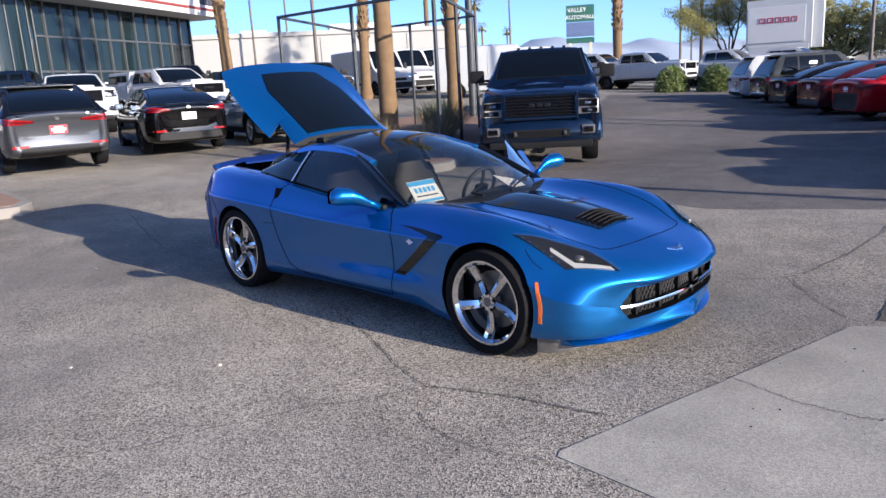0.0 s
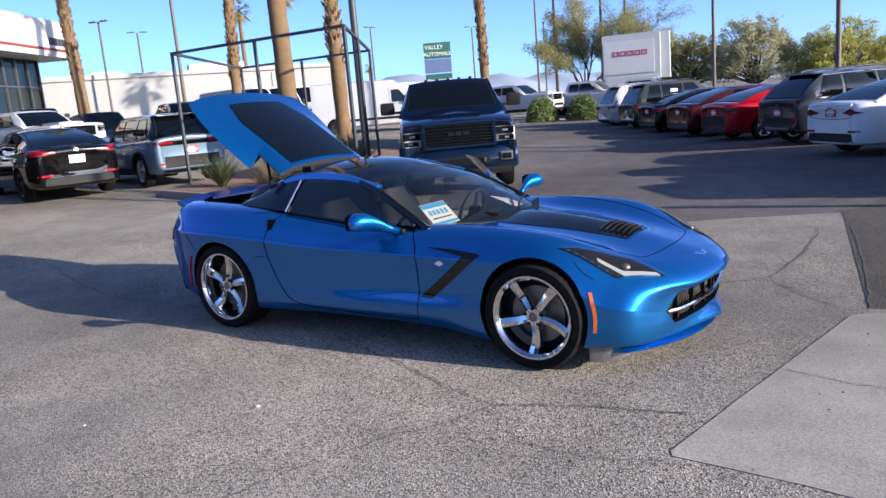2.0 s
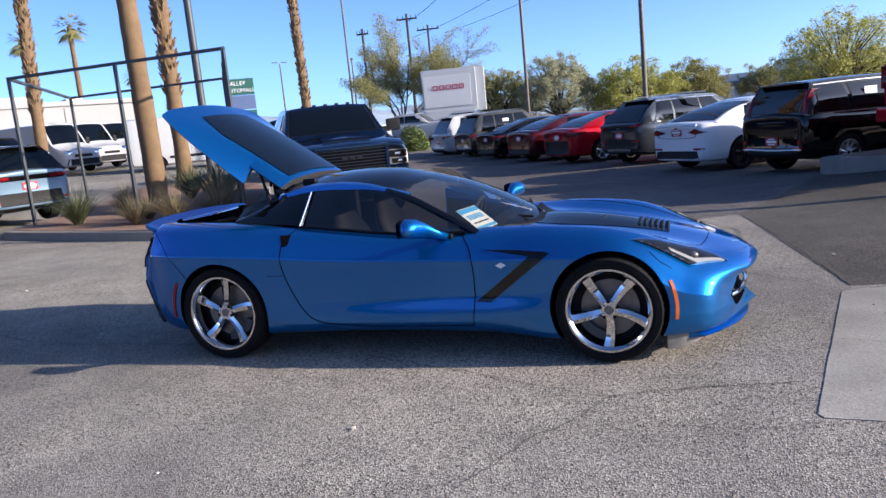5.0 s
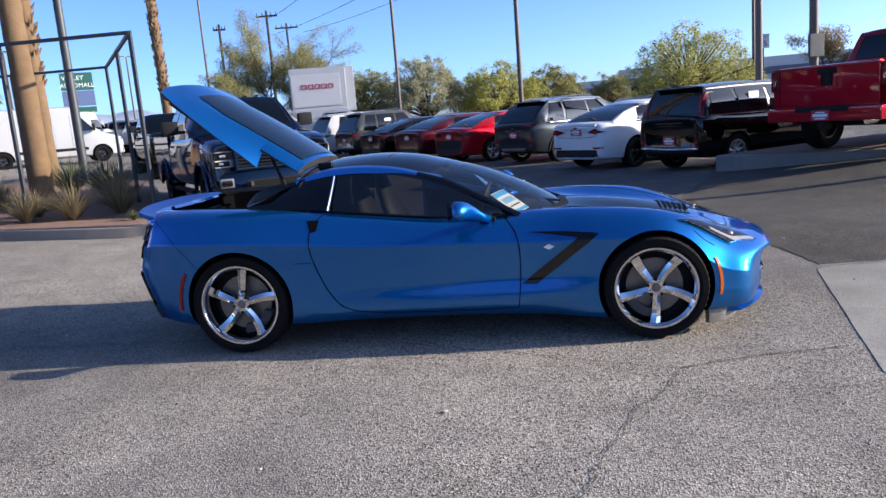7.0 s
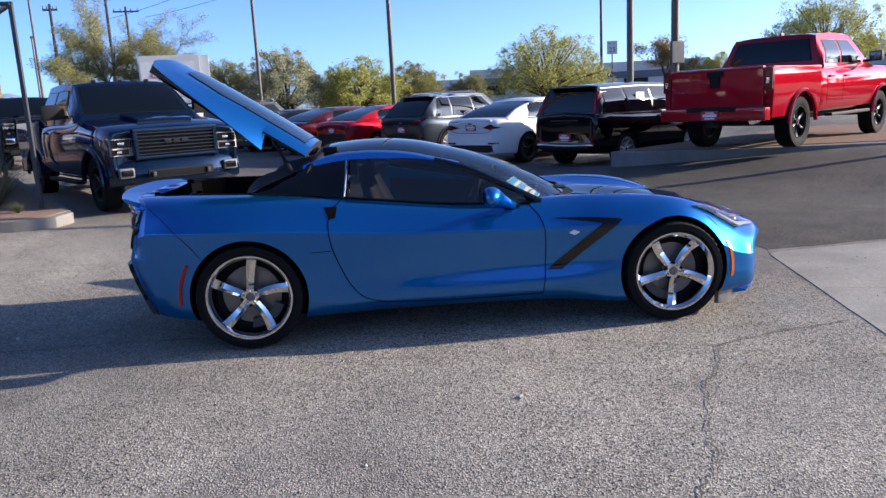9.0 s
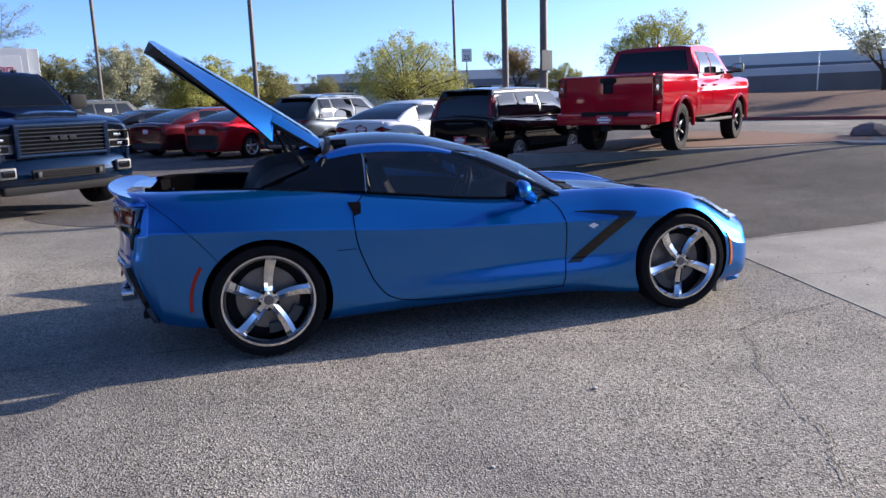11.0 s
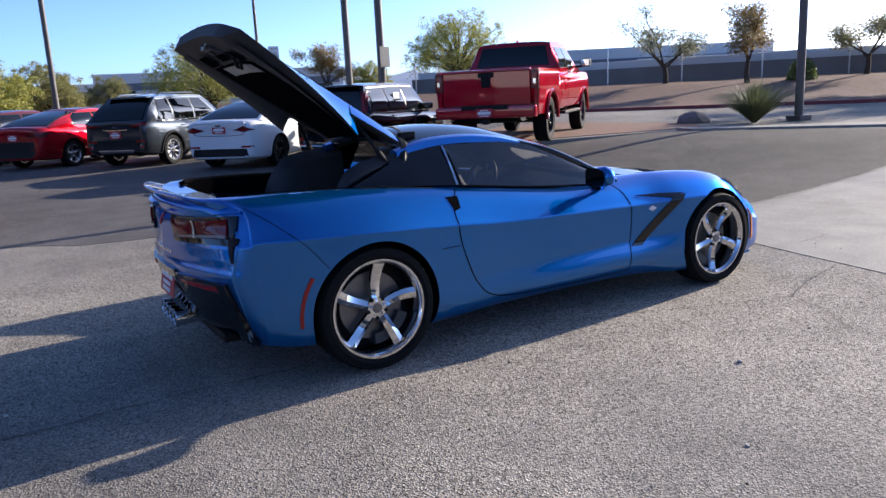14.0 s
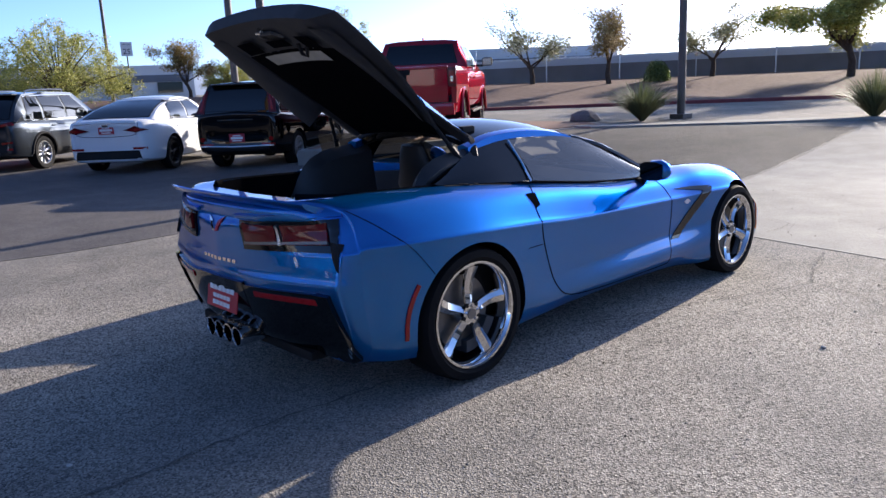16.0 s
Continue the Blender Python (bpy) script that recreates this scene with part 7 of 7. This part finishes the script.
def leaf_mat(name, c, c2):
    m, nodes, links, b = material(name)
    geo, ramp = nodes.new("ShaderNodeNewGeometry"), nodes.new("ShaderNodeValToRGB")
    ramp.color_ramp.elements[0].color, ramp.color_ramp.elements[1].color = (*c, 1), (*c2, 1)
    links.new(geo.outputs["Random Per Island"], ramp.inputs[0])
    links.new(ramp.outputs[0], b.inputs["Base Color"])
    b.inputs["Roughness"].default_value = .6
    tr, mix = nodes.new("ShaderNodeBsdfTranslucent"), nodes.new("ShaderNodeMixShader")
    links.new(ramp.outputs[0], tr.inputs[0])
    mix.inputs[0].default_value = .35
    links.new(b.outputs[0], mix.inputs[1])
    links.new(tr.outputs[0], mix.inputs[2])
    links.new(mix.outputs[0], nodes["Material Output"].inputs[0])
    return m


LEAF_OLIVE = leaf_mat("olive_leaves", (.12, .13, .042), (.40, .36, .14))
LEAF_GREEN = leaf_mat("yellow_green_leaves", (.17, .195, .036), (.50, .47, .11))
LEAF_GREY = leaf_mat("grey_green_leaves", (.17, .18, .10), (.46, .44, .26))
LEAF_RUST = leaf_mat("rusty_leaves", (.24, .14, .05), (.36, .29, .11))
LEAF_BUSH = leaf_mat("shrub_leaves", (.055, .085, .022), (.19, .24, .07))
GRASS = leaf_mat("straw_grass", (.14, .105, .055), (.33, .27, .15))
BLADE = leaf_mat("grey_green_blades", (.06, .075, .035), (.17, .19, .085))


def tree(name, label, h, spread, leaf, seed, density=1.0, low=.25, weep=.15, leafsize=.11, trunk_r=.16, forks=7):
    """Tapered trunk with limbs, and a crown of many small leaves in clumps along the twigs."""
    rng = random.Random(seed)
    ob = empty(name, label, "tree")
    bt, bl = bmesh.new(), bmesh.new()
    tips = []

    def limb(p, d, length, r, depth):
        pts, q, v = [p], p.copy(), d.normalized()
        n = 4
        for i in range(n):
            v = (v + Vector((rng.uniform(-.3, .3), rng.uniform(-.3, .3), rng.uniform(-.12, .22) - (weep if depth < 2 else 0)))).normalized()
            q = q + v * length / n
            pts.append(q.copy())
        tube(bt, pts, [max(.006, r * (1 - .6 * i / n)) for i in range(n + 1)], 6 if depth > 1 else 4)
        if depth <= 1:
            tips.extend(pts[1:])
        if depth > 0:
            for k in range(3 if depth > 1 else 4):
                a = pts[rng.randint(2, n)]
                e = (v + Vector((rng.uniform(-1, 1), rng.uniform(-1, 1), rng.uniform(-.25, .7)))).normalized()
                limb(a, e, length * rng.uniform(.5, .75), r * .45, depth - 1)

    top = h * low
    base = [Vector((0, 0, -.1)), Vector((rng.uniform(-.1, .1), rng.uniform(-.1, .1), top * .5)), Vector((rng.uniform(-.2, .2), rng.uniform(-.2, .2), top))]
    tube(bt, base, [trunk_r * 1.25, trunk_r, trunk_r * .8], 9)
    for k in range(forks):
        a = 2 * math.pi * k / forks + rng.uniform(-.4, .4)
        d = Vector((math.cos(a) * spread, math.sin(a) * spread, (h - top) * rng.uniform(.5, 1.25)))
        limb(base[-1] - Vector((0, 0, rng.uniform(0, top * .25))), d, d.length * .58, trunk_r * .5, 2)
    k = h / max(p.z for p in tips)
    bmesh.ops.scale(bt, vec=(1, 1, k), verts=bt.verts)
    tips = [Vector((p.x, p.y, p.z * k)) for p in tips]
    count = int(58 * density)
    for p in tips:
        for _ in range(count):
            g = [max(-1.5, min(1.5, rng.gauss(0, 1))) for _ in range(3)]
            c = p + Vector((g[0] * .30, g[1] * .30, g[2] * .21 - .05)) * (spread / 2.6) ** .5
            n1 = Vector((rng.uniform(-1, 1), rng.uniform(-1, 1), rng.uniform(-.6, .6))).normalized()
            n2 = n1.orthogonal().normalized()
            s, w = leafsize * rng.uniform(.5, 1.1), leafsize * rng.uniform(.18, .36)
            vs = [bl.verts.new(c + o) for o in (n1 * s, n2 * w, -n1 * s, -n2 * w)]
            bl.faces.new(vs)
    part("trunk", bt, BARK, ob, "", 50)
    part("crown", bl, leaf, ob, "", 0)
    return ob


def full_tree(name, label, h, spread, leaf, seed, clumps=230, leaves=95, weep=.5, leafsize=.10, base=.12):
    """A broad tree, leafy nearly to the ground: limbs fan out to clumps in an uneven dome, and each clump hangs in short strands."""
    rng = random.Random(seed)
    ob = empty(name, label, "tree")
    bt, bl = bmesh.new(), bmesh.new()
    tube(bt, [(0, 0, -.1), (.05, .03, h * .12), (.02, .08, h * .25)], [.20, .16, .13], 9)
    for k in range(clumps):
        a, el = rng.uniform(0, 2 * math.pi), math.asin(rng.uniform(-.25, 1))
        d = Vector((math.cos(a) * math.cos(el), math.sin(a) * math.cos(el), math.sin(el)))
        lump = 1 + .34 * noise.noise(d * 1.7 + Vector((seed, 0, 0))) + .16 * noise.noise(d * 4.1 + Vector((0, seed, 0)))
        r = lump * rng.uniform(.45, 1.0) ** .6
        c = Vector((d.x * spread * r, d.y * spread * r, h * (.45 + .52 * d.z * r)))
        c.z = max(c.z, h * base)
        if k % 4 == 0:
            mid = Vector((c.x * .45, c.y * .45, h * .25 + (c.z - h * .25) * .6))
            tube(bt, [(.02, .08, h * .22), mid, c], [.065, .04, .012], 5)
        size = rng.uniform(.45, .95) * (spread / 3.4) ** .5
        for s in range(9):
            e = Vector((rng.gauss(0, 1), rng.gauss(0, 1), rng.gauss(0, .8))).normalized() * size * rng.uniform(.3, 1)
            for q in range(leaves // 7):
                u = (q + rng.random()) / (leaves // 7)
                p = c + e * u + Vector((rng.gauss(0, .11), rng.gauss(0, .11), rng.gauss(0, .09) - weep * u * u * size))
                n1 = Vector((rng.uniform(-1, 1), rng.uniform(-1, 1), rng.uniform(-.8, .4))).normalized()
                n2 = n1.orthogonal().normalized()
                ls, w = leafsize * rng.uniform(.5, 1.1), leafsize * rng.uniform(.2, .4)
                bl.faces.new([bl.verts.new(p + o) for o in (n1 * ls, n2 * w, -n1 * ls, -n2 * w)])
    part("trunk", bt, BARK, ob, "", 50)
    part("crown", bl, leaf, ob, "", 0)
    return ob


def put(ob, x, y, deg=0.0, scale=1.0):
    ob.matrix_basis = pose(x, y, height(x, y) - .05, 0, 0, deg) @ Matrix.Scale(scale, 4)


t1 = tree("tree", "tall airy olive-green tree behind the lot", 9.3, 2.3, LEAF_OLIVE, 3, 2.0, .10, .05, .09)
put(t1, -20.9, 52.0)
t2 = full_tree("tree", "broad olive-green tree beyond the parked row", 5.0, 2.9, LEAF_OLIVE, 5)
put(t2, -12.5, 50)
t3 = full_tree("tree", "broad grey-green tree beyond the parked row", 5.5, 3.0, LEAF_GREY, 8)
put(t3, -7.6, 48.5)
t4 = full_tree("tree", "yellow-green desert tree with feathery crown", 4.8, 3.2, LEAF_GREEN, 11)
put(t4, -2.6, 49.0)
put(copy_thing(t2, Matrix()), 1.2, 52, 120, .85)
put(copy_thing(t3, Matrix()), -16.5, 52, 200, .8)
put(copy_thing(t1, Matrix()), -17.8, 55.5, 80, .9)
put(copy_thing(t2, Matrix()), 6, 56, 40, .6)
t5 = full_tree("tree", "wide yellow-green palo verde with drooping feathery crown", 5.4, 3.3, LEAF_GREEN, 21, 230, 84, 1.3, .085)
put(t5, 8.7, 38.5)
put(copy_thing(t5, Matrix()), 27, 41.5, 60, 1.1)
put(copy_thing(t4, Matrix()), 22.5, 47, 20, .55)
t6 = tree("tree", "sparse twisted desert tree on the gravel bank", 4.2, 2.0, LEAF_GREY, 31, .28, .32, .05, .10, .13, 5)
put(t6, 28.2, 23.7)
t7 = tree("tree", "sparse twisted tree with rusty leaves on the bank", 4.0, 1.9, LEAF_RUST, 36, .40, .34, .1, .10, .12, 5)
put(t7, 29.0, 19.3)
put(copy_thing(t6, Matrix()), 33.4, 16.1, 140, .95)
t8 = tree("tree", "leafy green tree overhanging the gravel bank", 6.5, 3.2, LEAF_GREEN, 41, 1.6, .3, .25, .11)
put(t8, 33.9, 9.6)
put(copy_thing(t7, Matrix()), 17.5, 42.5, 140, .9)


def palm(name, label, h, r, crown=True, seed=1, lean=(0, 0), stubs=True):
    rng = random.Random(seed)
    ob = empty(name, label, "palm tree")
    bm = bmesh.new()
    n = 40
    pts = [Vector((lean[0] * (i / n) ** 1.5, lean[1] * (i / n) ** 1.5, h * i / n)) for i in range(n + 1)]
    tube(bm, pts, [r * (1.25 if i < 2 else 1.0 + .05 * rng.uniform(-1, 1)) * (1 - .15 * i / n) for i in range(n + 1)], 14)
    part("trunk", bm, PALM_BARK, ob)
    if stubs:
        bm = bmesh.new()
        for i in range(int(h * 34)):
            z = h * (.22 + .78 * rng.random())
            a = rng.uniform(0, 2 * math.pi)
            c = Vector((lean[0] * (z / h) ** 1.5 + r * .92 * math.cos(a), lean[1] * (z / h) ** 1.5 + r * .92 * math.sin(a), z))
            tip = c + Vector((math.cos(a) * .10, math.sin(a) * .10, .12))
            rod(bm, c - Vector((0, 0, .05)), tip, .045, .015, 4)
        tagged(part("leaf_stub_layer", bm, PALM_BARK, ob, "", 0), kind="stuff")
    if crown:
        bm = bmesh.new()
        for k in range(34):
            a = rng.uniform(0, 2 * math.pi)
            el = rng.uniform(-.9, 1.1)
            d = Vector((math.cos(a) * math.cos(el), math.sin(a) * math.cos(el), math.sin(el)))
            p0 = pts[-1]
            p1 = p0 + d * 1.0
            s = d.cross(Vector((0, 0, 1))).normalized()
            for j in range(15):
                f = (j - 7) / 7
                e = p1 + d * (1.0 - .35 * abs(f)) + s * f * 1.0 - Vector((0, 0, .35 * abs(f) + .2))
                bm.faces.new([bm.verts.new(v) for v in (p1 + s * .10 * (f - .5), p1 + s * .10 * (f + .5), e)])
            bm.faces.new([bm.verts.new(v) for v in (p0 - s * .03, p0 + s * .03, p1 + s * .015, p1 - s * .015)])
        part("crown", bm, LEAF_OLIVE, ob, "", 0)
    return ob


for x, y, h, r, seed, lean, crown in ((-8.45, 7.09, 11, .20, 1, (-.3, .2), False), (-13.5, 14.5, 13, .24, 2, (0, 0), True), (-27.4, 22.3, 14, .27, 3, (.6, .2), True), (-22.2, 38.7, 15, .30, 4, (-.4, .3), True), (-41.5, 22.4, 16, .36, 5, (-1.2, 0), True)):
    put(palm("palm_tree", "tall palm with rough orange-brown trunk", h, r, crown, seed, lean, seed > 1), x, y)
pf = palm("palm_tree", "distant fan palm with full crown", 13.5, .28, True, 9, (0, 0), False)
put(pf, -60.2, 59.4, 0, 1.02)
for x, y, s in ((-56.2, 49.2, .82), (-62.7, 70.6, .69), (-68.7, 78.6, .52), (-65.9, 80.7, .46)):
    put(copy_thing(pf, Matrix()), x, y, x * 7, s)


def tuft(name, label, h, n, mat, seed, spread=.6, droop=.5):
    rng = random.Random(seed)
    bm = bmesh.new()
    for k in range(n):
        a = rng.uniform(0, 2 * math.pi)
        lean = rng.random() ** .7 * spread
        l = h * rng.uniform(.6, 1.1)
        d = Vector((math.cos(a), math.sin(a), 0))
        w = d.cross(Vector((0, 0, 1))) * rng.uniform(.006, .012) * (h / .8)
        rows = []
        for i in range(5):
            u = i / 4
            p = d * (.06 * rng.random() + lean * l * u + droop * lean * l * u * u) + Vector((0, 0, l * (u - droop * lean * u * u)))
            rows.append([p - w * (1 - .9 * u), p + w * (1 - .9 * u)])
        skin(bm, rows)
    ob = finish(name, bm, mat, None, "", 0)
    return tagged(ob, label, "shrub", "", "stuff")


def plant(ob, x, y, z=.15, s=1.0, deg=0.0):
    ob.matrix_basis = pose(x, y, height(x, y) + z, 0, 0, deg) @ Matrix.Scale(s, 4)


straw = tuft("grass_tuft", "dry straw-coloured grass tuft on the island", .75, 260, GRASS, 1, .9)
plant(straw, -6.9, 5.6)
green = tuft("grass_tuft", "yellow-green grass tuft on the island", .8, 380, BLADE, 2, .8)
plant(green, -9.0, 5.5)
plant(copy_thing(straw, Matrix()), -7.9, 6.1, .15, .8, 50)
plant(copy_thing(green, Matrix()), -8.1, 8.6, .15, 1.3, 90)
plant(copy_thing(green, Matrix()), -9.6, 9.6, .15, 1.2, 10)
plant(copy_thing(straw, Matrix()), -10.4, 8.4, .15, .9, 10)
plant(copy_thing(straw, Matrix()), -9.4, 7.2, .15, .8, 70)
plant(copy_thing(green, Matrix()), -5.75, 5.4, .15, .25, 70)
desert = tuft("desert_spoon", "grey-green spiky desert plant by the ramp", 1.05, 1100, BLADE, 5, 1.05, .38)
plant(desert, 12.6, 7.0, .0, 1.0)
plant(copy_thing(desert, Matrix()), 14.3, 2.3, .0, 1.0, 40)


def shrub(label, h, w, leaf, seed):
    rng = random.Random(seed)
    bm = bmesh.new()
    for k in range(2600):
        d = Vector((rng.gauss(0, 1), rng.gauss(0, 1), abs(rng.gauss(0, 1)))).normalized() * rng.random() ** .35
        c = Vector((d.x * w / 2, d.y * w / 2, d.z * h))
        n1 = Vector((rng.uniform(-1, 1), rng.uniform(-1, 1), rng.uniform(0, 1))).normalized()
        n2 = n1.orthogonal().normalized()
        bm.faces.new([bm.verts.new(c + o) for o in (n1 * .09, n2 * .03, -n1 * .09, -n2 * .03)])
    return tagged(finish("shrub", bm, leaf, None, "", 0), label, "shrub", "", "stuff")


b1 = shrub("round bright green shrub at the end of the lot", 1.3, 1.7, LEAF_BUSH, 1)
plant(b1, -14.3, 30.8, 0)
plant(copy_thing(b1, Matrix()), -12.4, 31.6, 0, 1.05, 80)
plant(copy_thing(b1, Matrix()), 30.5, 17.5, .1, .8, 30)
plant(copy_thing(straw, Matrix()), -7.3, 7.6, .15, 1.25, 130)
plant(copy_thing(straw, Matrix()), -6.5, 6.3, .15, 1.1, 200)
plant(copy_thing(straw, Matrix()), -7.6, 5.4, .15, .9, 260)

# boulder by the ramp
bm = bmesh.new()
bmesh.ops.create_icosphere(bm, subdivisions=2, radius=.42)
for v2 in bm.verts:
    n = noise.noise(v2.co * 2.1) * .16 + noise.noise(v2.co * 6) * .04
    v2.co = Vector((v2.co.x * 1.35, v2.co.y * .95, max(-.1, v2.co.z * .62))) * (1 + n)
rock = tagged(finish("boulder", bm, plain("grey_boulder", (.22, .18, .16), .9, 0, .3, 4, .6, 30), None, "", 0), "grey angular boulder beside the ramp", "rock")
rock.matrix_basis = pose(12.3, 8.5, height(12.3, 8.5) + .05, 0, 0, 25)

# distant hills, with the haze put into their pale blue colour
HILL = plain("haze_tinted_hills", (.36, .42, .50), 1.0, 0, .12, .004)
def hills(x0, y0, x1, y1, hmax, seed):
    bm = bmesh.new()
    rows = []
    a, b = Vector((x0, y0)), Vector((x1, y1))
    back = Vector((a + b)).normalized() * 300
    for i in range(61):
        p = a.lerp(b, i / 60)
        hh = hmax * (.35 + .65 * abs(noise.noise((i * .13, seed, 0))) + .10 * noise.noise((i * .5, seed, 3))) * math.sin(math.pi * i / 60) ** .4
        rows.append([(p.x, p.y, -5), (p.x + back.x * .4, p.y + back.y * .4, max(4, hh * .55)), (p.x + back.x, p.y + back.y, max(8, hh)), (p.x + back.x * 1.6, p.y + back.y * 1.6, -5)])
    skin(bm, rows)
    bmesh.ops.recalc_face_normals(bm, faces=bm.faces)
    tagged(finish("hills", bm, HILL, None, "", 60), "desert hills on the horizon, tinted pale blue for haze", "hills", "", "structure")
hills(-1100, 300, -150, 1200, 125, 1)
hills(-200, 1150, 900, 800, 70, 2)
